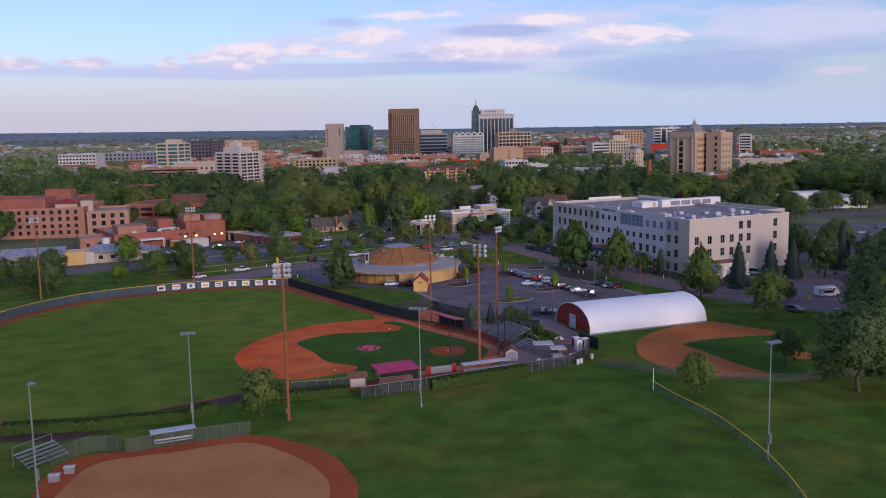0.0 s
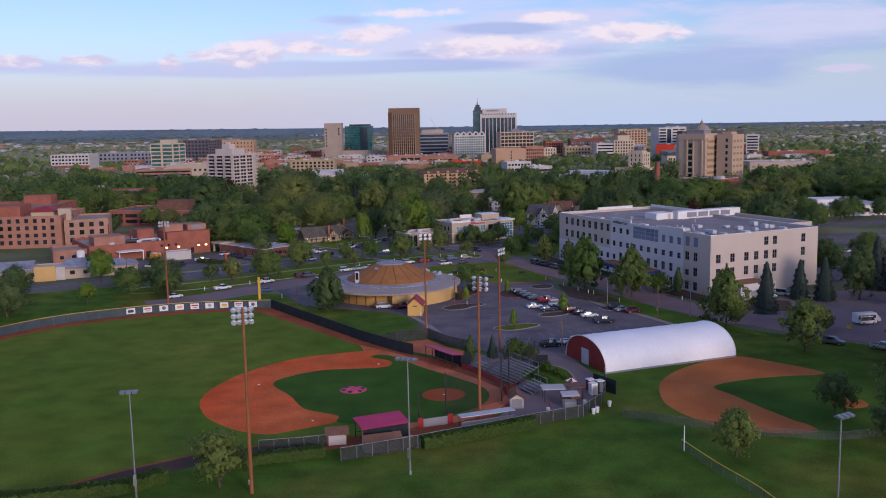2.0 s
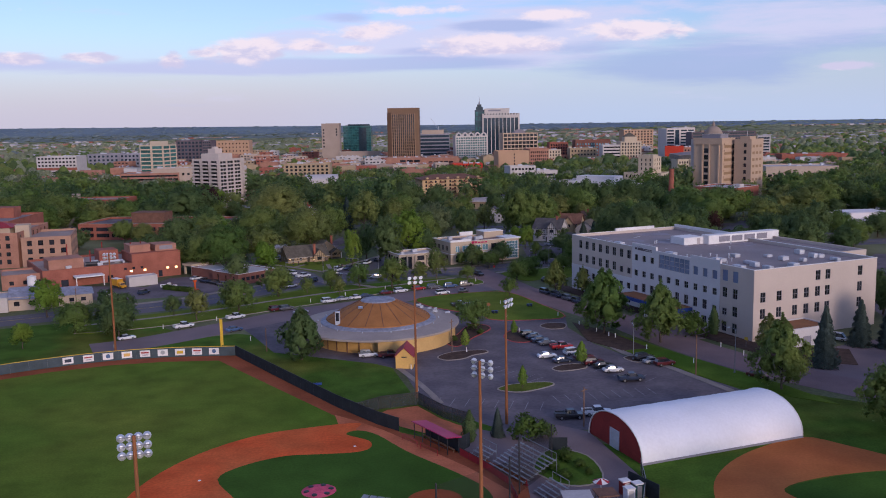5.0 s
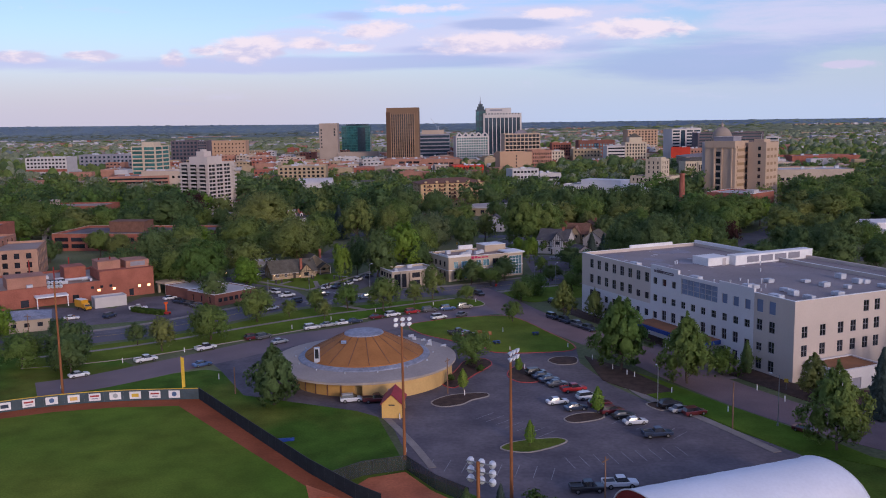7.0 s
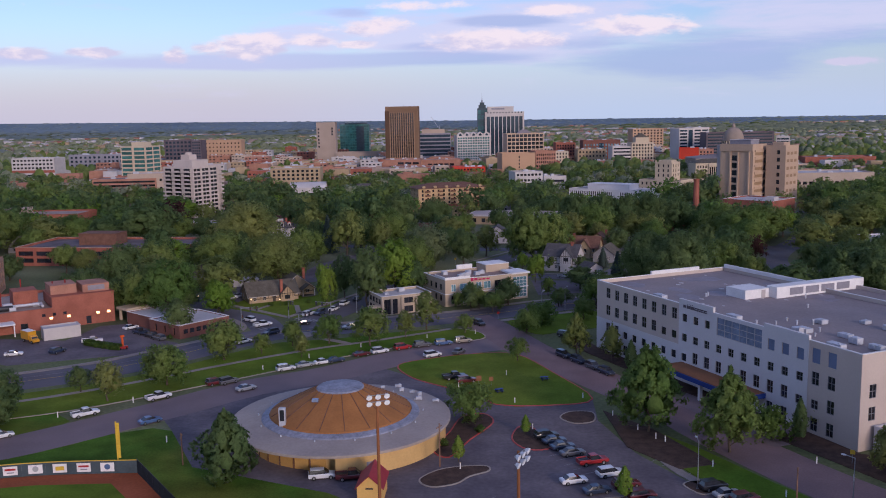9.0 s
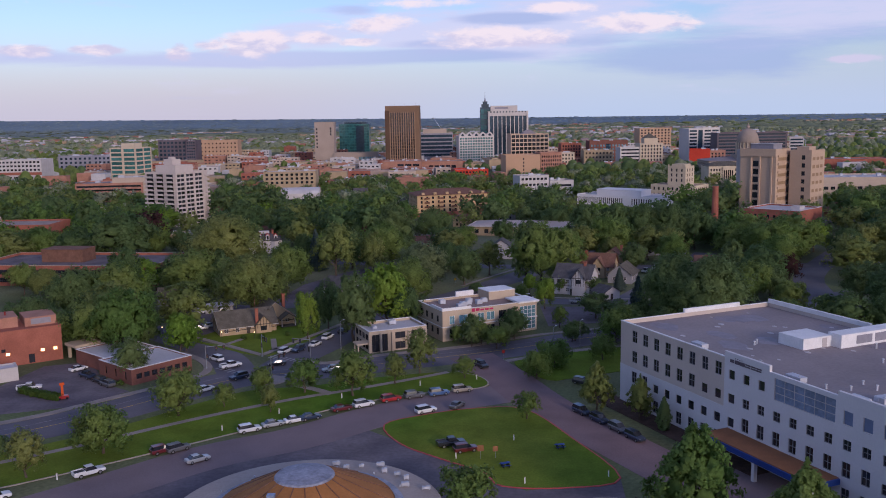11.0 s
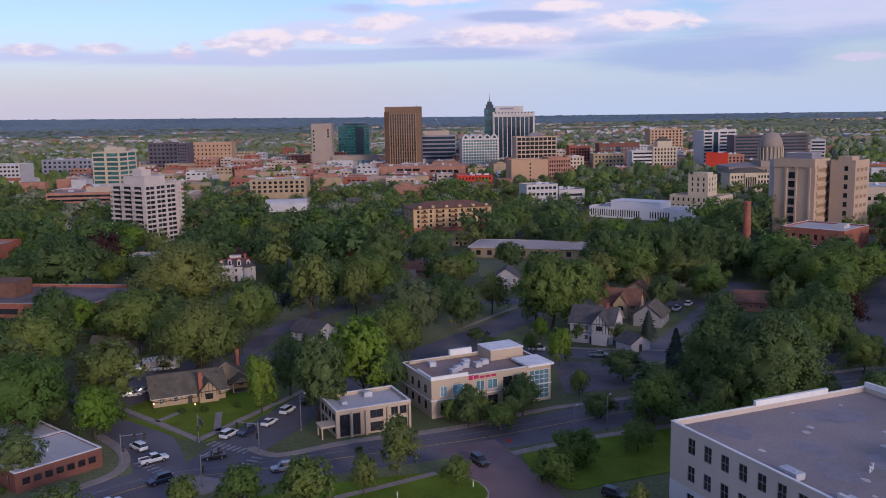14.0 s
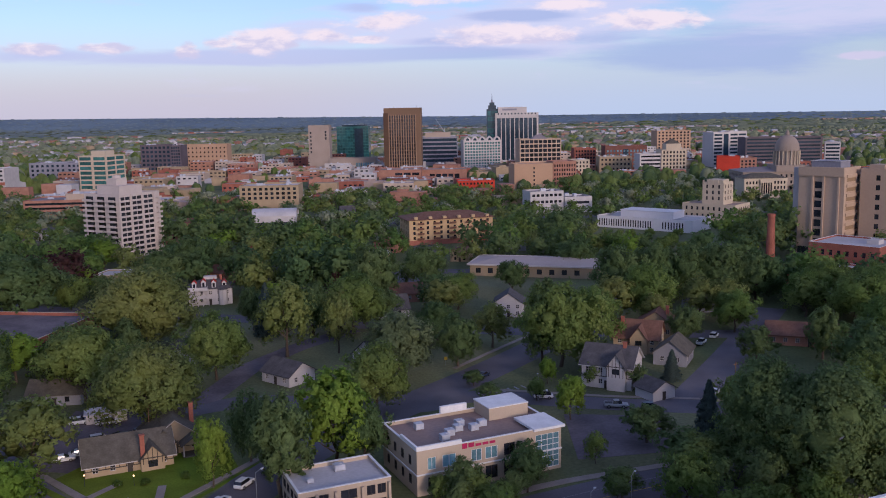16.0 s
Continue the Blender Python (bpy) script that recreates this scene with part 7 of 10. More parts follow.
def far_town():
    """Low roofs scattered to the horizon, too many to count."""
    rnd = random.Random(5)
    sets = {"white_roof": Geo(), "stucco_cream": Geo(), "brick_tan": Geo(), "tan_roof": Geo(), "brick_red": Geo()}
    names = list(sets)
    spots = [(None, 950 + (rnd.random() ** 1.3) * 1900) for _ in range(560)]
    # long rows of houses and sheds along the far streets
    for q in FAR_ROWS:
        for _ in range(6):
            x, n = rnd.uniform(-0.56, 0.56) * q, rnd.randrange(5, 16)
            spots += [(x + 24 * k + rnd.uniform(-6, 6), q + rnd.uniform(-4, 4)) for k in range(n)]
    for x, y in spots:
        if x is None:
            x = rnd.uniform(-0.62, 0.62) * (y - 100)
        near = y < 1900 and abs(x) < 430
        w, d, h = rnd.uniform(9, 30 if near else 26), rnd.uniform(8, 20), rnd.uniform(4, 11 if near else 7)
        if 60 < x + w / 2 < 280 and y < 1200:
            continue
        if near and any(inside((x + w / 2, y + d / 2), kp) for kp in KEEP_OUT):
            continue
        z = rise(y, x)
        g = sets[names[rnd.choices(range(5), (2, 4, 4, 3, 3) if near else (7, 5, 1.5, 3, 0.4))[0]]]
        m = pose(x, y, z - 1, 0, 0, rnd.choice((0, 8, -12, 14)))
        g.box(0, w, 0, d, 0, h + 1, m)
        if rnd.random() < 0.4:
            g.box(w * 0.2, w * 0.5, d * 0.3, d * 0.7, h + 1, h + 2.6, m)
        elif not near:
            g.add([m @ Vector(p) for p in ((-0.5, -0.5, h + 1), (w + 0.5, -0.5, h + 1), (w + 0.5, d + 0.5, h + 1), (-0.5, d + 0.5, h + 1), (0, d / 2, h + 3.4), (w, d / 2, h + 3.4))], [(0, 1, 5, 4), (2, 3, 4, 5), (0, 4, 3), (1, 2, 5)])
    for n, g in sets.items():
        solid("far_buildings", g, n, "scatter of low far-off town buildings", "buildings", "stuff")


far_town()


def downtown_blocks():
    """Low blocks between the towers, in street rows: walls, dark window strips, parapets and pale roofs, too many to count."""
    rnd = random.Random(63)
    walls = {k: Geo() for k in ("brick_red", "brick_tan", "pale_concrete", "siding_white", "brick_dark", "stucco_cream")}
    roofs = {k: Geo() for k in ("white_roof", "hall_roof", "tan_roof")}
    glazing, units = Geo(), Geo()
    y = 985.0
    while y < 1720:
        x = -0.34 * y
        while x < 0.33 * y:
            w, d, h = rnd.uniform(13, 34), rnd.uniform(14, 26), rnd.choice((4.5, 5, 6, 7, 8, 10, 12)) * (0.9 if y < 1150 else 1.0)
            xx, yy = x, y + rnd.uniform(-7, 7)
            x += w + rnd.uniform(3, 22)
            if 45 < xx + w / 2 < 290 and yy < 1180:
                continue
            if rnd.random() < (0.34 if y > 1100 else 0.58) or any(inside((xx + w * p, yy + d * q), k) for k in KEEP_OUT for p, q in ((0.5, 0.5), (0, 0), (1, 0), (1, 1), (0, 1))):
                continue
            m = pose(xx, yy, 0, 0, 0, rnd.choice((0, 3, -4, 8)))
            g = walls[rnd.choices(list(walls), (2, 3, 4, 4, 2, 4))[0]]
            g.box(0, w, 0, d, -0.2, h - 0.6, m)
            for a in ((0, w, 0, 0.4), (0, w, d - 0.4, d), (0, 0.4, 0.4, d - 0.4), (w - 0.4, w, 0.4, d - 0.4)):
                g.box(*a, h - 0.6, h + 0.25, m)
            roofs[rnd.choices(list(roofs), (5, 3, 2))[0]].box(0.42, w - 0.42, 0.42, d - 0.42, h - 0.58, h - 0.4, m)
            storeys = max(1, int(h / 4))
            for j in range(storeys):
                z = (j + 0.5) * h / storeys
                n = max(2, int(w / 4.5))
                for i in range(n):
                    if rnd.random() < 0.85:
                        c = (i + 0.5) * w / n
                        glazing.box(c - 1.3, c + 1.3, -0.06, 0.0, z - 0.8, z + 0.7, m)
            for _ in range(rnd.randrange(1, 5)):
                a, b, q = rnd.uniform(1, w - 4), rnd.uniform(1, d - 4), rnd.uniform(1.2, 3)
                units.box(a, a + q, b, b + q, h - 0.45, h + rnd.uniform(0.6, 2.2), m)
            BLOCKS.append((xx + w / 2, yy + d / 2, max(w, d) * 0.62))
        y += rnd.uniform(30, 42)
    for sets, nm, lab in ((walls, "downtown_walls", "rows of low brick and stucco downtown buildings"), (roofs, "downtown_roofs", "pale flat roofs of low downtown buildings")):
        for n, g in sets.items():
            solid(nm, g, n, lab, "buildings", "stuff")
    solid("downtown_windows", glazing, "window_dark", "dark windows of low downtown buildings", "windows", "stuff")
    solid("downtown_roof_units", units, "hvac", "grey roof plant on low downtown buildings", "roof plant", "stuff")


BLOCKS = []
downtown_blocks()

# ---- ballpark and park furniture ----
def along(pts, step):
    """Places at even steps along a line, with their heading."""
    out, left = [], 0.0
    for a, b in zip(pts, pts[1:]):
        a, b = Vector(a[:2]), Vector(b[:2])
        L_ = (b - a).length
        s = left
        while s < L_:
            p = a + (b - a) * (s / L_)
            out.append((p.x, p.y, math.degrees(math.atan2(b.y - a.y, b.x - a.x))))
            s += step
        left = s - L_
    return out


def fence(name, pts, h, infill, post, label, step=3.0, rail=None, th=0.05, base=0.0, bottom=0.05, group=""):
    """Posts, top rail and one infill sheet for each straight run."""
    ob = thing(name, label, "fence", group=group)
    part("infill", Geo().strip(pts, th, base + bottom, base + h - 0.03), infill, ob)
    pm = Geo().rod((0, 0, -0.2), (0, 0, h + 0.02), 0.045, n=6).mesh("post", post)
    for x, y, a in along(pts, step):
        part("post", pm, None, ob, m=pose(x, y, base))
    part("top_rail", Geo().strip(pts, 0.12 if rail else 0.07, base + h - 0.04, base + h + (0.10 if rail else 0.04)), rail or post, ob)
    return ob


fence("outfield_fence", FENCE_FAR, 2.4, "fence_panel_blue", "galvanised", "blue-grey outfield fence with a yellow top", 4.0, "yellow_paint", 0.08)
fence("foul_fence", [(-45, 303.6), (-28.4, 280.4), (-14.6, 261.3), (-5.7, 250.6), (-1.4, 246.6)], 2.6, "fence_mesh_dark", "dark_metal", "black screened fence along the foul line", 3.0, None, 0.06)
fence("bullpen_fence", [(-10, 255.8), (-5.6, 259.9), (1.6, 262.3), (6.7, 253.8), (11.9, 248.4)], 2.6, "dark_chainlink", "dark_metal", "dark wire fence round the bullpen", 2.6)
fence("bullpen_fence", [(9.4, 235.2), (11.4, 238.4)], 2.6, "fence_mesh_dark", "dark_metal", "black screened fence behind the dugout", 2.6)
slab("bullpen_dirt", [(-7, 254.6), (-4.5, 259), (1.4, 261.4), (6.0, 253.6), (11, 248), (9.6, 240), (4, 245), (-1, 249)], 0.062, "foul_dirt", "red dirt floor of the bullpen", "infield")
fence("side_fence", [(-24, 186.2), (-17, 187.4), (-12, 188.8)], 2.0, "dark_chainlink", "galvanised", "grey wire fence beside the dugout", 2.4)
fence("park_fence", [(-10.2, 181.6), (-5.5, 183.6), (-0.4, 185.8), (7, 189.6), (14.3, 193.2), (22.5, 197.4), (30.6, 201.2)], 2.2, "dark_chainlink", "galvanised", "grey wire fence between ballpark and lawn", 2.6)
fence("park_fence", [(30.6, 201.2), (35, 208), (37.6, 218), (38.5, 226)], 2.2, "dark_chainlink", "galvanised", "grey wire fence beside the food stalls", 2.6)
fence("field_fence", [(37.5, 200.5), (46, 196), (56, 190.2), (70, 187), (84, 190), (100, 196)], 1.5, "chainlink", "post_grey", "low wire fence behind the softball diamond", 3.0)
YCURVE = curve([(43.8, 184.8), (46.4, 175), (49.6, 165.4), (51.2, 155.4), (52.0, 146.2), (51.8, 135), (50, 122), (45, 106), (34, 90), (20, 80)], 4)
fence("softball_fence", YCURVE, 1.5, "chainlink", "post_grey", "low curved wire fence with a yellow top", 3.0, "yellow_paint")
_fp = thing("foul_pole", "white foul pole at the softball fence", "foul pole", pose(43.9, 183.6, 0))
part("pole", Geo().rod((0, 0, 0), (0, 0, 4.2), 0.08), "white_paint", _fp)
fence("diamond_fence", [(-44.2, 154.4), (-44.4, 154.9), (-40.9, 156.6), (-34.6, 159.6), (-26.6, 162.6)], 2.3, "chainlink", "post_grey", "wire fence behind the softball bench", 2.6)
fence("diamond_fence", [(-54, 150), (-51.2, 155.6), (-48, 156.6), (-45.2, 155.2)], 2.4, "chainlink", "post_grey", "wire backstop fence beside the bleachers", 2.4)


def banner(x, y, a, k, color):
    """A board on the outfield fence; its print is plain bars."""
    ob = thing("fence_banner", "white advertising board with coloured bars on the fence", "banner", pose(x, y, 0, 0, 0, a), group="fence banners")
    part("board", Geo().box(-1.2, 1.2, -0.12, -0.06, 0.45, 2.05), "white_paint" if color != "red_paint" else "red_metal", ob)
    if k % 3 == 0:
        part("mark", Geo().rod((0, -0.12, 1.3), (0, -0.135, 1.3), 0.52, n=14), color, ob)
    elif k % 3 == 1:
        part("bar", Geo().box(-0.9, 0.9, -0.135, -0.12, 1.3, 1.65), color, ob)
        part("bar", Geo().box(-0.6, 0.6, -0.135, -0.12, 0.8, 1.0), "grey_clad", ob)
    else:
        part("bar", Geo().box(-0.75, 0.75, -0.135, -0.12, 0.85, 1.6), color, ob)


_cols = ("car_blue", "car_red", "yellow_paint", "car_silver", "car_red", "shed_yellow", "car_blue", "car_red", "car_navy")
for _k in range(9):
    _x = -50.2 - _k * 4.15
    _q = min(range(len(FENCE_FAR) - 1), key=lambda i: abs(FENCE_FAR[i][0] - _x))
    _a, _b = Vector(FENCE_FAR[_q]), Vector(FENCE_FAR[_q + 1])
    _y = _a.y + (_b.y - _a.y) * (_x - _a.x) / (_b.x - _a.x)
    banner(_x, _y, math.degrees(math.atan2(_a.y - _b.y, _a.x - _b.x)), _k, _cols[_k])
banner(-108.3, 275.0, 62, 1, "red_paint")
_fp = thing("foul_pole", "tall yellow foul pole with a mesh wing", "foul pole", pose(-48.6, 304.4, 0))
part("pole", Geo().rod((0, 0, 0), (0, 0, 9.2), 0.14), "yellow_paint", _fp)
part("wing", Geo().box(0.1, 0.6, -0.03, 0.03, 2.5, 9.0), "yellow_paint", _fp)


def wood_light_pole(x, y, h, a, rows=3, lamps=4, label="tall brown wooden light pole with floodlights"):
    ob = thing("light_pole", label, "light pole", pose(x, y, 0, 0, 0, a), group="ballpark light poles")
    part("pole", Geo().rod((0, 0, -0.3), (0, 0, h), 0.30, 0.17, 10), "pole_wood", ob)
    lm = LAMPS.get("m")
    if lm is None:
        g = Geo().rod((0, -0.1, 0), (0, -0.5, -0.16), 0.16, 0.42, 10)
        r = Geo().rod((0, -0.5, -0.16), (0, -0.53, -0.17), 0.39, 0.38, 10)
        lm = LAMPS["m"] = (g.mesh("floodlight", "lamp_silver"), r.mesh("lens", "lens_glass"))
    W = 2.9
    for j in range(rows):
        z = h - 0.2 - j * 0.9
        part("crossarm", Geo().box(-W / 2, W / 2, -0.24, -0.16, z - 0.05, z + 0.05), "galvanised", ob)
        for i in range(lamps):
            s = -W / 2 + 0.25 + (W - 0.5) * i / (lamps - 1)
            o = part("floodlight", lm[0], None, ob, m=Matrix.Translation((s, -0.2, z + 0.02)))
            part("lens", lm[1], None, o)
    part("meter_box", Geo().box(0.18, 0.4, -0.15, 0.15, 1.4, 2.1), "galvanised", ob)


LAMPS = {}
wood_light_pole(-21.6, 169.6, 27.1, 200, 3, 4)
wood_light_pole(12.2, 200.3, 25.6, 150, 3, 3)
wood_light_pole(1.1, 267.0, 25.4, 20, 2, 3)
wood_light_pole(18.5, 249.8, 23.8, 60, 2, 3)
wood_light_pole(-116.9, 287.6, 24.8, 235, 2, 4)
wood_light_pole(-76.4, 308.4, 25.3, 195, 2, 4)


def steel_light_pole(x, y, h, a, heads):
    ob = thing("lamp_post", "grey steel park light pole with floodlights", "light pole", pose(x, y, 0, 0, 0, a), group="park light poles")
    part("pole", Geo().rod((0, 0, -0.2), (0, 0, h), 0.16, 0.09, 10).rod((0, 0, 0), (0, 0, 0.5), 0.24, 0.22, 10), "galvanised", ob)
    part("control_box", Geo().box(-0.22, 0.22, -0.4, -0.14, 2.6, 4.2), "galvanised", ob)
    part("crossarm", Geo().box(-heads * 0.42, heads * 0.42, -0.07, 0.07, h - 0.08, h + 0.06), "galvanised", ob)
    for k in range(heads):
        s = (k - (heads - 1) / 2) * 0.85
        o = part("floodlight", Geo().add([(s - 0.34, -0.1, h + 0.2), (s + 0.34, -0.1, h + 0.2), (s + 0.34, -0.95, h + 0.02), (s - 0.34, -0.95, h + 0.02), (s - 0.3, -0.15, h - 0.1), (s + 0.3, -0.15, h - 0.1), (s + 0.3, -0.9, h - 0.22), (s - 0.3, -0.9, h - 0.22)],
                 [(0, 3, 2, 1), (0, 1, 5, 4), (1, 2, 6, 5), (2, 3, 7, 6), (3, 0, 4, 7), (4, 5, 6, 7)]), "galvanised", ob)


steel_light_pole(-50.5, 138.0, 16.2, 90, 1)
steel_light_pole(-37.3, 167.1, 16.2, 10, 3)
steel_light_pole(0.9, 175.8, 17.9, -20, 4)
steel_light_pole(52.4, 147.3, 17.8, 30, 3)


# hedges
def hedge(pts, w, h, label):
    """A clipped hedge: one dense body of leaf clumps with a ragged top."""
    ob = thing("hedge", label, "hedge")
    part("core", Geo().strip(pts, w * 0.7, -0.1, h * 0.8), "leaf_hedge", ob)
    rnd = np.random.RandomState(len(pts) + int(h * 10))
    P, Nn = [], []
    for x, y, a in along(pts, 0.16):
        q = Vector((-math.sin(radians(a)), math.cos(radians(a))))
        for _ in range(int(7 * (h + w))):
            s, t = rnd.uniform(-1, 1), rnd.uniform(0, 1)
            if rnd.rand() < 0.4:
                p, n_ = (x + q.x * s * w / 2, y + q.y * s * w / 2, h * (0.9 + 0.15 * rnd.rand())), (0, 0, 1)
            else:
                sg = 1 if s > 0 else -1
                k = w / 2 * (0.85 + 0.25 * rnd.rand())
                p, n_ = (x + q.x * sg * k, y + q.y * sg * k, h * t), (q.x * sg, q.y * sg, 0.3)
            P.append(p)
            Nn.append(n_)
    part("foliage", leaf_mesh("foliage", leaf_tris(np.array(P), np.array(Nn, float), 0.34, rnd), "leaf_hedge"), None, ob)


# huts, dugouts, stand, stalls
def shed(x, y, a, w, d, hw, hr, wall, roof, label, door=True, axis="y", front=None):
    ob = thing("shed", label, "shed", pose(x, y, 0, 0, 0, a))
    g = Geo().box(0, w, 0, d, 0, hw)
    if axis == "y":
        g.add([(0, 0, hw), (w, 0, hw), (w / 2, 0, hr), (0, d, hw), (w, d, hw), (w / 2, d, hr)], [(0, 1, 2), (5, 4, 3)])
    else:
        g.add([(0, 0, hw), (0, d, hw), (0, d / 2, hr), (w, 0, hw), (w, d, hw), (w, d / 2, hr)], [(2, 1, 0), (3, 4, 5)])
    part("wall", g, wall, ob)
    part("roof", gable(Geo(), w, d, hw, hr, 0.35, 0.1, axis), roof, ob)
    if front:
        part("front_panel", Geo().box(0.2, w - 0.2, -0.05, 0.0, 0.1, hw - 0.2), front, ob)
    if door:
        part("vent", Geo().box(w * 0.35, w * 0.65, -0.04, 0.0, hw - 0.4, hw - 0.15), "trim_dark", ob)
    return ob


shed(18.0, 206.3, 0, 2.4, 3.4, 2.0, 2.75, "siding_white", "shingle_brown", "small white hut with a brown roof", front="siding_grey")
shed(-4.6, 289.2, -3, 4.0, 6.6, 3.0, 4.9, "shed_yellow", "red_metal", "yellow wooden shed with a dark red roof")
shed(-13.2, 188.4, 10, 3.2, 2.9, 2.0, 2.7, "weathered_wood", "shingle_brown", "small wooden scorers hut with brown shingles", axis="x", front="siding_white")
shed(-6.6, 184.6, 18, 5.8, 2.6, 1.9, 2.6, "siding_white", "shingle_brown", "low white store with a brown shingle roof", axis="x", front="siding_white")
_ob = thing("gate_panel", "tan board gate beside the white store", "gate", pose(-0.9, 186.6, 0, 0, 0, 24))
part("board", Geo().box(0, 2.0, 0, 0.08, 0, 2.0), "cream_stucco", _ob)


def dugout(x, y, a, w, d, h, roof, label, back="fence_mesh_dark"):
    ob = thing("dugout", label, "dugout", pose(x, y, 0, 0, 0, a))
    vs = [(-0.3, -0.4, h - 0.5), (w + 0.3, -0.4, h - 0.5), (w + 0.3, d + 0.4, h), (-0.3, d + 0.4, h)]
    vs += [(p, q, r + 0.14) for p, q, r in vs]
    part("roof", Geo().add(vs, [(3, 2, 1, 0), (4, 5, 6, 7), (0, 1, 5, 4), (1, 2, 6, 5), (2, 3, 7, 6), (3, 0, 4, 7)]), roof, ob)
    part("back_wall", Geo().box(0, w, -0.1, 0.05, 0, h - 0.62), back, ob)
    n = max(3, int(w / 2.4))
    for k in range(n + 1):
        s = w * k / n
        part("post", Geo().box(s - 0.06, s + 0.06, d - 0.06, d + 0.06, 0, h - 0.02), "dark_metal", ob)
    part("bench", Geo().box(0.4, w - 0.4, 0.5, 0.9, 0.42, 0.5).box(0.6, 0.7, 0.6, 0.8, 0, 0.42).box(w - 0.7, w - 0.6, 0.6, 0.8, 0, 0.42), "weathered_wood", ob)
    part("rail", Geo().box(0, w, d - 0.04, d + 0.04, 0.95, 1.05), "dark_metal", ob)


dugout(-7.3, 188.4, 24, 7.8, 4.2, 3.3, "magenta_metal", "dugout with a magenta metal roof")
dugout(9.5, 235.7, 125, 10.4, 2.4, 3.1, "magenta_metal", "dugout with a dark red roof and open front")
_ob = thing("bench_shelter", "long low silver-roofed shelter with grey boards", "shelter", pose(8.9, 194.9, 0, 0, 0, 21.5))
part("roof", Geo().box(0, 10.2, 0, 2.0, 2.2, 2.32), "hvac", _ob)
part("back_board", Geo().box(0, 10.1, 0.0, 0.12, 0.2, 1.5), "siding_grey", _ob)
for _s in (0.2, 3.4, 6.7, 9.9):
    part("post", Geo().box(_s, _s + 0.1, 1.8, 1.9, 0, 2.2), "dark_metal", _ob)
_ob = thing("banner_wall", "low white board wall with red ends beside the field", "wall", pose(1.4, 195.9, 0, 0, 0, 20))
part("board", Geo().box(1.0, 5.4, 0, 0.14, 0.25, 1.7), "siding_grey", _ob)
for _s in (0.0, 5.45):
    part("end_board", Geo().box(_s, _s + 0.95, 0, 0.14, 0.1, 2.0), "red_metal", _ob)
_ob = thing("guard_rail", "red tubular rail in front of the dugout", "rail")
for _p, _q in (((-0.6, 242.0), (2.2, 238.4)), ((2.8, 237.6), (5.8, 233.8))):
    part("frame", Geo().rod((*_p, 0), (*_p, 1.1), 0.06, n=6).rod((*_q, 0), (*_q, 1.1), 0.06, n=6).rod((*_p, 1.1), (*_q, 1.1), 0.06, n=6).rod((*_p, 0.55), (*_q, 0.55), 0.04, n=6), "red_metal", _ob)


def bleacher(x, y, a, w, rows, rise_, run, label, wall=True):
    ob = thing("bleacher", label, "bleacher", pose(x, y, 0, 0, 0, a))
    for k in range(rows):
        z = 0.45 + k * rise_
        part("seat_plank", Geo().box(0, w, k * run, k * run + 0.3, z, z + 0.06), "galvanised", ob)
        part("foot_plank", Geo().box(0, w, k * run + 0.34, k * run + run - 0.03, z - 0.28, z - 0.23), "galvanised", ob)
    n = max(2, int(w / 2.5))
    for k in range(n + 1):
        s = 0.05 + (w - 0.1) * k / n
        L_ = rows * run
        part("frame", Geo().rod((s, 0.1, 0.2), (s, L_, 0.2 + rows * rise_), 0.05, n=5).rod((s, L_, 0), (s, L_, rows * rise_ + 1.1), 0.05, n=5).rod((s, 0.1, 0), (s, 0.1, 0.45), 0.05, n=5), "galvanised", ob)
    part("guard_rail", Geo().box(0, w, rows * run - 0.04, rows * run + 0.04, rows * rise_ + 1.02, rows * rise_ + 1.1), "galvanised", ob)


bleacher(14.3, 229.4, -59.5, 9.6, 9, 0.30, 0.74, "large grey metal grandstand of stepped planks")
bleacher(11.2, 234.0, -57, 4.0, 4, 0.36, 0.72, "short grey metal bleacher beside the grandstand")
bleacher(20.6, 218.0, -62, 4.4, 5, 0.35, 0.7, "small blue-grey metal bleacher on the yard")
fence("padded_fence", [(9.6, 234.4), (13.4, 228.6), (17.0, 221.6), (18.0, 214)], 1.3, "red_metal", "dark_metal", "low red padded fence in front of the grandstand", 2.6)
bleacher(-56.5, 148.6, 62, 7.0, 5, 0.36, 0.75, "small grey metal bleacher behind the softball diamond")
_ob = thing("players_bench", "covered players' bench with a silver roof", "bench", pose(-40.9, 156.9, 0, 0, 0, 24))
part("roof", Geo().box(-0.2, 6.8, -0.1, 2.0, 2.3, 2.4), "hvac", _ob)
part("seat", Geo().box(0.4, 6.2, 0.6, 1.0, 0.45, 0.55), "white_paint", _ob)
part("back_rest", Geo().box(0.4, 6.2, 1.05, 1.12, 0.7, 1.0), "white_paint", _ob)
for _s in (0.0, 3.3, 6.5):
    part("post", Geo().rod((_s, 1.9, 0), (_s, 1.9, 2.3), 0.05, n=6), "galvanised", _ob)
for _x, _y, _a in ((-51.5, 143.5, 10), (-50.6, 146.6, 10)):
    _ob = thing("equipment_box", "grey metal equipment box beside the diamond", "box", pose(_x, _y, 0, 0, 0, _a))
    part("body", Geo().box(0, 1.5, 0, 0.9, 0, 1.0), "galvanised", _ob)
    part("lid", Geo().box(-0.05, 1.55, -0.05, 0.95, 1.0, 1.08), "hvac", _ob)

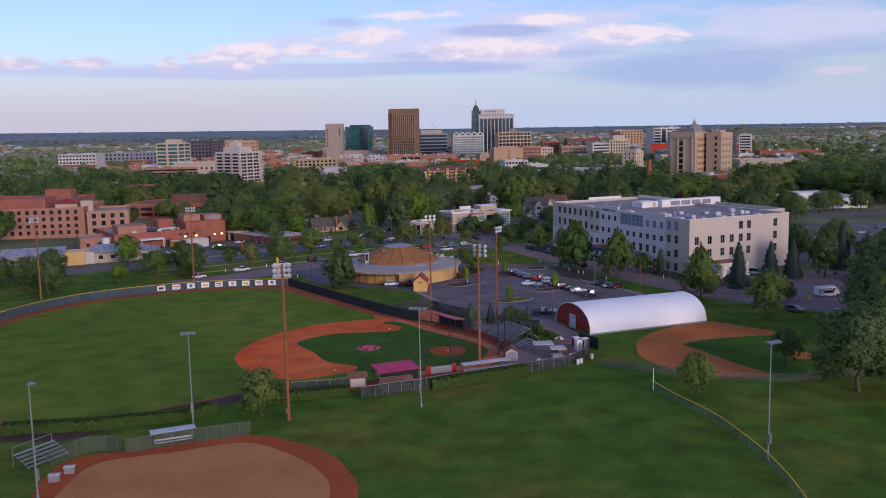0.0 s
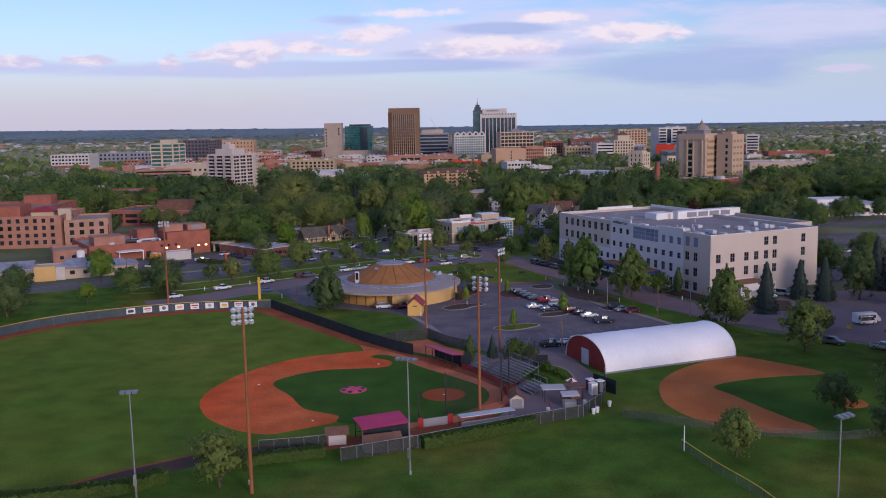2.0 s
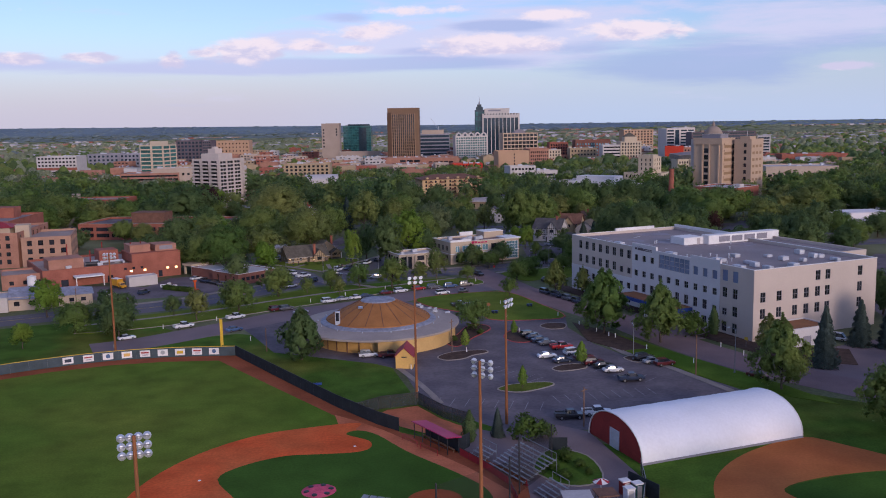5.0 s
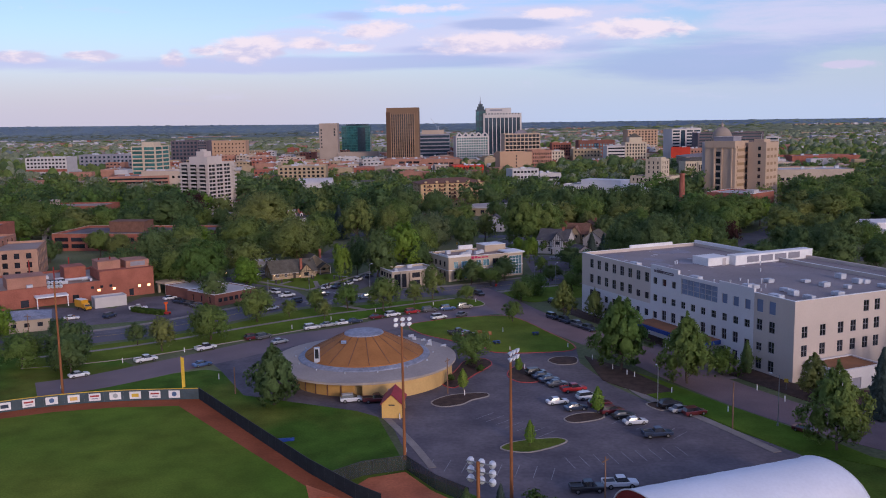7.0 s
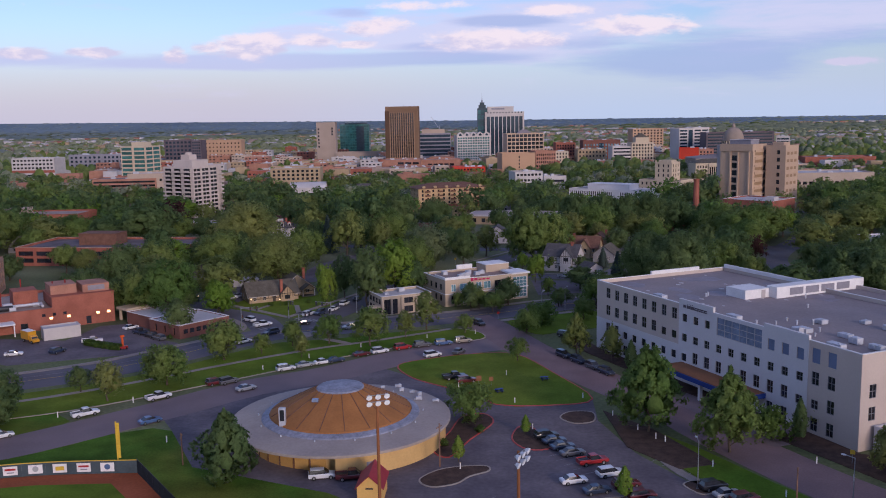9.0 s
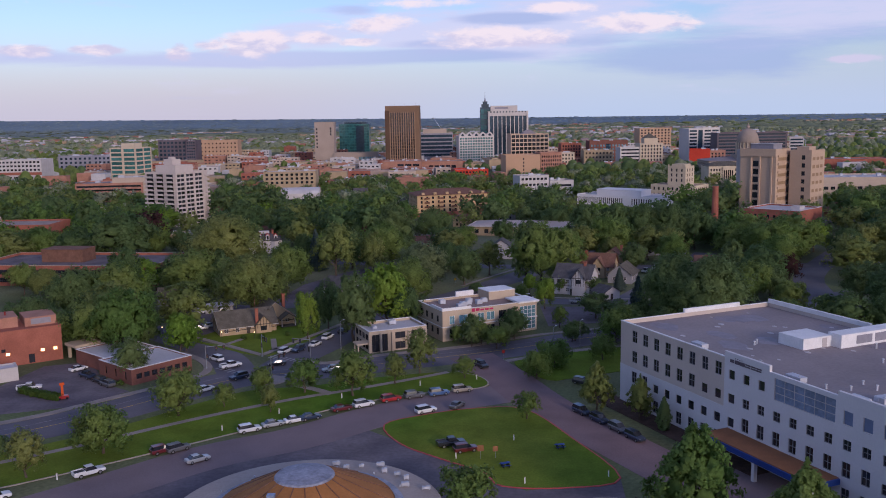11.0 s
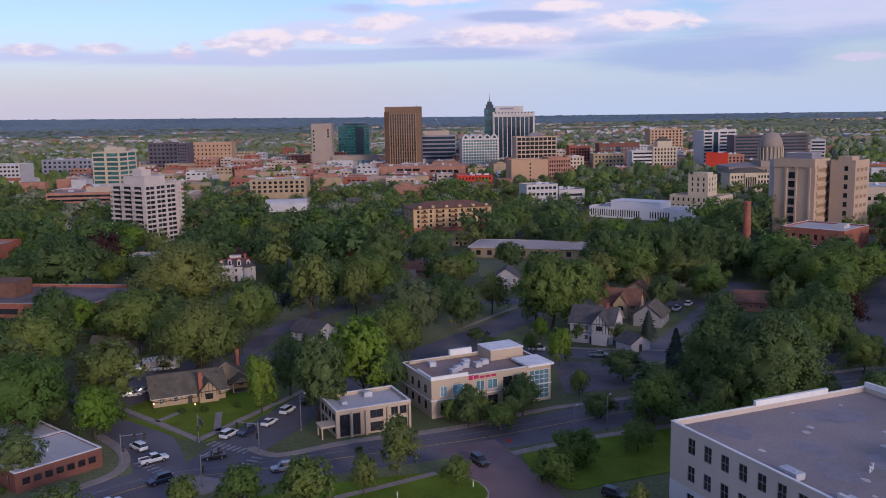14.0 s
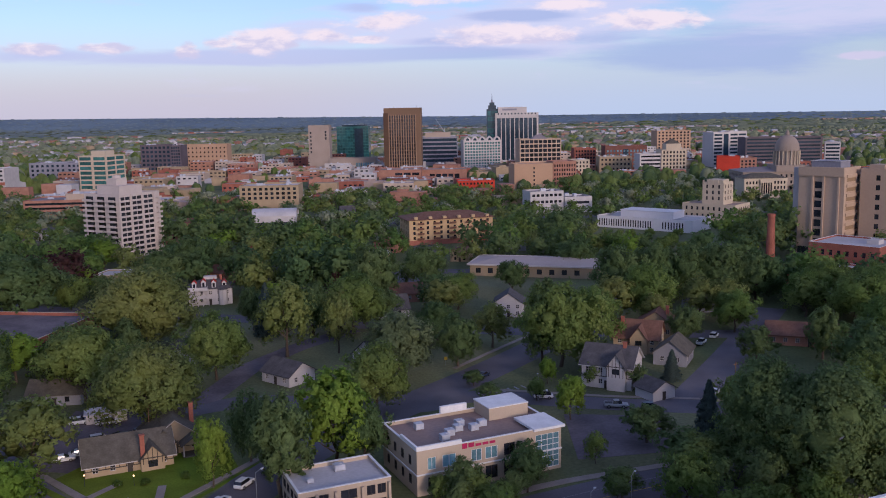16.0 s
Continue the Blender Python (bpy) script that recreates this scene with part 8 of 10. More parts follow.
# backstop posts with netting
_ob = thing("backstop", "tall black backstop posts with a thin net", "backstop")
_bp = [(1.3, 202.2, 5.0), (6.2, 202.6, 8.2), (16.6, 211.0, 8.6), (18.5, 218.0, 8.6), (24.4, 227.4, 7.6)]
for _x, _y, _h in _bp:
    part("post", Geo().rod((_x, _y, 0), (_x, _y, _h), 0.13, n=8), "dark_metal", _ob)
for _p, _q in zip(_bp[1:], _bp[2:]):
    part("net", Geo().strip([_p[:2], _q[:2]], 0.03, 0.1, min(_p[2], _q[2]) - 0.3), "netting", _ob)


def stall(x, y, a, w, d, h, roof, wall, label):
    ob = thing("food_stall", label, "stall", pose(x, y, 0, 0, 0, a))
    part("roof", Geo().box(-0.3, w + 0.3, -0.3, d + 0.3, h, h + 0.16), roof, ob)
    for p, q in ((0.05, 0.05), (w - 0.15, 0.05), (w - 0.15, d - 0.15), (0.05, d - 0.15)):
        part("post", Geo().box(p, p + 0.1, q, q + 0.1, 0, h), "dark_metal", ob)
    if wall:
        part("counter", Geo().box(0.1, w - 0.1, 0.3, d - 0.3, 0, 1.1), wall, ob)


stall(24.5, 209.6, 3, 3.7, 2.8, 2.5, "white_roof", None, "open picnic shelter with a grey roof")
stall(27.7, 205.8, 2, 2.6, 2.5, 2.4, "white_roof", "siding_white", "food stall with a pale roof and white counter")
stall(29.6, 211.0, 10, 2.5, 2.5, 2.3, "shingle_brown", "brick_tan", "small stall with a brown roof")
_ob = thing("parasol", "red and white striped parasol", "parasol", pose(30.7, 217.2, 0))
part("pole", Geo().rod((0, 0, 0), (0, 0, 2.4), 0.04, n=6), "white_paint", _ob)
for _k in range(8):
    _a0, _a1 = _k * math.tau / 8, (_k + 1) * math.tau / 8
    part("canopy_panel", Geo().add([(0, 0, 2.6), (1.3 * math.cos(_a0), 1.3 * math.sin(_a0), 2.05), (1.3 * math.cos(_a1), 1.3 * math.sin(_a1), 2.05)], [(0, 1, 2)]), "red_metal" if _k % 2 else "white_paint", _ob)
for _x, _y, _m, _l in ((35.6, 215.4, "window_teal", "teal portable toilet with a white roof"), (34.0, 213.6, "tent_fabric", "white portable cabin with a red-edged roof"), (33.9, 216.4, "barn_red", "red vending cabin with a white roof")):
    _ob = thing("portable_cabin", _l, "cabin", pose(_x, _y, 0, 0, 0, 20))
    part("body", Geo().box(0, 1.3, 0, 1.3, 0, 2.1), _m, _ob)
    part("roof", Geo().box(-0.06, 1.36, -0.06, 1.36, 2.1, 2.3), "white_paint", _ob)
    part("door", Geo().box(0.25, 1.05, -0.04, 0, 0.1, 1.95), "siding_white", _ob)
for _x, _y in ((32.6, 202.6), (33.4, 203.4), (31.8, 207.6), (24.6, 203.6), (36.2, 206.8)):
    _ob = thing("bin", "white plastic bin on the paved yard", "bin", pose(_x, _y, 0))
    part("body", Geo().lathe((0, 0, 0), [(0.30, 0), (0.38, 1.0), (0.38, 1.05), (0.0, 1.12)], 10), "white_paint", _ob)
_ob = thing("screen_wall", "black screen wall beside the stalls", "screen", pose(35.2, 219.4, 0, 0, 0, -58))
part("panel", Geo().box(0, 6.5, 0, 0.12, 0, 2.8), "fence_mesh_dark", _ob)
_ob = thing("screen_wall", "black screen panel at the edge of the car park", "screen", pose(24.8, 235.6, 0, 0, 0, -2))
part("panel", Geo().box(0, 3.2, 0, 0.12, 0, 2.4), "fence_mesh_dark", _ob)
for _x, _y in ((17.4, 207.4), (19.8, 221.0), (25.2, 206.6)):
    _ob = thing("traffic_cone", "orange and white cone on the yard", "cone", pose(_x, _y, 0.05))
    part("cone", Geo().lathe((0, 0, 0), [(0.3, 0), (0.3, 0.05), (0.2, 0.05), (0.04, 0.95), (0, 0.95)], 10), "red_metal", _ob)


def arched_tent():
    """White barrel tent with red end walls."""
    ax = Vector((30.8, 12.0)).normalized()
    a = math.degrees(math.atan2(ax.y, ax.x))
    L_, W, H = 32.8, 17.2, 6.1
    ob = thing("barrel_tent", "white fabric barrel tent with red end walls", "tent", pose(39.3, 228.4, 0, 0, 0, a))
    n, m_ = 24, 33
    def sec(k, r=1.0):
        t = math.pi * k / n
        return (W / 2 - math.cos(t) * W / 2 * r, math.sin(t) ** 0.82 * H * r)
    vs, fs = [], []
    for j in range(m_ + 1):
        x = L_ * j / m_
        sag = 1.0 - 0.012 * (math.sin(math.pi * j / m_ * 8) ** 2)
        vs += [(x, y, z * sag) for y, z in (sec(k) for k in range(n + 1))]
    fs = [(j * (n + 1) + k, (j + 1) * (n + 1) + k, (j + 1) * (n + 1) + k + 1, j * (n + 1) + k + 1) for j in range(m_) for k in range(n)]
    part("cover", Geo().add(vs, fs), "tent_fabric", ob, smooth=True)
    for x in (0.12, L_ - 0.12):
        part("end_wall", Geo().add([(x, y, z) for y, z in (sec(k, 0.985) for k in range(n + 1))], [tuple(range(n, -1, -1)) if x < 1 else tuple(range(n + 1))]), "barn_red", ob)
    for x in (0.0, L_):
        g = Geo()
        for k in range(n):
            (y0, z0), (y1, z1) = sec(k), sec(k + 1)
            g.rod((x, y0, z0), (x, y1, z1), 0.12, n=5, caps=False)
        part("edge_tube", g, "white_paint", ob)
    part("door", Geo().box(0.0, 0.1, W / 2 - 1.4, W / 2 + 1.6, 0, 3.4), "hvac", ob)
    part("base_rail", Geo().box(0, L_, -0.15, 0.15, 0, 0.35).box(0, L_, W - 0.15, W + 0.15, 0, 0.35), "grey_clad", ob)
    M = ob.matrix_basis
    KEEP_OUT.append([tuple((M @ Vector((p, q, 0)))[:2]) for p, q in ((-1, -1), (L_ + 1, -1), (L_ + 1, W + 1), (-1, W + 1))])


arched_tent()

# ---- trees ----
def leaf_tris(P, Nn, size, rnd, soft=0.85):
    """Small leaf scraps at the points; returns corners and the soft outward normals of each corner."""
    n = len(P)
    a = rnd.normal(size=(n, 3)) * 0.5 + Nn
    a /= np.linalg.norm(a, axis=1)[:, None]
    b = np.cross(a, rnd.normal(size=(n, 3)))
    b /= np.linalg.norm(b, axis=1)[:, None]
    c = np.cross(a, b)
    s = (size * rnd.uniform(0.6, 1.35, n))[:, None]
    q = np.stack([P + b * s * 0.62, P - b * s * 0.31 + c * s * 0.54, P - b * s * 0.31 - c * s * 0.54], axis=1)
    nn = Nn * soft + a * (1 - soft)
    nn /= np.linalg.norm(nn, axis=1)[:, None]
    return np.concatenate([q.reshape(-1, 3), np.repeat(nn, 3, axis=0)], axis=1)


def ball():
    """A small faceted ball: unit triangles."""
    o = np.array([(1, 0, 0), (0, 1, 0), (-1, 0, 0), (0, -1, 0), (0, 0, 1), (0, 0, -1)], float)
    f = [(0, 1, 4), (1, 2, 4), (2, 3, 4), (3, 0, 4), (1, 0, 5), (2, 1, 5), (3, 2, 5), (0, 3, 5)]
    out = []
    for a, b, c in f:
        a, b, c = o[a], o[b], o[c]
        ab, bc, ca = (a + b) / 2, (b + c) / 2, (c + a) / 2
        for t in ((a, ab, ca), (ab, b, bc), (ca, bc, c), (ab, bc, ca)):
            out.append([v / np.linalg.norm(v) for v in t])
    return np.array(out).reshape(-1, 3)


BALL = ball()
GEM = np.array([(1, 0, 0), (0, 1, 0), (0, 0, 1), (0, 1, 0), (-1, 0, 0), (0, 0, 1), (-1, 0, 0), (0, -1, 0), (0, 0, 1), (0, -1, 0), (1, 0, 0), (0, 0, 1)], float)


def boughs(kind, R, Hc, hh, n, rnd, few=0):
    """A crown as a few leaning boughs, each hung with many uneven clumps; returns scraps, normals and the inner masses."""
    nb = few or {"round": 7, "broad": 9, "tall": 10, "ovate": 12}[kind] + (5 if n > 9000 else 0)
    squash = np.array([1, 1, {"round": 0.9, "broad": 0.88, "tall": 1.05, "ovate": 1.1}[kind] * min(1.35, max(0.7, hh / R))])
    B, Rb = [], []
    a = rnd.uniform(0, math.tau)
    for i in range(nb):
        t = (i + rnd.uniform(0.2, 0.8)) / nb
        a += 2.4 + rnd.uniform(-0.5, 0.5)
        z = -0.62 + 1.22 * t
        rr = R * math.sqrt(max(0.0, 1 - (0.25 + z) ** 2)) * rnd.uniform(0.45, 0.66) if t < 0.88 else R * 0.12
        B.append((rr * math.cos(a), rr * math.sin(a), z * hh))
        Rb.append(R * rnd.uniform(0.36, 0.52) * (1.0 if t < 0.8 else 0.9))
    B.append((0, 0, 0.05 * hh))
    Rb.append(R * 0.62)
    B, Rb = np.array(B), np.array(Rb)
    C, Cr, Cd = [], [], []
    per = 8 if few else 30 if n > 9000 else 22
    for i in range(len(B)):
        d = rnd.normal(size=(per, 3))
        d[:, 2] += 0.25
        d /= np.linalg.norm(d, axis=1)[:, None]
        for v in d:
            c = B[i] + v * Rb[i] * rnd.uniform(0.78, 1.08) * squash
            q = np.linalg.norm((c - B) / (Rb[:, None] * squash), axis=1)
            q[i] = 9
            if q.min() < 0.62:
                continue
            C.append(c)
            Cr.append(R * rnd.uniform(0.09, 0.20) * (1.45 if few else 1.0))
            Cd.append(v)
    C, Cr, Cd = np.array(C), np.array(Cr), np.array(Cd)
    i = rnd.choice(len(C), n, p=Cr ** 2 / (Cr ** 2).sum())
    d = rnd.normal(size=(n, 3)) + Cd[i] * 0.7
    d[:, 2] += 0.1
    d /= np.linalg.norm(d, axis=1)[:, None]
    P = C[i] + d * (Cr[i] * rnd.uniform(0.3, 1.45, n))[:, None]
    hull = np.array([R, R, hh])
    out = P / hull
    out /= np.linalg.norm(out, axis=1)[:, None] + 1e-6
    N_ = d * 0.30 + Cd[i] * 0.28 + out * 0.55
    core = []
    for c, r, lump in [(c, r * 0.50, BALL) for c, r in zip(B, Rb)] + [(c, r * 0.55, GEM) for c, r in zip(C, Cr)]:
        q = np.sin(lump[:, :1] * 5.1 + c[0] * 9) * np.sin(lump[:, 1:2] * 4.3 + c[1] * 7) * np.cos(lump[:, 2:] * 4.7 + c[2] * 5)
        p = c + lump * r * (0.9 + 0.3 * q) * squash
        o = p / hull
        o /= np.linalg.norm(o, axis=1)[:, None] + 1e-6
        m = lump * 0.5 + o * 0.5
        core.append(np.concatenate([p + np.array([0, 0, Hc]), m / (np.linalg.norm(m, axis=1)[:, None] + 1e-6)], axis=1))
    core = np.concatenate(core)
    P = P + np.array([0, 0, Hc])
    if kind == "ovate":
        for q in (P, core):
            q[:, :2] *= np.interp((q[:, 2] - Hc) / hh, [-1.0, -0.45, 0.2, 0.75, 1.1], [0.85, 1.15, 0.92, 0.55, 0.25])[:, None]
    return P, N_, core


def crown_cloud(kind, R, H0, H1, n, size, seed, lobes=0):
    """Leaf scraps of a crown between two heights, of radius R."""
    rnd = np.random.RandomState(seed)
    Hc, hh = (H0 + H1) / 2, (H1 - H0) / 2
    core = None
    if kind == "cone":
        t = rnd.uniform(0, 1, n) ** 0.75
        z = H0 + (H1 - H0) * (1 - t)
        a = rnd.uniform(0, math.tau, n)
        tiers = 0.86 + 0.14 * np.cos((z - H0) / (H1 - H0) * 44 + 1.6 * np.sin(2 * a + seed) + np.sin(5 * a))
        r = R * (0.05 + 0.95 * t ** 0.8) * tiers * (0.86 + 0.14 * np.sin(4 * a + 7 * t + seed) * np.cos(3 * a - 5 * t)) * rnd.uniform(0.62, 1.08, n)
        P = np.stack([r * np.cos(a), r * np.sin(a), z - 0.08 * r], 1)
        N_ = np.stack([np.cos(a), np.sin(a), np.full(n, 0.45)], 1)
    elif kind == "column":
        t = rnd.uniform(0, 1, n)
        z = H0 + (H1 - H0) * t
        prof = np.clip(np.sin(math.pi * (0.10 + 0.88 * t) ** 0.75), 0.05, 1)
        a = rnd.uniform(0, math.tau, n)
        bump = 0.82 + 0.18 * np.sin(t * 19 + seed + 2 * np.sin(2 * a)) * np.cos(3 * a + seed)
        r = R * prof * bump * rnd.uniform(0.62, 1.06, n)
        P = np.stack([r * np.cos(a), r * np.sin(a), z], 1)
        N_ = np.stack([np.cos(a), np.sin(a), 0.25 + 0.6 * (t - 0.4)], 1)
    else:
        P, N_, core = boughs(kind, R, Hc, hh, n, rnd, lobes)
    N_ = N_ / np.linalg.norm(N_, axis=1)[:, None]
    V = leaf_tris(P, N_, size, rnd, 0.86)
    return V if core is None else np.concatenate([core, V])


def leaf_mesh(name, V, material):
    n = len(V)
    me = bpy.data.meshes.new(name)
    me.vertices.add(n)
    me.vertices.foreach_set("co", V[:, :3].astype(np.float32).ravel())
    me.loops.add(n)
    me.loops.foreach_set("vertex_index", np.arange(n, dtype=np.int32))
    me.polygons.add(n // 3)
    me.polygons.foreach_set("loop_start", np.arange(0, n, 3, dtype=np.int32))
    me.polygons.foreach_set("loop_total", np.full(n // 3, 3, dtype=np.int32))
    me.materials.append(MATS[material])
    me.update(calc_edges=True)
    me.polygons.foreach_set("use_smooth", np.ones(n // 3, dtype=bool))
    me.normals_split_custom_set_from_vertices(V[:, 3:].astype(np.float32))
    return me


def trunk_geo(h, r, limbs, R, H0, seed, straight=False):
    rnd = random.Random(seed)
    g = Geo()
    top = h * (0.9 if straight else 0.62)
    pts = [(0, 0, -0.3)]
    for k in range(1, 5):
        t = k / 4
        pts.append((rnd.uniform(-1, 1) * r * (0 if straight else 1.2), rnd.uniform(-1, 1) * r * (0 if straight else 1.2), top * t))
    for k in range(4):
        g.rod(pts[k], pts[k + 1], r * (1.25 if k == 0 else 1 - k * 0.19), r * (1 - (k + 1) * 0.19), 7, caps=False)
    for k in range(limbs):
        a = k * math.tau / limbs + rnd.uniform(-0.4, 0.4)
        z = H0 * 0.9 + rnd.random() * (top - H0) * 0.7
        e = (math.cos(a) * R * 0.62, math.sin(a) * R * 0.62, z + R * rnd.uniform(0.35, 0.8))
        mid = (e[0] * 0.5, e[1] * 0.5, z + (e[2] - z) * 0.4)
        g.rod((0, 0, z), mid, r * 0.45, r * 0.3, 5, caps=False).rod(mid, e, r * 0.3, r * 0.08, 5, caps=False)
    return g


SPECIES = {
    # crown kind, radius, crown foot, height, scraps, scrap size, leaf, trunk radius, label
    "maple": ("round", 4.1, 1.4, 9.0, 2649, 0.39, "leaf_mid", 0.20, "round-crowned green maple tree"),
    "shade": ("broad", 5.6, 1.2, 9.5, 3477, 0.45, "leaf_mid", 0.26, "wide low-crowned green shade tree"),
    "elm": ("broad", 8.5, 2.6, 17.0, 9000, 0.54, "leaf_mid", 0.38, "broad green elm with a spreading crown"),
    "hackberry": ("broad", 11.5, 3.2, 20.0, 14000, 0.54, "leaf_olive", 0.46, "wide olive-green tree with a domed crown"),
    "cottonwood": ("tall", 11.0, 1.0, 24.5, 18000, 0.48, "leaf_dark", 0.50, "huge dark green tree with a billowing crown"),
    "walnut": ("broad", 9.5, 2.2, 17.5, 9500, 0.52, "leaf_grey", 0.38, "broad grey-green tree with a dense crown"),
    "oak": ("broad", 8.0, 1.8, 16.0, 6600, 0.58, "leaf_dark", 0.40, "broad dark green tree with a dense crown"),
    "poplar": ("tall", 6.4, 1.6, 20.0, 6400, 0.58, "leaf_dark", 0.40, "tall dark green tree with an uneven crown"),
    "ash": ("round", 4.8, 1.8, 11.0, 2980, 0.45, "leaf_dark", 0.24, "dark green round street tree"),
    "linden": ("tall", 4.2, 1.8, 11.0, 2980, 0.45, "leaf_light", 0.22, "bright yellow-green linden tree"),
    "locust": ("tall", 4.8, 2.4, 13.0, 2649, 0.45, "leaf_olive", 0.26, "open olive-green tree with thin foliage"),
    "pear": ("ovate", 3.0, 0.9, 10.5, 3200, 0.40, "leaf_olive", 0.18, "narrow olive-green ornamental tree"),
    "hornbeam": ("ovate", 5.4, 1.2, 15.0, 6800, 0.46, "leaf_mid", 0.24, "tall ragged green tree beside the drive"),
    "cypress": ("column", 1.7, 0.2, 7.0, 1700, 0.38, "leaf_dark", 0.14, "narrow dark green columnar tree"),
    "sapling": ("column", 1.3, 0.9, 4.8, 900, 0.30, "leaf_light", 0.07, "young bright green tree in a planted island"),
    "spruce": ("cone", 3.9, 0.4, 12.5, 6000, 0.48, "leaf_spruce", 0.22, "tall blue-green spruce tree"),
    "pine": ("ovate", 4.6, 0.6, 12.0, 5200, 0.50, "leaf_dark", 0.24, "shaggy dark olive-green pine tree"),
    "plum": ("round", 3.6, 1.2, 7.0, 1490, 0.35, "leaf_maroon", 0.18, "dark maroon-leaved plum tree"),
    "bush": ("round", 1.6, 0.0, 2.2, 579, 0.23, "leaf_hedge", 0.06, "rounded leafy green bush"),
}
TREES = {}


def tree(kind, x, y, h, turn=0.0, group="", r=None):
    """A tree with trunk and crown; later ones of the kind share its meshes."""
    ck, R, f, H, n, s, leaf, tr, lab = SPECIES[kind]
    var = int(abs(x * 7.3 + y * 3.1)) % 3
    key = (kind, var)
    if key not in TREES:
        cr = leaf_mesh("crown", crown_cloud(ck, R, f, H, n, s, 31 * var + len(kind) * 7), leaf)
        tg = trunk_geo(H, tr, 0 if ck in ("cone", "column") else 6, R, f, var, ck in ("cone", "column")).mesh("trunk", "bark")
        TREES[key] = (tg, cr)
    tg, cr = TREES[key]
    wide = r / R if r else (h / H) * (0.9 + 0.2 * ((x * 1.7 + y) % 1))
    ob = thing(kind + "_tree" if kind != "bush" else "bush", lab, "tree" if kind != "bush" else "bush",
               Matrix.Translation((x, y, 0)) @ Matrix.Rotation(turn + x + y, 4, "Z") @ Matrix.Diagonal((wide, wide, h / H, 1)), group)
    part("trunk", tg, None, ob)
    part("crown", cr, None, ob)
    PLANTED.append((x, y, R * wide))
    return ob


PLANTED = []
for _x, _y, _h, _k in (
    (-27.9, 298.7, 12.6, "pine"), (11.4, 240.6, 5.8, "cypress"), (16.5, 243.1, 5.4, "spruce"), (14.1, 328.7, 8.4, "shade"), (11.7, 306.9, 4.9, "sapling"), (24.8, 320.5, 4.0, "sapling"), (23.3, 272.5, 4.9, "sapling"),
    (38.2, 290.0, 5.6, "sapling"), (48.5, 321.0, 17.5, "hornbeam"), (61.0, 309.8, 15.0, "hornbeam"), (70.6, 316.2, 6.4, "bush"), (81.5, 319.5, 8.2, "pear"), (76.4, 317.2, 7.6, "cypress"),
    (84.0, 298.0, 9.6, "pear"), (26.9, 373.6, 6.6, "maple"), (-11.8, 390.9, 11.0, "maple"), (-23.6, 394.0, 8.6, "maple"), (-2.6, 399.6, 8.2, "locust"), (-33.2, 391.7, 7.4, "maple"),
    (-28.8, 380.2, 6.4, "locust"), (37.0, 413.0, 7.6, "shade"), (42.2, 378.0, 11.4, "pear"), (50.5, 372.4, 9.6, "pear"), (54.0, 366.0, 7.0, "cypress"),
    (-66.0, 345.0, 9.5, "locust"), (-48.5, 378.6, 10.5, "shade"), (-56.5, 356.6, 10.0, "shade"), (-85.5, 333.0, 12.0, "oak"), (14.0, 404.0, 6.0, "maple")):
    tree(_k, _x, _y, _h)
for _x, _y, _h, _k in (
    (-118.8, 297.1, 12.0, "oak"), (-113.1, 352.0, 12.0, "linden"), (-81.6, 325.0, 10.0, "oak"), (-102.6, 314.0, 7.0, "linden"), (-96.0, 331.0, 9.0, "shade"),
    (86.5, 243.5, 12.4, "maple"), (76.4, 268.5, 15.0, "hornbeam"), (92.1, 285.5, 13.8, "spruce"), (107.9, 303.0, 11.5, "spruce"), (114.0, 300.6, 12.5, "spruce"),
    (124.0, 300.6, 16.0, "poplar"), (112.0, 234.0, 19.0, "oak"), (74.0, 198.4, 8.6, "ash"), (51.1, 180.7, 8.0, "maple"), (80.4, 180.1, 16.0, "oak"),
    (-26.7, 171.9, 9.3, "maple"), (-60.5, 138.0, 9.0, "oak"), (98.0, 262.0, 6.0, "ash"), (134.0, 292.0, 15.0, "poplar"), (143.0, 280.0, 16.0, "oak"),
    (128.0, 258.0, 15.0, "poplar"), (140.0, 246.0, 17.0, "oak"), (122.0, 218.0, 14.0, "oak"), (96.0, 205.0, 15.0, "oak")):
    tree(_k, _x, _y, _h)
tree("oak", -77.0, 438.0, 12.0)
for _x, _y, _h, _k in (
    (19.0, 436.8, 7.0, "maple"), (28.6, 442.0, 8.0, "ash"), (12.5, 438.0, 5.5, "maple"), (2.9, 409.3, 11.5, "locust"), (56.5, 435.0, 10.5, "shade"), (31.7, 403.2, 7.4, "shade"), (44.6, 438.6, 5.6, "maple"),
    (-69.3, 407.4, 10.5, "ash"), (-63.0, 428.6, 12.4, "linden"),
    
    (50.0, 419.0, 7.0, "shade"), (64.0, 424.0, 9.0, "shade"), (-40.0, 384.0, 6.0, "maple"), (-75.0, 352.0, 6.5, "ash")):
    tree(_k, _x, _y, _h)
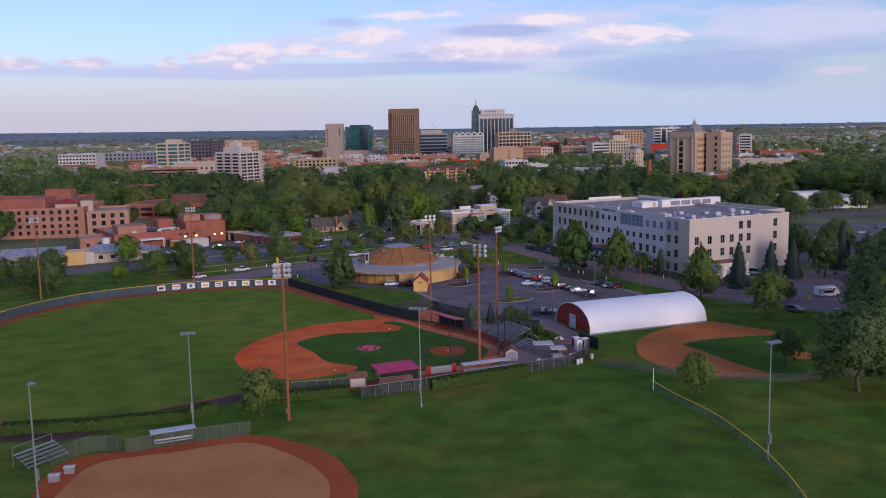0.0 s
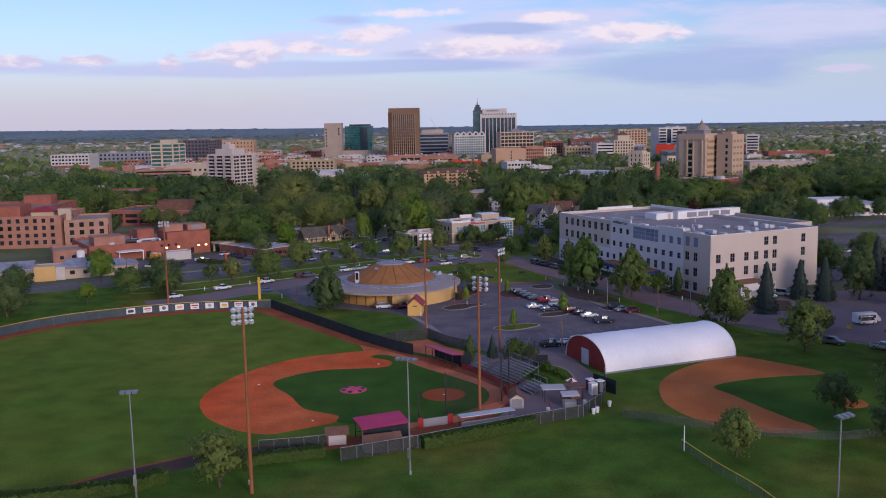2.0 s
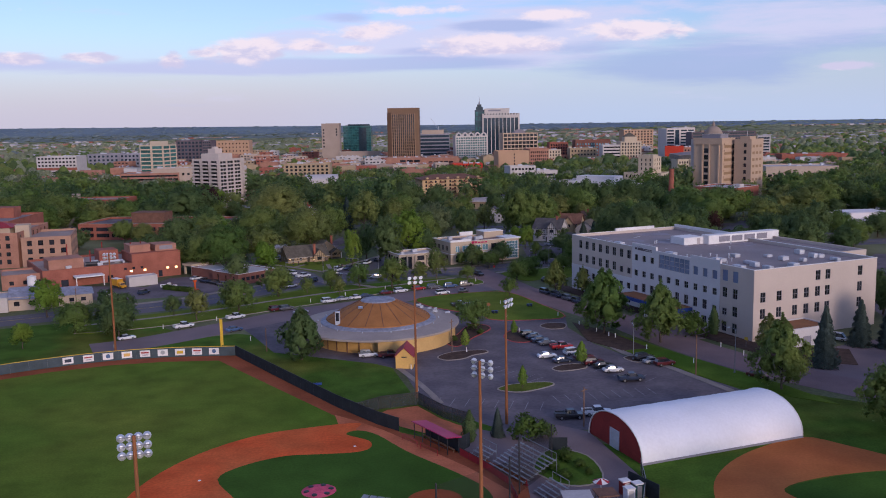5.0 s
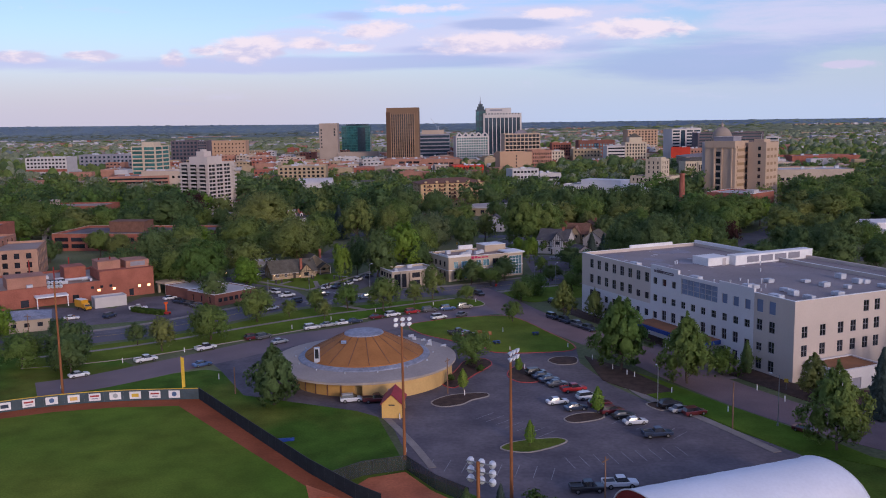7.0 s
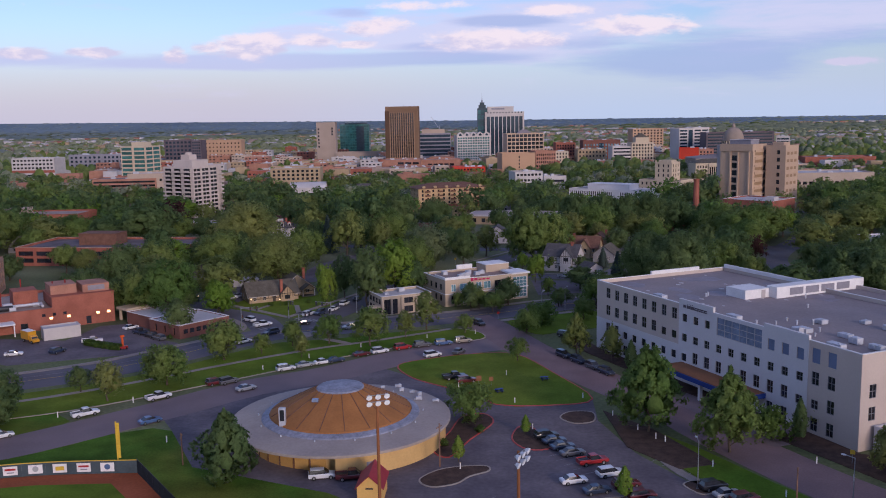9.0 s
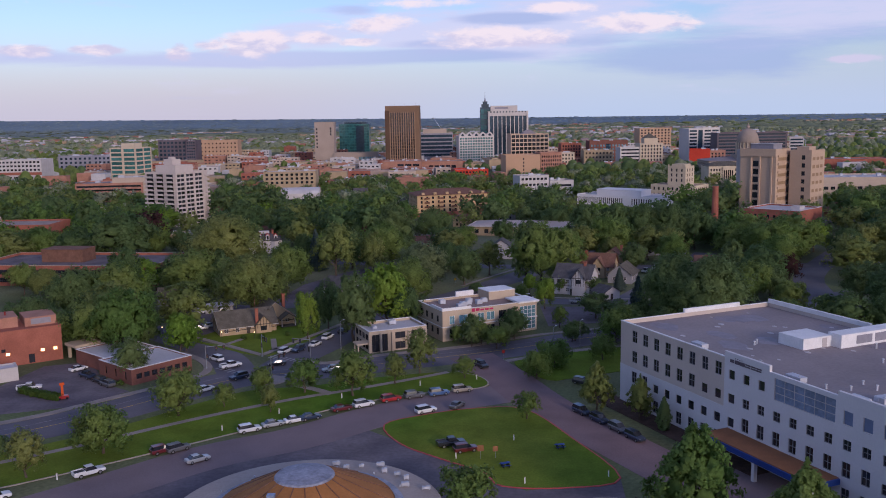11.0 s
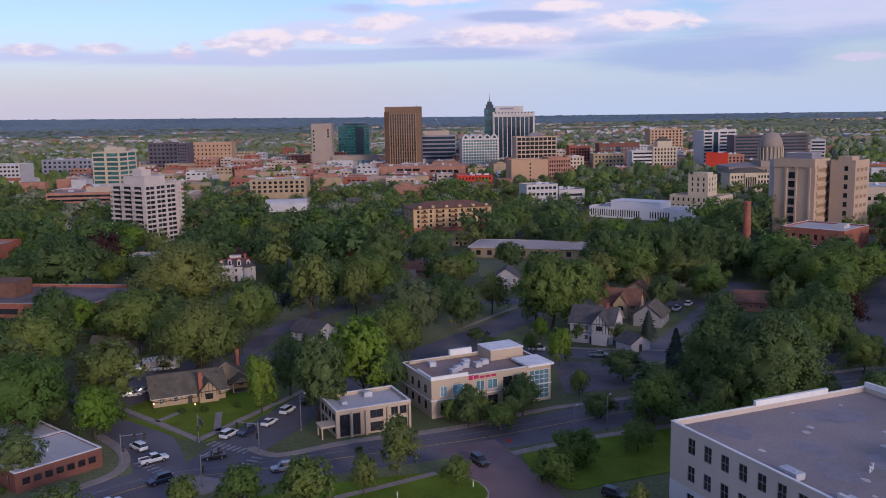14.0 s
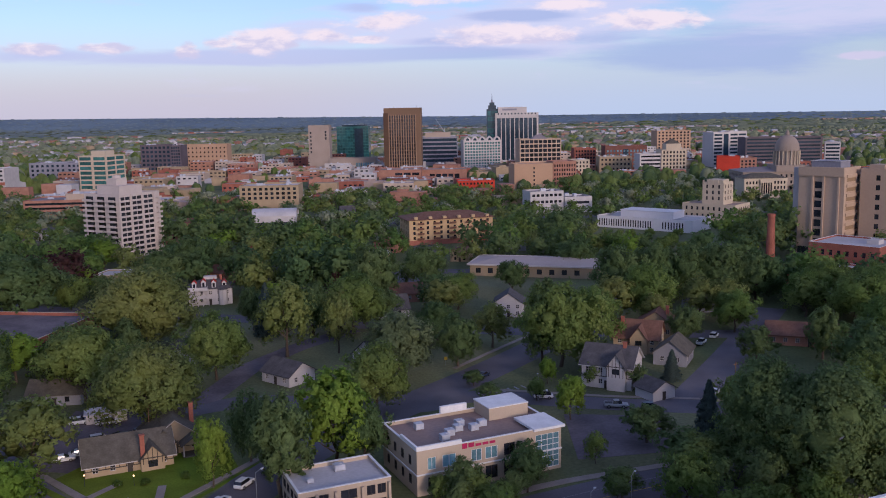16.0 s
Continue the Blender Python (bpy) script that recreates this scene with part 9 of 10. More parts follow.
for _x, _y, _h, _k in (
    (92.0, 437.0, 11.0, "oak"), (78.0, 431.0, 9.0, "shade"),
    (130.0, 338.0, 13.0, "oak"), (136.0, 316.0, 16.0, "spruce"), (146.0, 306.0, 15.0, "poplar"), (152.0, 292.0, 15.0, "oak"), (156.0, 320.0, 14.0, "elm"),
    (150.0, 262.0, 16.0, "oak"), (120.0, 242.0, 17.0, "oak"), (106.0, 226.0, 16.0, "oak"), (168.0, 300.0, 16.0, "oak"), (166.0, 336.0, 14.0, "oak"),
    (112.0, 206.0, 15.0, "oak"), (128.0, 226.0, 16.0, "poplar"), (-132.0, 330.0, 10.0, "oak"), (-141.0, 312.0, 10.0, "oak")):
    tree(_k, _x, _y, _h)
for _x, _y, _h, _k in (
    (-128.0, 305.0, 11.0, "oak"), 
    (-100.0, 436.0, 13.0, "oak"), 
    (-112.0, 446.0, 14.0, "oak")):
    tree(_k, _x, _y, _h)
for _x, _y, _h in ((16, 322, 1.6), (9, 315, 1.5), (-70, 402, 1.5), (-60, 401.5, 1.6), (-57, 404, 1.4), (-91, 396, 1.8), (-88, 394, 1.7), (-85, 392.5, 1.6), (-82, 391, 1.6), (71, 352, 1.6), (59, 371, 1.7),
                   (88, 300, 2.2), (93, 298, 2.0), (24.5, 227, 1.8), (27, 231, 2.2), (29, 228, 1.6), (26, 223.5, 1.6), (30, 225, 1.3), (21.5, 241.5, 4.6), (24.5, 242, 3.2), (-50, 446, 1.5), (-45, 447, 1.4), (-38, 450, 1.5), (22, 452, 1.6), (4, 419, 1.2), (-6, 421, 1.2)):
    tree("bush", _x, _y, _h, group="shrubs")


for _x, _y, _h, _k in (
    (-163.0, 716.0, 15.0, "linden"),
    (150.0, 352.0, 13.0, "elm")):
    tree(_k, _x, _y, _h)


# low trees in the gardens before the halls
for _x, _y, _h, _k in ((95, 748, 7.5, "shade"), (106, 738, 8.0, "maple"), (117, 730, 7.5, "shade"), (100, 766, 6.5, "maple"), (113, 755, 7.0, "ash"), (123, 742, 7.5, "shade"),
                       (130, 766, 6.5, "maple"), (119, 778, 5.5, "shade"), (136, 780, 5.0, "maple"), (108, 776, 5.5, "shade"),
                       (88, 722, 10, "elm"), (98, 712, 10, "maple"), (109, 706, 10, "elm"), (119, 701, 9.5, "maple"), (129, 714, 9, "oak"), (76, 728, 11, "elm"), (70, 712, 12, "oak"),
                       (62, 437, 9, "ash"), (71, 438, 10, "oak"), (81, 437, 9, "ash"), (92, 442, 11, "oak"), (70, 429, 7, "shade"), (25.8, 437.5, 6.5, "ash"), (16.3, 434.5, 6.5, "ash"),
                       (-128, 604, 14, "elm"), (-141, 616, 13, "locust"), (-118, 612, 13, "oak"), (-134, 632, 12, "linden")):
    tree(_k, _x, _y, _h)


# large trees of the streets and gardens: place, height, crown radius
tree("plum", -123.0, 505.0, 10.0, r=5.0)
for _x, _y, _h, _r, _k in (
    (-54.5, 475.9, 20.3, 12.0, "hackberry"), (-78.9, 499.8, 19.2, 11.0, "elm"), (-80.6, 545.5, 25.7, 16.5, "hackberry"), (-50.1, 516.8, 18.7, 9.1, "elm"), (-35.3, 539.2, 23.4, 8.6, "locust"),
    (-20.6, 542.8, 19.1, 5.2, "locust"), (-0.5, 516.6, 18.3, 9.8, "walnut"), (-4.0, 488.7, 16.8, 7.9, "elm"), (-9.2, 455.0, 21.0, 7.6, "linden"), (-17.1, 440.6, 20.9, 6.3, "poplar"),
    (-27.0, 458.4, 15.0, 4.5, "oak"), (-3.1, 455.8, 13.6, 5.6, "oak"), (-68.5, 451.4, 16.6, 8.6, "locust"), (-63.4, 434.1, 10.4, 4.3, "linden"), (-31.3, 445.5, 14.3, 3.5, "linden"),
    (-137.2, 585.8, 24.0, 14.7, "oak"), (-139.5, 624.4, 20.8, 12.9, "plum"), (-107.3, 645.0, 17.3, 10.7, "oak"), (-99.0, 656.9, 20.5, 10.1, "oak"), (-53.3, 573.0, 14.8, 4.5, "oak")):
    tree(_k, _x, _y, _h, r=_r)
for _x, _y, _h, _r, _k in (
    (-50.6, 633.2, 15.4, 8.5, "elm"), (-31.4, 631.8, 18.3, 9.9, "elm"), (-16.3, 609.5, 24.0, 9.2, "oak"), (-30.6, 610.4, 13.0, 4.3, "plum"), (-11.4, 578.8, 12.4, 7.1, "oak"),
    (-151.4, 693.8, 15.3, 9.5, "linden"), (-101.5, 524.2, 8.1, 5.3, "ash"), (-96.2, 679.3, 16.4, 9.7, "oak"), (0.1, 637.3, 18.5, 9.2, "oak"), (8.6, 557.2, 12.2, 6.6, "oak"),
    (75.5, 450.2, 22.8, 10.1, "cottonwood"), (83.6, 441.2, 24.0, 11.8, "cottonwood"), (43.6, 525.8, 24.0, 11.3, "elm"), (53.9, 539.3, 19.8, 8.5, "elm"), (38.9, 529.8, 25.0, 6.0, "poplar"),
    (15.1, 527.0, 15.3, 6.5, "oak"), (25.3, 547.2, 14.1, 6.4, "locust"), (69.1, 469.0, 13.1, 4.1, "spruce"), (55.7, 467.1, 8.8, 5.8, "ash"), (59.5, 447.8, 9.8, 6.5, "ash")):
    tree(_k, _x, _y, _h, r=_r)
for _x, _y, _h, _r, _k in (
    (66.4, 450.4, 9.0, 5.6, "ash"), (43.2, 455.8, 6.8, 2.6, "maple"), (41.2, 481.9, 10.8, 3.4, "linden"), (34.5, 496.0, 6.3, 2.4, "maple"), (38.5, 510.0, 7.2, 2.6, "linden"),
    (49.6, 507.9, 7.1, 3.1, "maple"), (28.8, 446.6, 8.4, 4.1, "ash"), (16.8, 438.3, 8.8, 3.6, "ash"), (23.1, 431.9, 6.7, 3.8, "maple"), (77.7, 566.0, 12.4, 4.9, "locust"),
    (80.1, 593.9, 9.9, 2.9, "linden"), (102.0, 562.2, 14.1, 7.0, "elm"), (83.3, 548.9, 11.7, 5.4, "oak"), (72.5, 603.8, 22.3, 9.2, "oak"), (86.0, 609.6, 22.7, 9.4, "oak"),
    (99.2, 612.1, 20.7, 9.5, "oak"), (111.5, 611.3, 21.3, 10.3, "oak"), (122.8, 607.2, 19.7, 9.6, "oak"), (144.4, 599.3, 16.0, 10.6, "elm"), (143.2, 562.5, 18.3, 11.3, "elm")):
    tree(_k, _x, _y, _h, r=_r)
for _x, _y, _h, _r, _k in (
    (134.0, 531.8, 7.0, 5.0, "elm"), (97.6, 527.3, 10.8, 5.4, "ash"), (123.9, 538.2, 9.2, 5.7, "ash"), (109.6, 485.1, 14.5, 6.4, "elm"), (45.7, 439.4, 6.3, 3.9, "ash"),
    (35.5, 634.8, 12.3, 6.1, "oak"), (14.5, 601.0, 14.0, 7.6, "elm"), (66.1, 675.7, 15.0, 9.3, "oak"),
    (79.5, 480.8, 10.7, 5.6, "elm"), (71.0, 512.1, 8.2, 3.1, "spruce"), (60.6, 504.3, 6.5, 3.5, "ash"), (19.2, 509.0, 4.4, 2.9, "ash"), (22.8, 496.4, 4.7, 2.9, "ash"),
    (-96.8, 474.1, 19.1, 10.8, "elm"), (-78.9, 429.5, 18.7, 8.9, "elm"), (152.2, 568.6, 18.9, 12.5, "elm")):
    tree(_k, _x, _y, _h, r=_r)
for _x, _y, _h, _r, _k in (
    (-150, 520, 12.0, 6.0, "elm"), (-166, 504, 10.0, 5.5, "oak"), (-138, 512, 11.0, 5.6, "hackberry"), (-181, 514, 10.0, 5.0, "linden"),
    (162, 586, 15.0, 8.0, "elm"), (177, 570, 14.0, 7.6, "oak"),
    (168, 452, 11.0, 6.0, "oak"), (180, 470, 12.0, 6.4, "elm"), (158, 474, 12.0, 6.0, "walnut"), (186, 500, 13.0, 6.6, "elm"), (166, 500, 12.0, 6.4, "oak"), (204, 500, 12.0, 6.4, "oak"), (214, 508, 11.0, 6.0, "elm"), (228, 506, 11.0, 6.0, "oak"),
    (117.6, 471.8, 10.2, 5.5, "elm"), (118.8, 492.4, 11.1, 6.5, "oak"), (133.8, 516.3, 12.0, 4.1, "plum"), (101.0, 428.5, 13.7, 5.0, "oak")):
    tree(_k, _x, _y, _h, r=_r)


def open_ground(x, y, r):
    if any(near_line((x, y), c, w + 1.5) for c, w in STREETS):
        return False
    if any(inside((x + dx, y + dy), k) for k in KEEP_OUT for dx, dy in ((0, 0), (r, 0), (-r, 0), (0, r), (0, -r))):
        return False
    return all((x - a) ** 2 + (y - b) ** 2 > (0.62 * (r + c)) ** 2 for a, b, c in PLANTED)


def town_trees():
    """Trees of the neighbourhood: the near ones as things, those beyond as woods."""
    rnd = random.Random(21)
    cells = []
    y = 436.0
    while y < 770:
        x = -370.0
        while x < 400:
            cells.append((x + rnd.uniform(-3.5, 3.5), y + rnd.uniform(-3.5, 3.5)))
            x += 14.0
        y += 13.0
    n = 0
    far = []
    for x, y in cells:
        if abs(x - 8) > 0.50 * (y - 20) + 8 or (y < 560 and -74 < x < 112):
            continue
        if not open_ground(x, y, 5.0) or rnd.random() < 0.05:
            continue
        k = rnd.choices(("elm", "oak", "ash", "maple", "locust", "linden", "poplar", "spruce", "plum"), (25, 18, 9, 9, 17, 7, 9, 2, 1))[0]
        h = {"elm": 15.5, "oak": 15, "ash": 12.5, "maple": 11, "locust": 14, "linden": 12, "poplar": 18, "spruce": 13, "plum": 9}[k] * rnd.uniform(0.85, 1.35)
        if n < 90 and y < 640:
            tree(k, x, y, h, r=h * rnd.uniform(0.46, 0.60) if k not in ("spruce", "poplar") else None)
            n += 1
        else:
            PLANTED.append((x, y, h * 0.5))
            far.append((x, y, h, k))
    return far


def woods(name, spots, material, label, n, size, lobes):
    """Many trees in one mesh: scaled and turned copies of a few crowns."""
    base = [crown_cloud("broad" if v % 2 else "tall", 1.0, 0.18, 1.9, n, size, 100 + v, lobes) for v in range(5)]
    rnd = np.random.RandomState(9)
    out = []
    for x, y, h in spots:
        b = base[rnd.randint(5)]
        a = rnd.uniform(0, math.tau)
        c, s = math.cos(a), math.sin(a)
        r = h * rnd.uniform(0.48, 0.66)
        V = np.empty_like(b)
        V[:, 0] = (b[:, 0] * c - b[:, 1] * s) * r + x
        V[:, 1] = (b[:, 0] * s + b[:, 1] * c) * r + y
        V[:, 2] = b[:, 2] * h / (1.9) + rise(y, x)
        V[:, 3] = b[:, 3] * c - b[:, 4] * s
        V[:, 4] = b[:, 3] * s + b[:, 4] * c
        V[:, 5] = b[:, 5]
        out.append(V)
    if out:
        ob = new(name, leaf_mesh(name, np.concatenate(out), material))
        tagged(ob, label, "trees", "", "stuff")


def canopy(name, spots, material, label, lumps=3, wide=0.62):
    """Far crowns, each a heap of a few smooth lumps, in one mesh."""
    rnd = random.Random(len(spots))
    ring = [(math.cos(k * math.tau / 6), math.sin(k * math.tau / 6)) for k in range(6)]
    vs, fs = [], []
    for x, y, h in spots:
        for q in range(lumps):
            a, f = rnd.uniform(0, math.tau), (0.0 if q == 0 else rnd.uniform(0.4, 0.75)) * h * wide
            cx, cy, r = x + f * math.cos(a), y + f * math.sin(a), h * wide * (0.8 if q == 0 else rnd.uniform(0.42, 0.62))
            top = h * (1.0 if q == 0 else rnd.uniform(0.6, 0.92))
            z, o = rise(cy, cx), len(vs)
            for rr, zz in ((1.02, -0.12), (0.94, 0.48), (0.58, 0.86)):
                vs += [(cx + c * r * rr * rnd.uniform(0.9, 1.1), cy + s * r * rr, z + top * zz) for c, s in ring]
            vs.append((cx, cy, z + top))
            for k in range(6):
                k2 = (k + 1) % 6
                fs += [(o + k, o + k2, o + 6 + k2, o + 6 + k), (o + 6 + k, o + 6 + k2, o + 12 + k2, o + 12 + k), (o + 12 + k, o + 12 + k2, o + 18)]
    me = bpy.data.meshes.new(name)
    me.from_pydata(vs, [], fs)
    me.polygons.foreach_set("use_smooth", np.ones(len(fs), dtype=bool))
    me.materials.append(MATS[material])
    me.update()
    tagged(new(name, me), label, "trees", "", "stuff")


def plant_woods():
    far = town_trees()
    rnd = random.Random(44)
    mid = {"leaf_mid": [], "leaf_dark": [], "leaf_olive": [], "leaf_light": []}
    for x, y, h, k in far:
        leaf = SPECIES[k][6]
        mid[leaf if leaf in mid else "leaf_dark"].append((x, y, h))
    for m_, sp in mid.items():
        edge = [p for p in sp if abs(p[0] - 10) > 0.53 * (p[1] - 150) or p[1] > 690]
        woods("neighbourhood_trees", edge, m_, "thick green tree crowns at the edge of the neighbourhood", 420, 0.15, 4)
        sp = [p for p in sp if p not in edge]
        woods("neighbourhood_trees", sp, m_, "thick green tree crowns between the houses", 760, 0.13, 5)
    # belts of trees through the town and out to the plain
    sets = {"leaf_mid": [], "leaf_dark": [], "leaf_far": [], "leaf_olive": []}
    y = 780.0
    while y < 1900:
        step = 12 + (y - 780) / 1500 * 20
        x = -0.60 * y
        while x < 0.60 * y:
            xx, yy = x + rnd.uniform(-0.45, 0.45) * step, y + rnd.uniform(-0.45, 0.45) * step
            x += step
            core = (-430 < xx < 440 and 1230 < yy < 1800) or (-430 < xx < 60 and yy > 1040)
            dens = noise.noise(Vector((xx / 160, yy / 160, 3.0)))
            if rnd.random() < (0.80 if core else 0.16) + 0.35 * max(0, -dens):
                continue
            if any(inside((xx, yy), k) for k in KEEP_OUT) or any(near_line((xx, yy), c, w) for c, w in STREETS[-4:]):
                continue
            if any(abs(xx - a) < r and abs(yy - b) < r for a, b, r in BLOCKS):
                continue
            sets[rnd.choices(("leaf_mid", "leaf_dark", "leaf_far", "leaf_olive"), (3, 3, 1.5, 2.0) if yy < 1500 else (2, 1, 6, 1.5))[0]].append((xx, yy, rnd.uniform(8, 14.0) * (0.8 if core else 1.0)))
        y += step
    for m_, sp in sets.items():
        near = [p for p in sp if p[1] < 1100]
        woods("town_trees", near, m_, "green tree crowns filling the town", 150, 0.24, 3)
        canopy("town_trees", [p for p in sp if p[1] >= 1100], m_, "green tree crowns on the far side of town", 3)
    sets = {"leaf_mid": [], "leaf_olive": [], "leaf_far": [], "leaf_distant": []}
    y = 1900.0
    while y < 5650:
        step = 27 + (y - 1900) / 3000 * 29
        x = -0.58 * y
        while x < 0.58 * y:
            xx, yy = x + rnd.uniform(-0.5, 0.5) * step, y + rnd.uniform(-0.5, 0.5) * step
            x += step
            dens = noise.noise(Vector((xx / 420, yy / 160, 7.0)))
            if rnd.random() < 0.10 + 0.8 * max(0, -dens):
                continue
            # the farthest woods carry bluish haze in their leaf colour
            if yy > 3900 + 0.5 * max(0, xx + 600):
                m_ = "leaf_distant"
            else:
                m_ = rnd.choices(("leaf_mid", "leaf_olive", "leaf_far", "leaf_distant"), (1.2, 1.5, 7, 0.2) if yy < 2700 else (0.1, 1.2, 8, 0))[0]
            if any(abs(yy - q) < 9 for q in FAR_ROWS):
                continue
            sets[m_].append((xx, yy, rnd.uniform(6, 11) * (1.0 if yy < 2600 else 0.75 if yy < 3300 else 0.6 if yy < 4600 else 0.4)))
        y += step
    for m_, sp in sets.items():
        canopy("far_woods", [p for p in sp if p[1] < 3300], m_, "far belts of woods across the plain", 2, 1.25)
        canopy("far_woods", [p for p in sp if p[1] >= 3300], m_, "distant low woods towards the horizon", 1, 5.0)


plant_woods()

# ---- vehicles ----
def loft(rows):
    """A body from side to side: rows of (x, half width, z low, z high)."""
    g = Geo()
    vs = []
    for x, hw, z0, z1 in rows:
        c = min(0.14, (z1 - z0) * 0.3)
        vs += [(x, -hw * 0.94, z0), (x, -hw, z0 + c), (x, -hw, z1 - c), (x, -hw * 0.9, z1), (x, hw * 0.9, z1), (x, hw, z1 - c), (x, hw, z0 + c), (x, hw * 0.94, z0)]
    n = len(rows)
    fs = [(8 * i + k, 8 * i + (k + 1) % 8, 8 * (i + 1) + (k + 1) % 8, 8 * (i + 1) + k) for i in range(n - 1) for k in range(8)]
    fs += [tuple(range(7, -1, -1)), tuple(8 * (n - 1) + k for k in range(8))]
    return g.add(vs, fs)


def cabin(rows):
    """Glasshouse: rows of (x, half width, z)."""
    g, vs = Geo(), []
    for x, hw, z, top in rows:
        vs += [(x, -hw, z), (x, -hw * 0.84 if top else -hw, z + top), (x, hw * 0.84 if top else hw, z + top), (x, hw, z)]
    n = len(rows)
    fs = [(4 * i + k, 4 * i + k + 1, 4 * (i + 1) + k + 1, 4 * (i + 1) + k) for i in range(n - 1) for k in range(3)]
    return g.add(vs, fs)


CARS = {}


def build_car(kind, color, label):
    ob = thing({"sedan": "car", "suv": "car", "pickup": "pickup_truck", "van": "van"}[kind], label, {"sedan": "car", "suv": "car", "pickup": "pickup", "van": "van"}[kind], group="parked vehicles")
    paint = "car_" + color
    if kind == "sedan":
        L_, hw, belt, top, r = 4.7, 0.9, 0.95, 1.45, 0.33
        body = [(-2.35, 0.78, 0.45, 0.82), (-2.2, 0.87, 0.3, 0.95), (-1.3, hw, 0.25, belt), (0.9, hw, 0.25, belt), (1.5, 0.88, 0.25, 0.86), (2.2, 0.84, 0.3, 0.76), (2.35, 0.72, 0.42, 0.66)]
        glassr = [(-1.75, 0.80, 0.93, 0.01), (-1.1, 0.82, 0.93, 0.46), (0.25, 0.82, 0.93, 0.48), (1.15, 0.80, 0.92, 0.01)]
        roof = (-1.05, 0.2, 0.67, 1.40, 1.45)
    elif kind in ("suv", "van"):
        L_, hw, belt, top, r = 4.8, 0.95, 1.08, 1.75, 0.37
        body = [(-2.4, 0.84, 0.5, 1.06), (-2.3, 0.92, 0.34, 1.1), (-1.4, hw, 0.3, belt), (1.0, hw, 0.3, belt), (1.5, 0.92, 0.3, 1.0), (2.25, 0.88, 0.36, 0.9), (2.4, 0.78, 0.48, 0.78)]
        glassr = [(-2.3, 0.86, 1.06, 0.02), (-2.0, 0.87, 1.06, 0.64), (0.35, 0.87, 1.06, 0.66), (1.2, 0.85, 1.05, 0.01)]
        roof = (-2.05, 0.35, 0.72, 1.68, 1.76)
    else:
        L_, hw, belt, top, r = 5.7, 0.98, 1.12, 1.85, 0.40
        body = [(-2.85, 0.92, 0.55, 1.1), (-2.7, 0.97, 0.45, 1.12), (-1.6, hw, 0.42, 1.12), (1.2, hw, 0.42, belt), (1.8, 0.95, 0.42, 1.08), (2.7, 0.92, 0.46, 1.0), (2.85, 0.82, 0.55, 0.92)]
        glassr = [(-0.75, 0.86, 1.1, 0.02), (-0.6, 0.88, 1.1, 0.70), (0.75, 0.88, 1.1, 0.72), (1.45, 0.86, 1.08, 0.01)]
        roof = (-0.62, 0.75, 0.72, 1.78, 1.86)
    if kind == "van":
        glassr = [(-2.35, 0.88, 1.06, 0.9), (-2.0, 0.89, 1.06, 0.94), (1.1, 0.89, 1.06, 0.94), (1.9, 0.85, 1.0, 0.01)]
        roof = (-2.3, 1.1, 0.76, 1.96, 2.06)
    part("body", loft(body), paint, ob, smooth=False)
    part("window_glass", cabin(glassr), "window_dark", ob)
    part("roof", loft([(roof[0], roof[2], roof[3], roof[4]), ((roof[0] + roof[1]) / 2, roof[2] * 1.03, roof[3], roof[4] + 0.03), (roof[1], roof[2], roof[3], roof[4])]), paint, ob)
    if kind == "pickup":
        part("bed", Geo().box(-2.7, -0.85, -0.82, 0.82, 1.125, 1.135), "dark_metal", ob)
        part("bed_side", Geo().strip([(-2.8, -0.92), (-0.8, -0.92)], 0.1, 1.1, 1.3), paint, ob)
        part("bed_side", Geo().strip([(-2.8, 0.92), (-0.8, 0.92)], 0.1, 1.1, 1.3), paint, ob)
        part("tailgate", Geo().box(-2.86, -2.76, -0.9, 0.9, 0.75, 1.3), paint, ob)
    key = round(r, 2)
    if key not in CARS:
        CARS[key] = (Geo().rod((0, -0.11, 0), (0, 0.11, 0), r, n=12).mesh("wheel", "tyre_rubber"), Geo().rod((0, -0.125, 0), (0, 0.125, 0), r * 0.6, n=10).mesh("rim", "wheel_rim"))
    for sx in (L_ * 0.30, -L_ * 0.30):
        for sy in (hw - 0.08, -hw + 0.08):
            w = part("wheel", CARS[key][0], None, ob, m=Matrix.Translation((sx, sy, r)))
            part("rim", CARS[key][1], None, w)
    fx, zf = L_ / 2 - 0.1, {"sedan": 0.62, "suv": 0.78, "van": 0.8, "pickup": 0.85}[kind]
    for sy in (0.62, -0.62):
        part("headlight", Geo().box(fx - 0.08, fx + 0.03, sy - 0.17, sy + 0.17, zf - 0.06, zf + 0.08), "headlight_lens", ob)
        part("taillight", Geo().box(-fx - 0.09, -fx + 0.04, sy - 0.15, sy + 0.15, zf + 0.02, zf + 0.2), "taillight_lens", ob)
    part("bumper", Geo().box(fx + 0.0, fx + 0.12, -0.7, 0.7, 0.3, 0.5), "dark_metal", ob)
    return ob


WORDS = {"white": "white", "silver": "silver-grey", "black": "black", "navy": "dark blue", "red": "bright red", "maroon": "dark red", "blue": "light blue", "grey": "dark grey", "beige": "beige"}


def car(kind, color, x, y, a, z=0.04):
    """A vehicle parked at a heading in degrees."""
    key = (kind, color)
    m = pose(x, y, z, 0, 0, a)
    if key not in CARS:
        CARS[key] = build_car(kind, color, f"{WORDS[color]} {dict(sedan='saloon car', suv='sport utility car', pickup='pickup truck', van='van')[kind]} parked on asphalt")
        CARS[key].matrix_basis = m
        return CARS[key]
    return copy_thing(CARS[key], m)


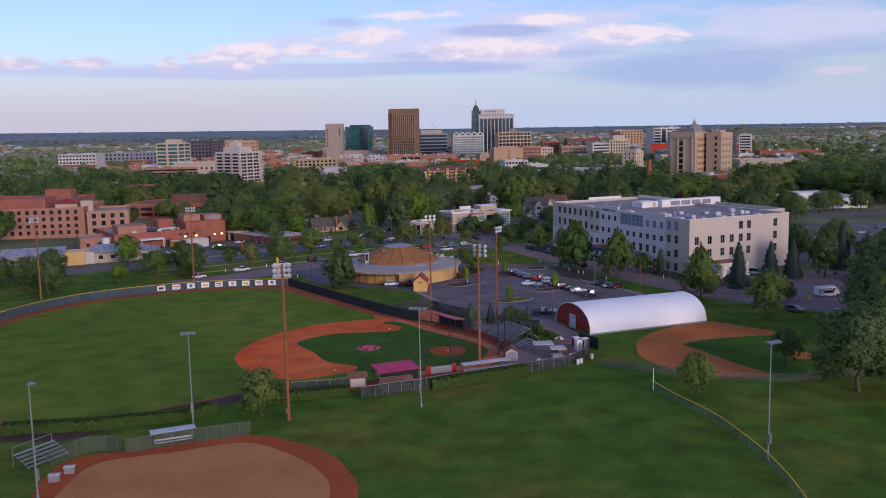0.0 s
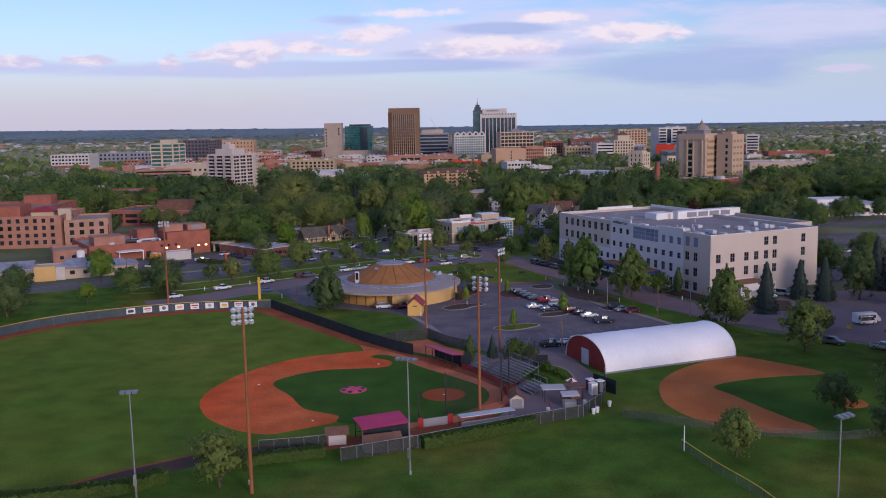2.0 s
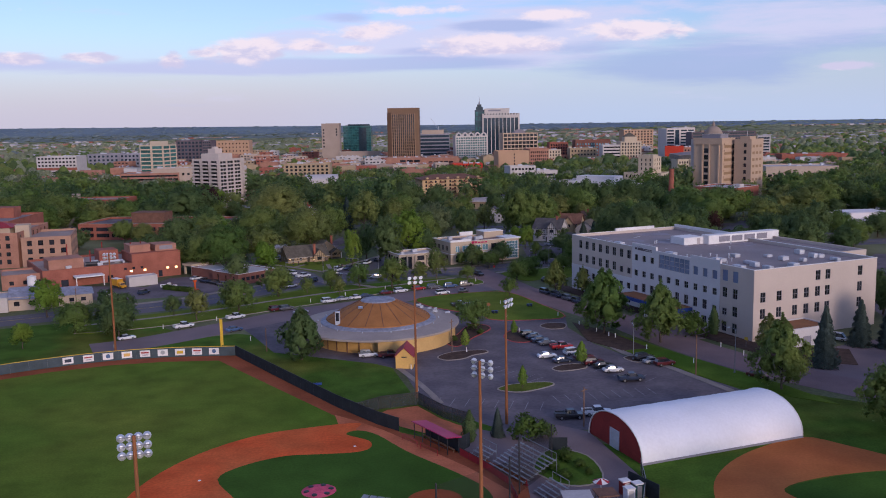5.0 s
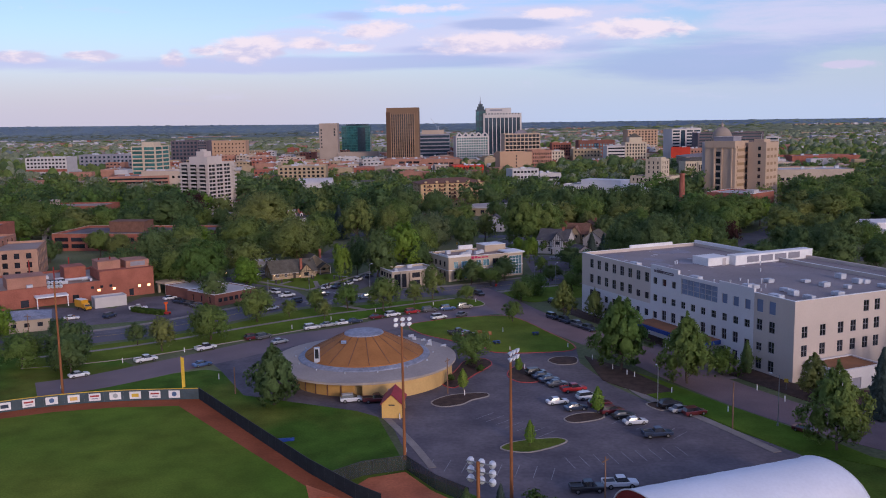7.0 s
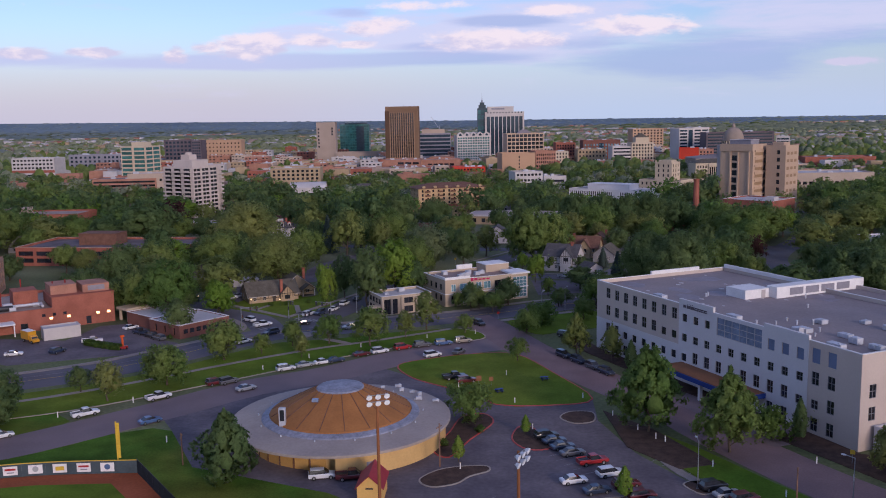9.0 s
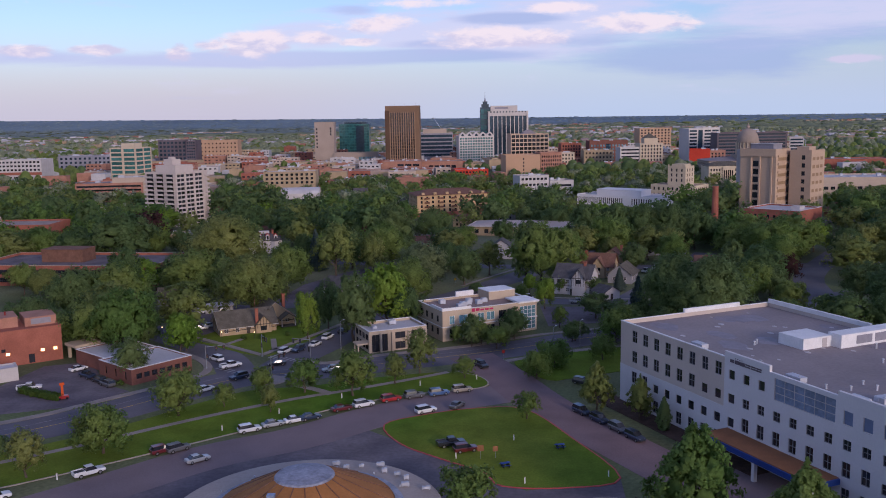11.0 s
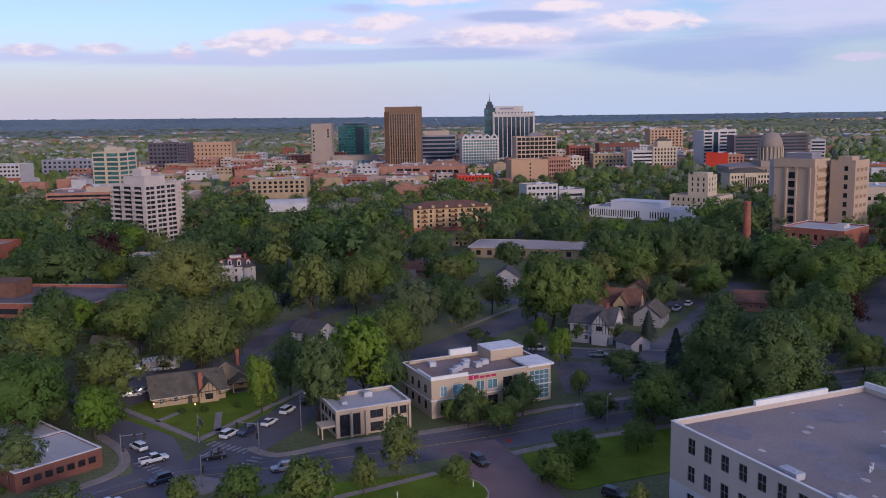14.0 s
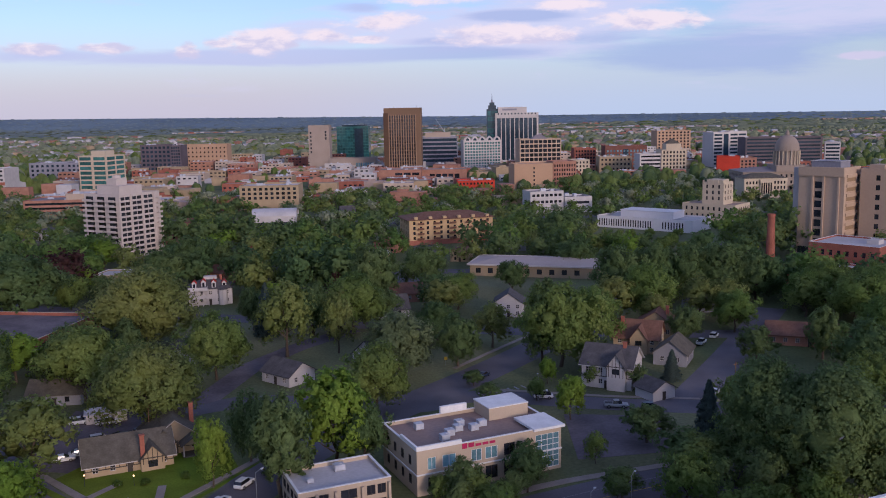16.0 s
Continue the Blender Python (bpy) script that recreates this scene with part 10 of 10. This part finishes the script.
for _k, _c, _x, _y, _a in (
    ("suv", "black", 28.6, 318.2, 18), ("sedan", "navy", 29.8, 315.6, 18), ("sedan", "navy", 31.0, 312.6, 18), ("sedan", "grey", 32.4, 309.4, 18), ("pickup", "red", 35.4, 305.0, 18),
    ("suv", "white", 37.6, 299.6, 18), ("sedan", "white", 31.0, 296.8, 15), ("sedan", "navy", 34.2, 292.6, 15), ("suv", "maroon", 39.4, 294.8, 15), ("suv", "maroon", 41.0, 290.2, 15),
    ("sedan", "black", 42.8, 287.4, 15), ("sedan", "white", 44.4, 283.8, 12), ("pickup", "navy", 47.0, 276.6, 8), ("suv", "black", 53.4, 293.6, 18), ("sedan", "silver", 54.8, 290.6, 18)):
    car(_k, _c, _x, _y, _a)
for _k, _c, _x, _y, _a in (
    ("suv", "maroon", 57.0, 288.6, 18), ("pickup", "black", 11.0, 358.6, 20), ("suv", "maroon", 13.8, 355.6, 20), ("suv", "white", -11.8, 300.2, 10), ("pickup", "maroon", -6.6, 299.6, 10),
    ("sedan", "maroon", 74.5, 277.8, -48), ("pickup", "white", -67.0, 335.0, 40), ("pickup", "white", -55.0, 346.0, 42), ("sedan", "blue", -51.6, 330.2, 40), ("sedan", "white", -78.6, 322.4, 38),
    ("suv", "maroon", -45.0, 356.8, 42), ("suv", "grey", -42.2, 357.6, 42), ("sedan", "silver", -36.8, 352.0, 40), ("suv", "white", -30.6, 368.0, 30), ("sedan", "silver", -26.4, 371.2, 30)):
    car(_k, _c, _x, _y, _a)
for _k, _c, _x, _y, _a in (
    ("sedan", "white", -22.2, 373.6, 30), ("sedan", "navy", -19.2, 375.2, 30), ("sedan", "maroon", -13.2, 380.8, 32), ("suv", "white", -8.6, 383.4, 30), ("suv", "red", -2.8, 387.0, 28),
    ("suv", "grey", 2.4, 389.4, 24), ("suv", "blue", 8.0, 391.0, 20), ("suv", "beige", 13.4, 393.4, 18), ("suv", "white", 5.4, 378.8, 30), ("sedan", "grey", 12.2, 382.0, 60),
    ("suv", "black", 18.4, 414.0, -60), ("suv", "navy", 38.9, 377.0, -62), ("suv", "navy", 41.9, 371.6, -62), ("suv", "grey", 44.8, 366.0, -62), ("suv", "navy", 47.2, 361.0, -62)):
    car(_k, _c, _x, _y, _a, 0.06)
for _k, _c, _x, _y, _a in (
    
    ("pickup", "white", -91.0, 399.0, 20), ("suv", "navy", -96.2, 388.4, 70), ("sedan", "white", -107.0, 386.0, 20)):
    car(_k, _c, _x, _y, _a)
for _k, _c, _x, _y, _a in (
    ("sedan", "silver", -62.0, 466.0, 30), ("suv", "white", -63.4, 470.8, 30),
    ("pickup", "navy", -56.4, 474.0, 30), ("pickup", "white", -66.0, 482.0, 20), ("sedan", "navy", 22.0, 516.8, 62), ("van", "white", 36.4, 498.0, -6),
    ("pickup", "silver", 53.0, 490.4, -6), ("suv", "black", 61.0, 488.6, -6), ("pickup", "white", 88.0, 548.0, 60), ("suv", "white", 94.0, 556.0, 60), ("sedan", "silver", 79.0, 500.0, 60)):
    car(_k, _c, _x, _y, _a)
for _k, _c, _x, _y, _a in (
    ("sedan", "red", 58.0, 409.0, -30), ("suv", "black", 42.0, 398.0, -40), ("van", "white", 112.0, 269.6, 12), ("suv", "grey", 95.4, 250.0, -38), ("pickup", "silver", 104.0, 244.0, -38),
    ("suv", "white", 100.0, 306.0, -40), ("van", "white", 105.0, 309.0, -40), ("pickup", "black", 30.6, 252.4, 5), ("pickup", "white", 36.0, 254.0, 5), ("suv", "silver", 118.0, 258.0, -30),
    ("sedan", "white", 2.6, 754.0, 90), ("sedan", "silver", -7.0, 742.0, 90), ("sedan", "white", -8.0, 730.0, 90), ("suv", "white", 150.0, 360.0, 20), ("suv", "grey", 160.0, 366.0, 20)):
    car(_k, _c, _x, _y, _a)
for _k, _c, _x, _y, _a in (
    ("sedan", "silver", 168, 372, 20), ("suv", "navy", 176, 380, 20), ("sedan", "white", 160, 392, 20), ("suv", "black", 172, 400, 20), ("sedan", "silver", 184, 408, 20),
    ("suv", "white", 182, 420, 20), ("sedan", "blue", 200, 424, 20), ("sedan", "maroon", 150, 400, 20)):
    car(_k, _c, _x, _y, _a)

# cars at the crossing and in the clinic's yard
for _k, _c, _x, _y, _a in (
    ("suv", "white", -52.1, 423.5, 138), ("pickup", "white", -46.5, 416.4, 40), ("suv", "navy", -41.9, 406.2, 222), ("sedan", "white", -47.6, 396.4, 47), ("sedan", "black", -34.8, 418.0, 200),
    ("suv", "white", -35.0, 430.6, 66), ("suv", "navy", -31.6, 432.0, 246), ("sedan", "white", -27.9, 438.0, 68), ("suv", "white", -25.4, 446.0, 70), ("suv", "silver", -19.6, 411.6, 200), ("sedan", "black", -21.9, 453.0, 72),
    ("sedan", "white", -66.6, 459.5, 25), ("sedan", "silver", -64.4, 462.6, 25), ("pickup", "navy", -81.0, 408.9, 140), ("suv", "black", -76.4, 404.8, 140), ("suv", "grey", -73.0, 401.6, 140), ("sedan", "white", -86.0, 415.6, 50)):
    car(_k, _c, _x, _y, _a)


def box_truck(x, y, a):
    ob = thing("box_truck", "yellow box truck parked in the hospital yard", "truck", pose(x, y, 0.04, 0, 0, a))
    part("cargo_box", loft([(-3.6, 1.2, 0.9, 3.3), (0.6, 1.2, 0.9, 3.3)]), "car_yellow", ob)
    part("box_roof", Geo().box(-3.6, 0.6, -1.15, 1.15, 3.3, 3.36), "white_paint", ob)
    part("cab", loft([(0.7, 1.0, 0.5, 2.2), (1.6, 1.0, 0.5, 2.2), (2.0, 0.98, 0.5, 1.4), (2.9, 0.9, 0.5, 1.2)]), "car_yellow", ob)
    part("windscreen", Geo().add([(1.62, -0.85, 2.1), (1.62, 0.85, 2.1), (2.04, 0.85, 1.42), (2.04, -0.85, 1.42)], [(0, 3, 2, 1)]), "window_dark", ob)
    for sx in (-2.4, 2.0):
        for sy in (-0.95, 0.95):
            w = part("wheel", Geo().rod((0, -0.14, 0), (0, 0.14, 0), 0.45, n=12), "tyre_rubber", ob, m=Matrix.Translation((sx, sy, 0.45)))
            part("rim", Geo().rod((0, -0.16, 0), (0, 0.16, 0), 0.24, n=10), "wheel_rim", w)


box_truck(-109.0, 400.6, -38)


def minibus(x, y, a):
    ob = thing("minibus", "white minibus parked beside trees", "bus", pose(x, y, 0.04, 0, 0, a))
    part("body", loft([(-3.4, 1.1, 0.5, 2.8), (2.0, 1.1, 0.5, 2.8), (2.4, 1.05, 0.5, 2.2), (3.4, 0.95, 0.5, 1.3)]), "car_white", ob)
    for k in range(5):
        for s in (-1, 1):
            part("window", Geo().box(-3.0 + k * 1.0, -2.2 + k * 1.0, s * 1.1 - 0.02, s * 1.1 + 0.02, 1.5, 2.3), "window_dark", ob)
    for sx in (-2.2, 2.2):
        for sy in (-0.95, 0.95):
            part("wheel", Geo().rod((0, -0.14, 0), (0, 0.14, 0), 0.42, n=12), "tyre_rubber", ob, m=Matrix.Translation((sx, sy, 0.42)))


minibus(112.4, 270.6, 10)
# cars in the yard behind the bungalow
for _k, _c, _x, _y, _a in (("suv", "white", -73.0, 482.3, 20), ("suv", "blue", -70.6, 485.6, 20), ("pickup", "black", -58.4, 471.5, -30), ("sedan", "navy", -73.6, 473.0, 30)):
    car(_k, _c, _x, _y, _a)

# ---- small street things ----
hedge([(-68.5, 165.2), (-53, 167), (-40, 170.8), (-35.8, 175.0)], 2.2, 1.8, "long clipped green hedge along the ballpark")
hedge([(-31, 177.4), (-22.8, 181.4), (-13.2, 184.4)], 2.0, 1.6, "clipped green hedge beside the dugout")
hedge([(2.6, 186.3), (7.6, 188.8), (14.8, 192.4), (21.6, 195.8)], 1.3, 2.1, "clipped green hedge on the park fence")
hedge([(-92, 397), (-86, 393.6), (-80, 390.6)], 1.6, 1.5, "bushy hedge along the hospital yard")


def street_lamp(x, y, h, a, label="grey steel street lamp on a thin pole"):
    ob = thing("street_lamp", label, "street lamp", pose(x, y, 0, 0, 0, a), group="street lamps")
    part("pole", Geo().rod((0, 0, 0), (0, 0, h), 0.10, 0.06, 8).rod((0, 0, 0), (0, 0, 0.5), 0.2, 0.2, 8), "galvanised", ob)
    part("arm", Geo().rod((0, 0, h - 0.1), (1.4, 0, h + 0.15), 0.045, n=6), "galvanised", ob)
    part("head", loft([(1.3, 0.12, h + 0.05, h + 0.2), (1.6, 0.2, h + 0.04, h + 0.22), (2.0, 0.14, h + 0.08, h + 0.18)]), "hvac", ob)


for _x, _y, _h, _a in ((70.7, 281.3, 10, 140), (50.9, 293.7, 8.3, 90), (38.0, 425.0, 7.5, 60), (-20.0, 433.5, 8, 60), (46.0, 432.0, 7.5, 60), (35, 497, 6, 90)):
    street_lamp(_x, _y, _h, _a)
for _x, _y, _h in ((-38.0, 307.1, 6.0), (8.4, 304.7, 8.0), (61.9, 280.3, 9.0), (-88.5, 341.0, 10.5), (83.0, 497.0, 9.0), (-52, 470, 9), (32.6, 247.8, 7.5), (-104, 352, 9.0)):
    _ob = thing("utility_pole", "weathered wooden utility pole with a crossarm", "utility pole", pose(_x, _y, 0, 0, 0, _x * 7))
    part("pole", Geo().rod((0, 0, -0.2), (0, 0, _h), 0.15, 0.1, 8), "weathered_wood", _ob)
    part("crossarm", Geo().box(-0.9, 0.9, -0.06, 0.06, _h - 0.7, _h - 0.55), "weathered_wood", _ob)


def bollard(x, y, h=1.0, label="white marker post beside the drive"):
    ob = thing("marker_post", label, "post", pose(x, y, 0.1), group="marker posts")
    part("post", BOLLARD["post"], None, ob)
    part("cap", BOLLARD["cap"], None, ob)


BOLLARD = {"post": Geo().box(-0.09, 0.09, -0.09, 0.09, -0.1, 1.1).mesh("post", "white_paint"), "cap": Geo().box(-0.11, 0.11, -0.11, 0.11, 1.1, 1.2).mesh("cap", "cream_stucco")}
for _x, _y in ((-60.0, 344.0), (-72.6, 334.4), (-36.4, 368.6), (-26.6, 379.0), (-14.2, 389.4), (3.4, 398.4), (17.0, 403.0), (24.0, 339.8), (39.0, 342.6), (23.4, 361.0), (12.0, 351.8),
               (43.4, 330.6), (46.8, 322.0), (49.2, 317.0), (50.6, 315.4), (56.0, 303.0), (64.0, 290.0), (12.0, 303.4), (26.4, 323.2), (-1.0, 288.4), (-44.6, 318.8), (66.0, 322.0), (74.4, 304.0), (77.4, 296.0)):
    bollard(_x, _y)
for _x, _y, _a in ((21.0, 347.6, 20), (32.0, 356.6, 10)):
    _ob = thing("picnic_table", "blue metal picnic table on the lawn", "table", pose(_x, _y, 0.14, 0, 0, _a))
    part("top", Geo().box(-0.9, 0.9, -0.38, 0.38, 0.7, 0.76), "blue_canopy", _ob)
    part("bench", Geo().box(-0.9, 0.9, -0.85, -0.6, 0.42, 0.47), "blue_canopy", _ob)
    part("bench", Geo().box(-0.9, 0.9, 0.6, 0.85, 0.42, 0.47), "blue_canopy", _ob)
    part("leg", Geo().box(-0.6, -0.5, -0.8, 0.8, 0, 0.7), "dark_metal", _ob)
    part("leg", Geo().box(0.5, 0.6, -0.8, 0.8, 0, 0.7), "dark_metal", _ob)
_ob = thing("blue_tarp", "crumpled blue tarpaulin on the grass", "tarpaulin", pose(-21.6, 277.6, 0.02, 0, 0, 15))
part("sheet", Geo().add([(-1.6, -0.9, 0.02), (1.5, -1.0, 0.05), (1.7, 0.9, 0.03), (-1.4, 1.0, 0.12), (0.1, 0.0, 0.34)], [(0, 1, 4), (1, 2, 4), (2, 3, 4), (3, 0, 4)]), "blue_canopy", _ob)


def sign_post(x, y, a, col, label, h=2.4, w=0.6):
    ob = thing("road_sign", label, "sign", pose(x, y, 0, 0, 0, a))
    part("post", Geo().rod((0, 0, 0), (0, 0, h), 0.04, n=6), "galvanised", ob)
    part("plate", Geo().box(-w / 2, w / 2, -0.05, -0.02, h - w, h), col, ob)


sign_post(24.4, 420.6, 20, "car_red", "red stop sign on a steel post", 2.6, 0.75)
sign_post(80.4, 303.6, -30, "yellow_paint", "yellow warning sign on a steel post", 2.6, 0.8)
sign_post(102.6, 258.4, -30, "yellow_paint", "yellow warning sign on a steel post", 2.6, 1.0)
sign_post(16.6, 351.6, 10, "copper_roof", "brown notice board beside the lawn", 2.8, 1.2)
sign_post(19.4, 352.0, 10, "copper_roof", "brown notice board beside the lawn", 2.4, 1.0)
sign_post(11.6, 528.0, 20, "yellow_paint", "yellow warning sign on a steel post", 2.6, 0.9)
_ob = thing("lift_machine", "orange lift machine beside the street", "machine", pose(-79.6, 391.6, 0, 0, 0, 30))
part("base", Geo().box(-1.2, 1.2, -0.7, 0.7, 0.2, 0.9), "car_red", _ob)
part("mast", Geo().box(-0.3, 0.2, -0.2, 0.2, 0.9, 3.4).box(-0.6, 0.5, -0.3, 0.3, 3.4, 3.9), "field_dirt", _ob)
for _s in (-0.8, 0.8):
    part("wheel", Geo().rod((_s, -0.75, 0.28), (_s, 0.75, 0.28), 0.28, n=10), "tyre_rubber", _ob)
for _x, _y, _z in ((-56.6, 446.4, 2.1), (-34.0, 453.6, 2.2), (-47.0, 446.6, 1.9), (-76.0, 452.5, 2.4), (130.0, 480.0, 3.2)):
    _ob = thing("porch_lamp", "small lit lamp on a garden post", "lamp", pose(_x, _y, 0))
    part("post", Geo().rod((0, 0, 0), (0, 0, _z), 0.05, n=6), "dark_metal", _ob)
    part("globe", Geo().lathe((0, 0, _z), [(0.0, 0), (0.17, 0.1), (0.19, 0.25), (0.0, 0.4)], 8), "lit_lamp", _ob)
# paths of the bungalow's garden
for _p in ([(-68, 452.2), (-53, 439.4), (-41.1, 428.6)], [(-41.1, 428.6), (-35.3, 441), (-28.1, 455.3), (-22.5, 467)], [(-54, 440.4), (-50.4, 447.5)], [(-38.6, 434), (-41.5, 446.5)]):
    solid("footpath", Geo().strip(_p, 1.6, -0.1, 0.10), "concrete", "pale concrete pavement round the garden", "footpath", "structure")
slab("lawn", [(-64, 450), (-41.3, 430.6), (-29, 455.6), (-33, 464), (-58, 466)], 0.06, "turf", "green garden lawn of the bungalow", "lawn")
slab("lawn", [(-67.5, 448.6), (-63, 443.2), (-44.4, 429.0), (-42.2, 428.0), (-53.6, 438)], 0.07, "turf", "strip of grass between pavement and street", "lawn")
slab("lawn", [(-39.6, 427.4), (-38.2, 428.4), (-30, 446), (-24.6, 459), (-26.4, 456), (-34, 440)], 0.07, "turf", "strip of grass between pavement and street", "lawn")
solid("footpath", Geo().strip([(14, 525), (24, 541), (44, 572)], 1.4, -0.1, 0.10), "concrete", "pale concrete pavement along the side street", "footpath", "structure")
solid("footpath", Geo().strip([(26, 505), (52, 499), (90, 494)], 1.4, -0.1, 0.10), "concrete", "pale concrete pavement along the side street", "footpath", "structure")


def traffic_signal(x, y, a, arm=5.0):
    """A mast with its arm and hanging signal heads."""
    ob = thing("traffic_signal", "grey steel traffic signal mast at the crossing", "traffic light", pose(x, y, 0, 0, 0, a), group="traffic signals")
    part("mast", Geo().rod((0, 0, 0), (0, 0, 6.2), 0.13, 0.1, 8).rod((0, 0, 0), (0, 0, 0.4), 0.26, 0.24, 8), "galvanised", ob)
    part("arm", Geo().rod((0, 0, 5.8), (arm, 0, 6.1), 0.09, 0.06, 6), "galvanised", ob)
    for d, z in ((arm - 0.4, 5.5), (arm * 0.55, 5.4), (0.35, 3.2)):
        h = part("signal_head", Geo().box(d - 0.19, d + 0.19, -0.3, -0.08, z - 0.55, z + 0.55).box(d - 0.28, d + 0.28, -0.08, -0.04, z - 0.65, z + 0.65), "dark_metal", ob)
        for k, m_ in enumerate(("window_deep_teal", "copper_roof", "car_maroon")):
            part("lens", Geo().rod((d, -0.3, z - 0.36 + k * 0.36), (d, -0.36, z - 0.36 + k * 0.36), 0.13, n=8), m_, h)


for _x, _y, _a in ((-40.6, 427.2, -60), (-33.4, 404.4, 60), (-26.6, 421.8, 170), (-52.6, 415.6, 10)):
    traffic_signal(_x, _y, _a)
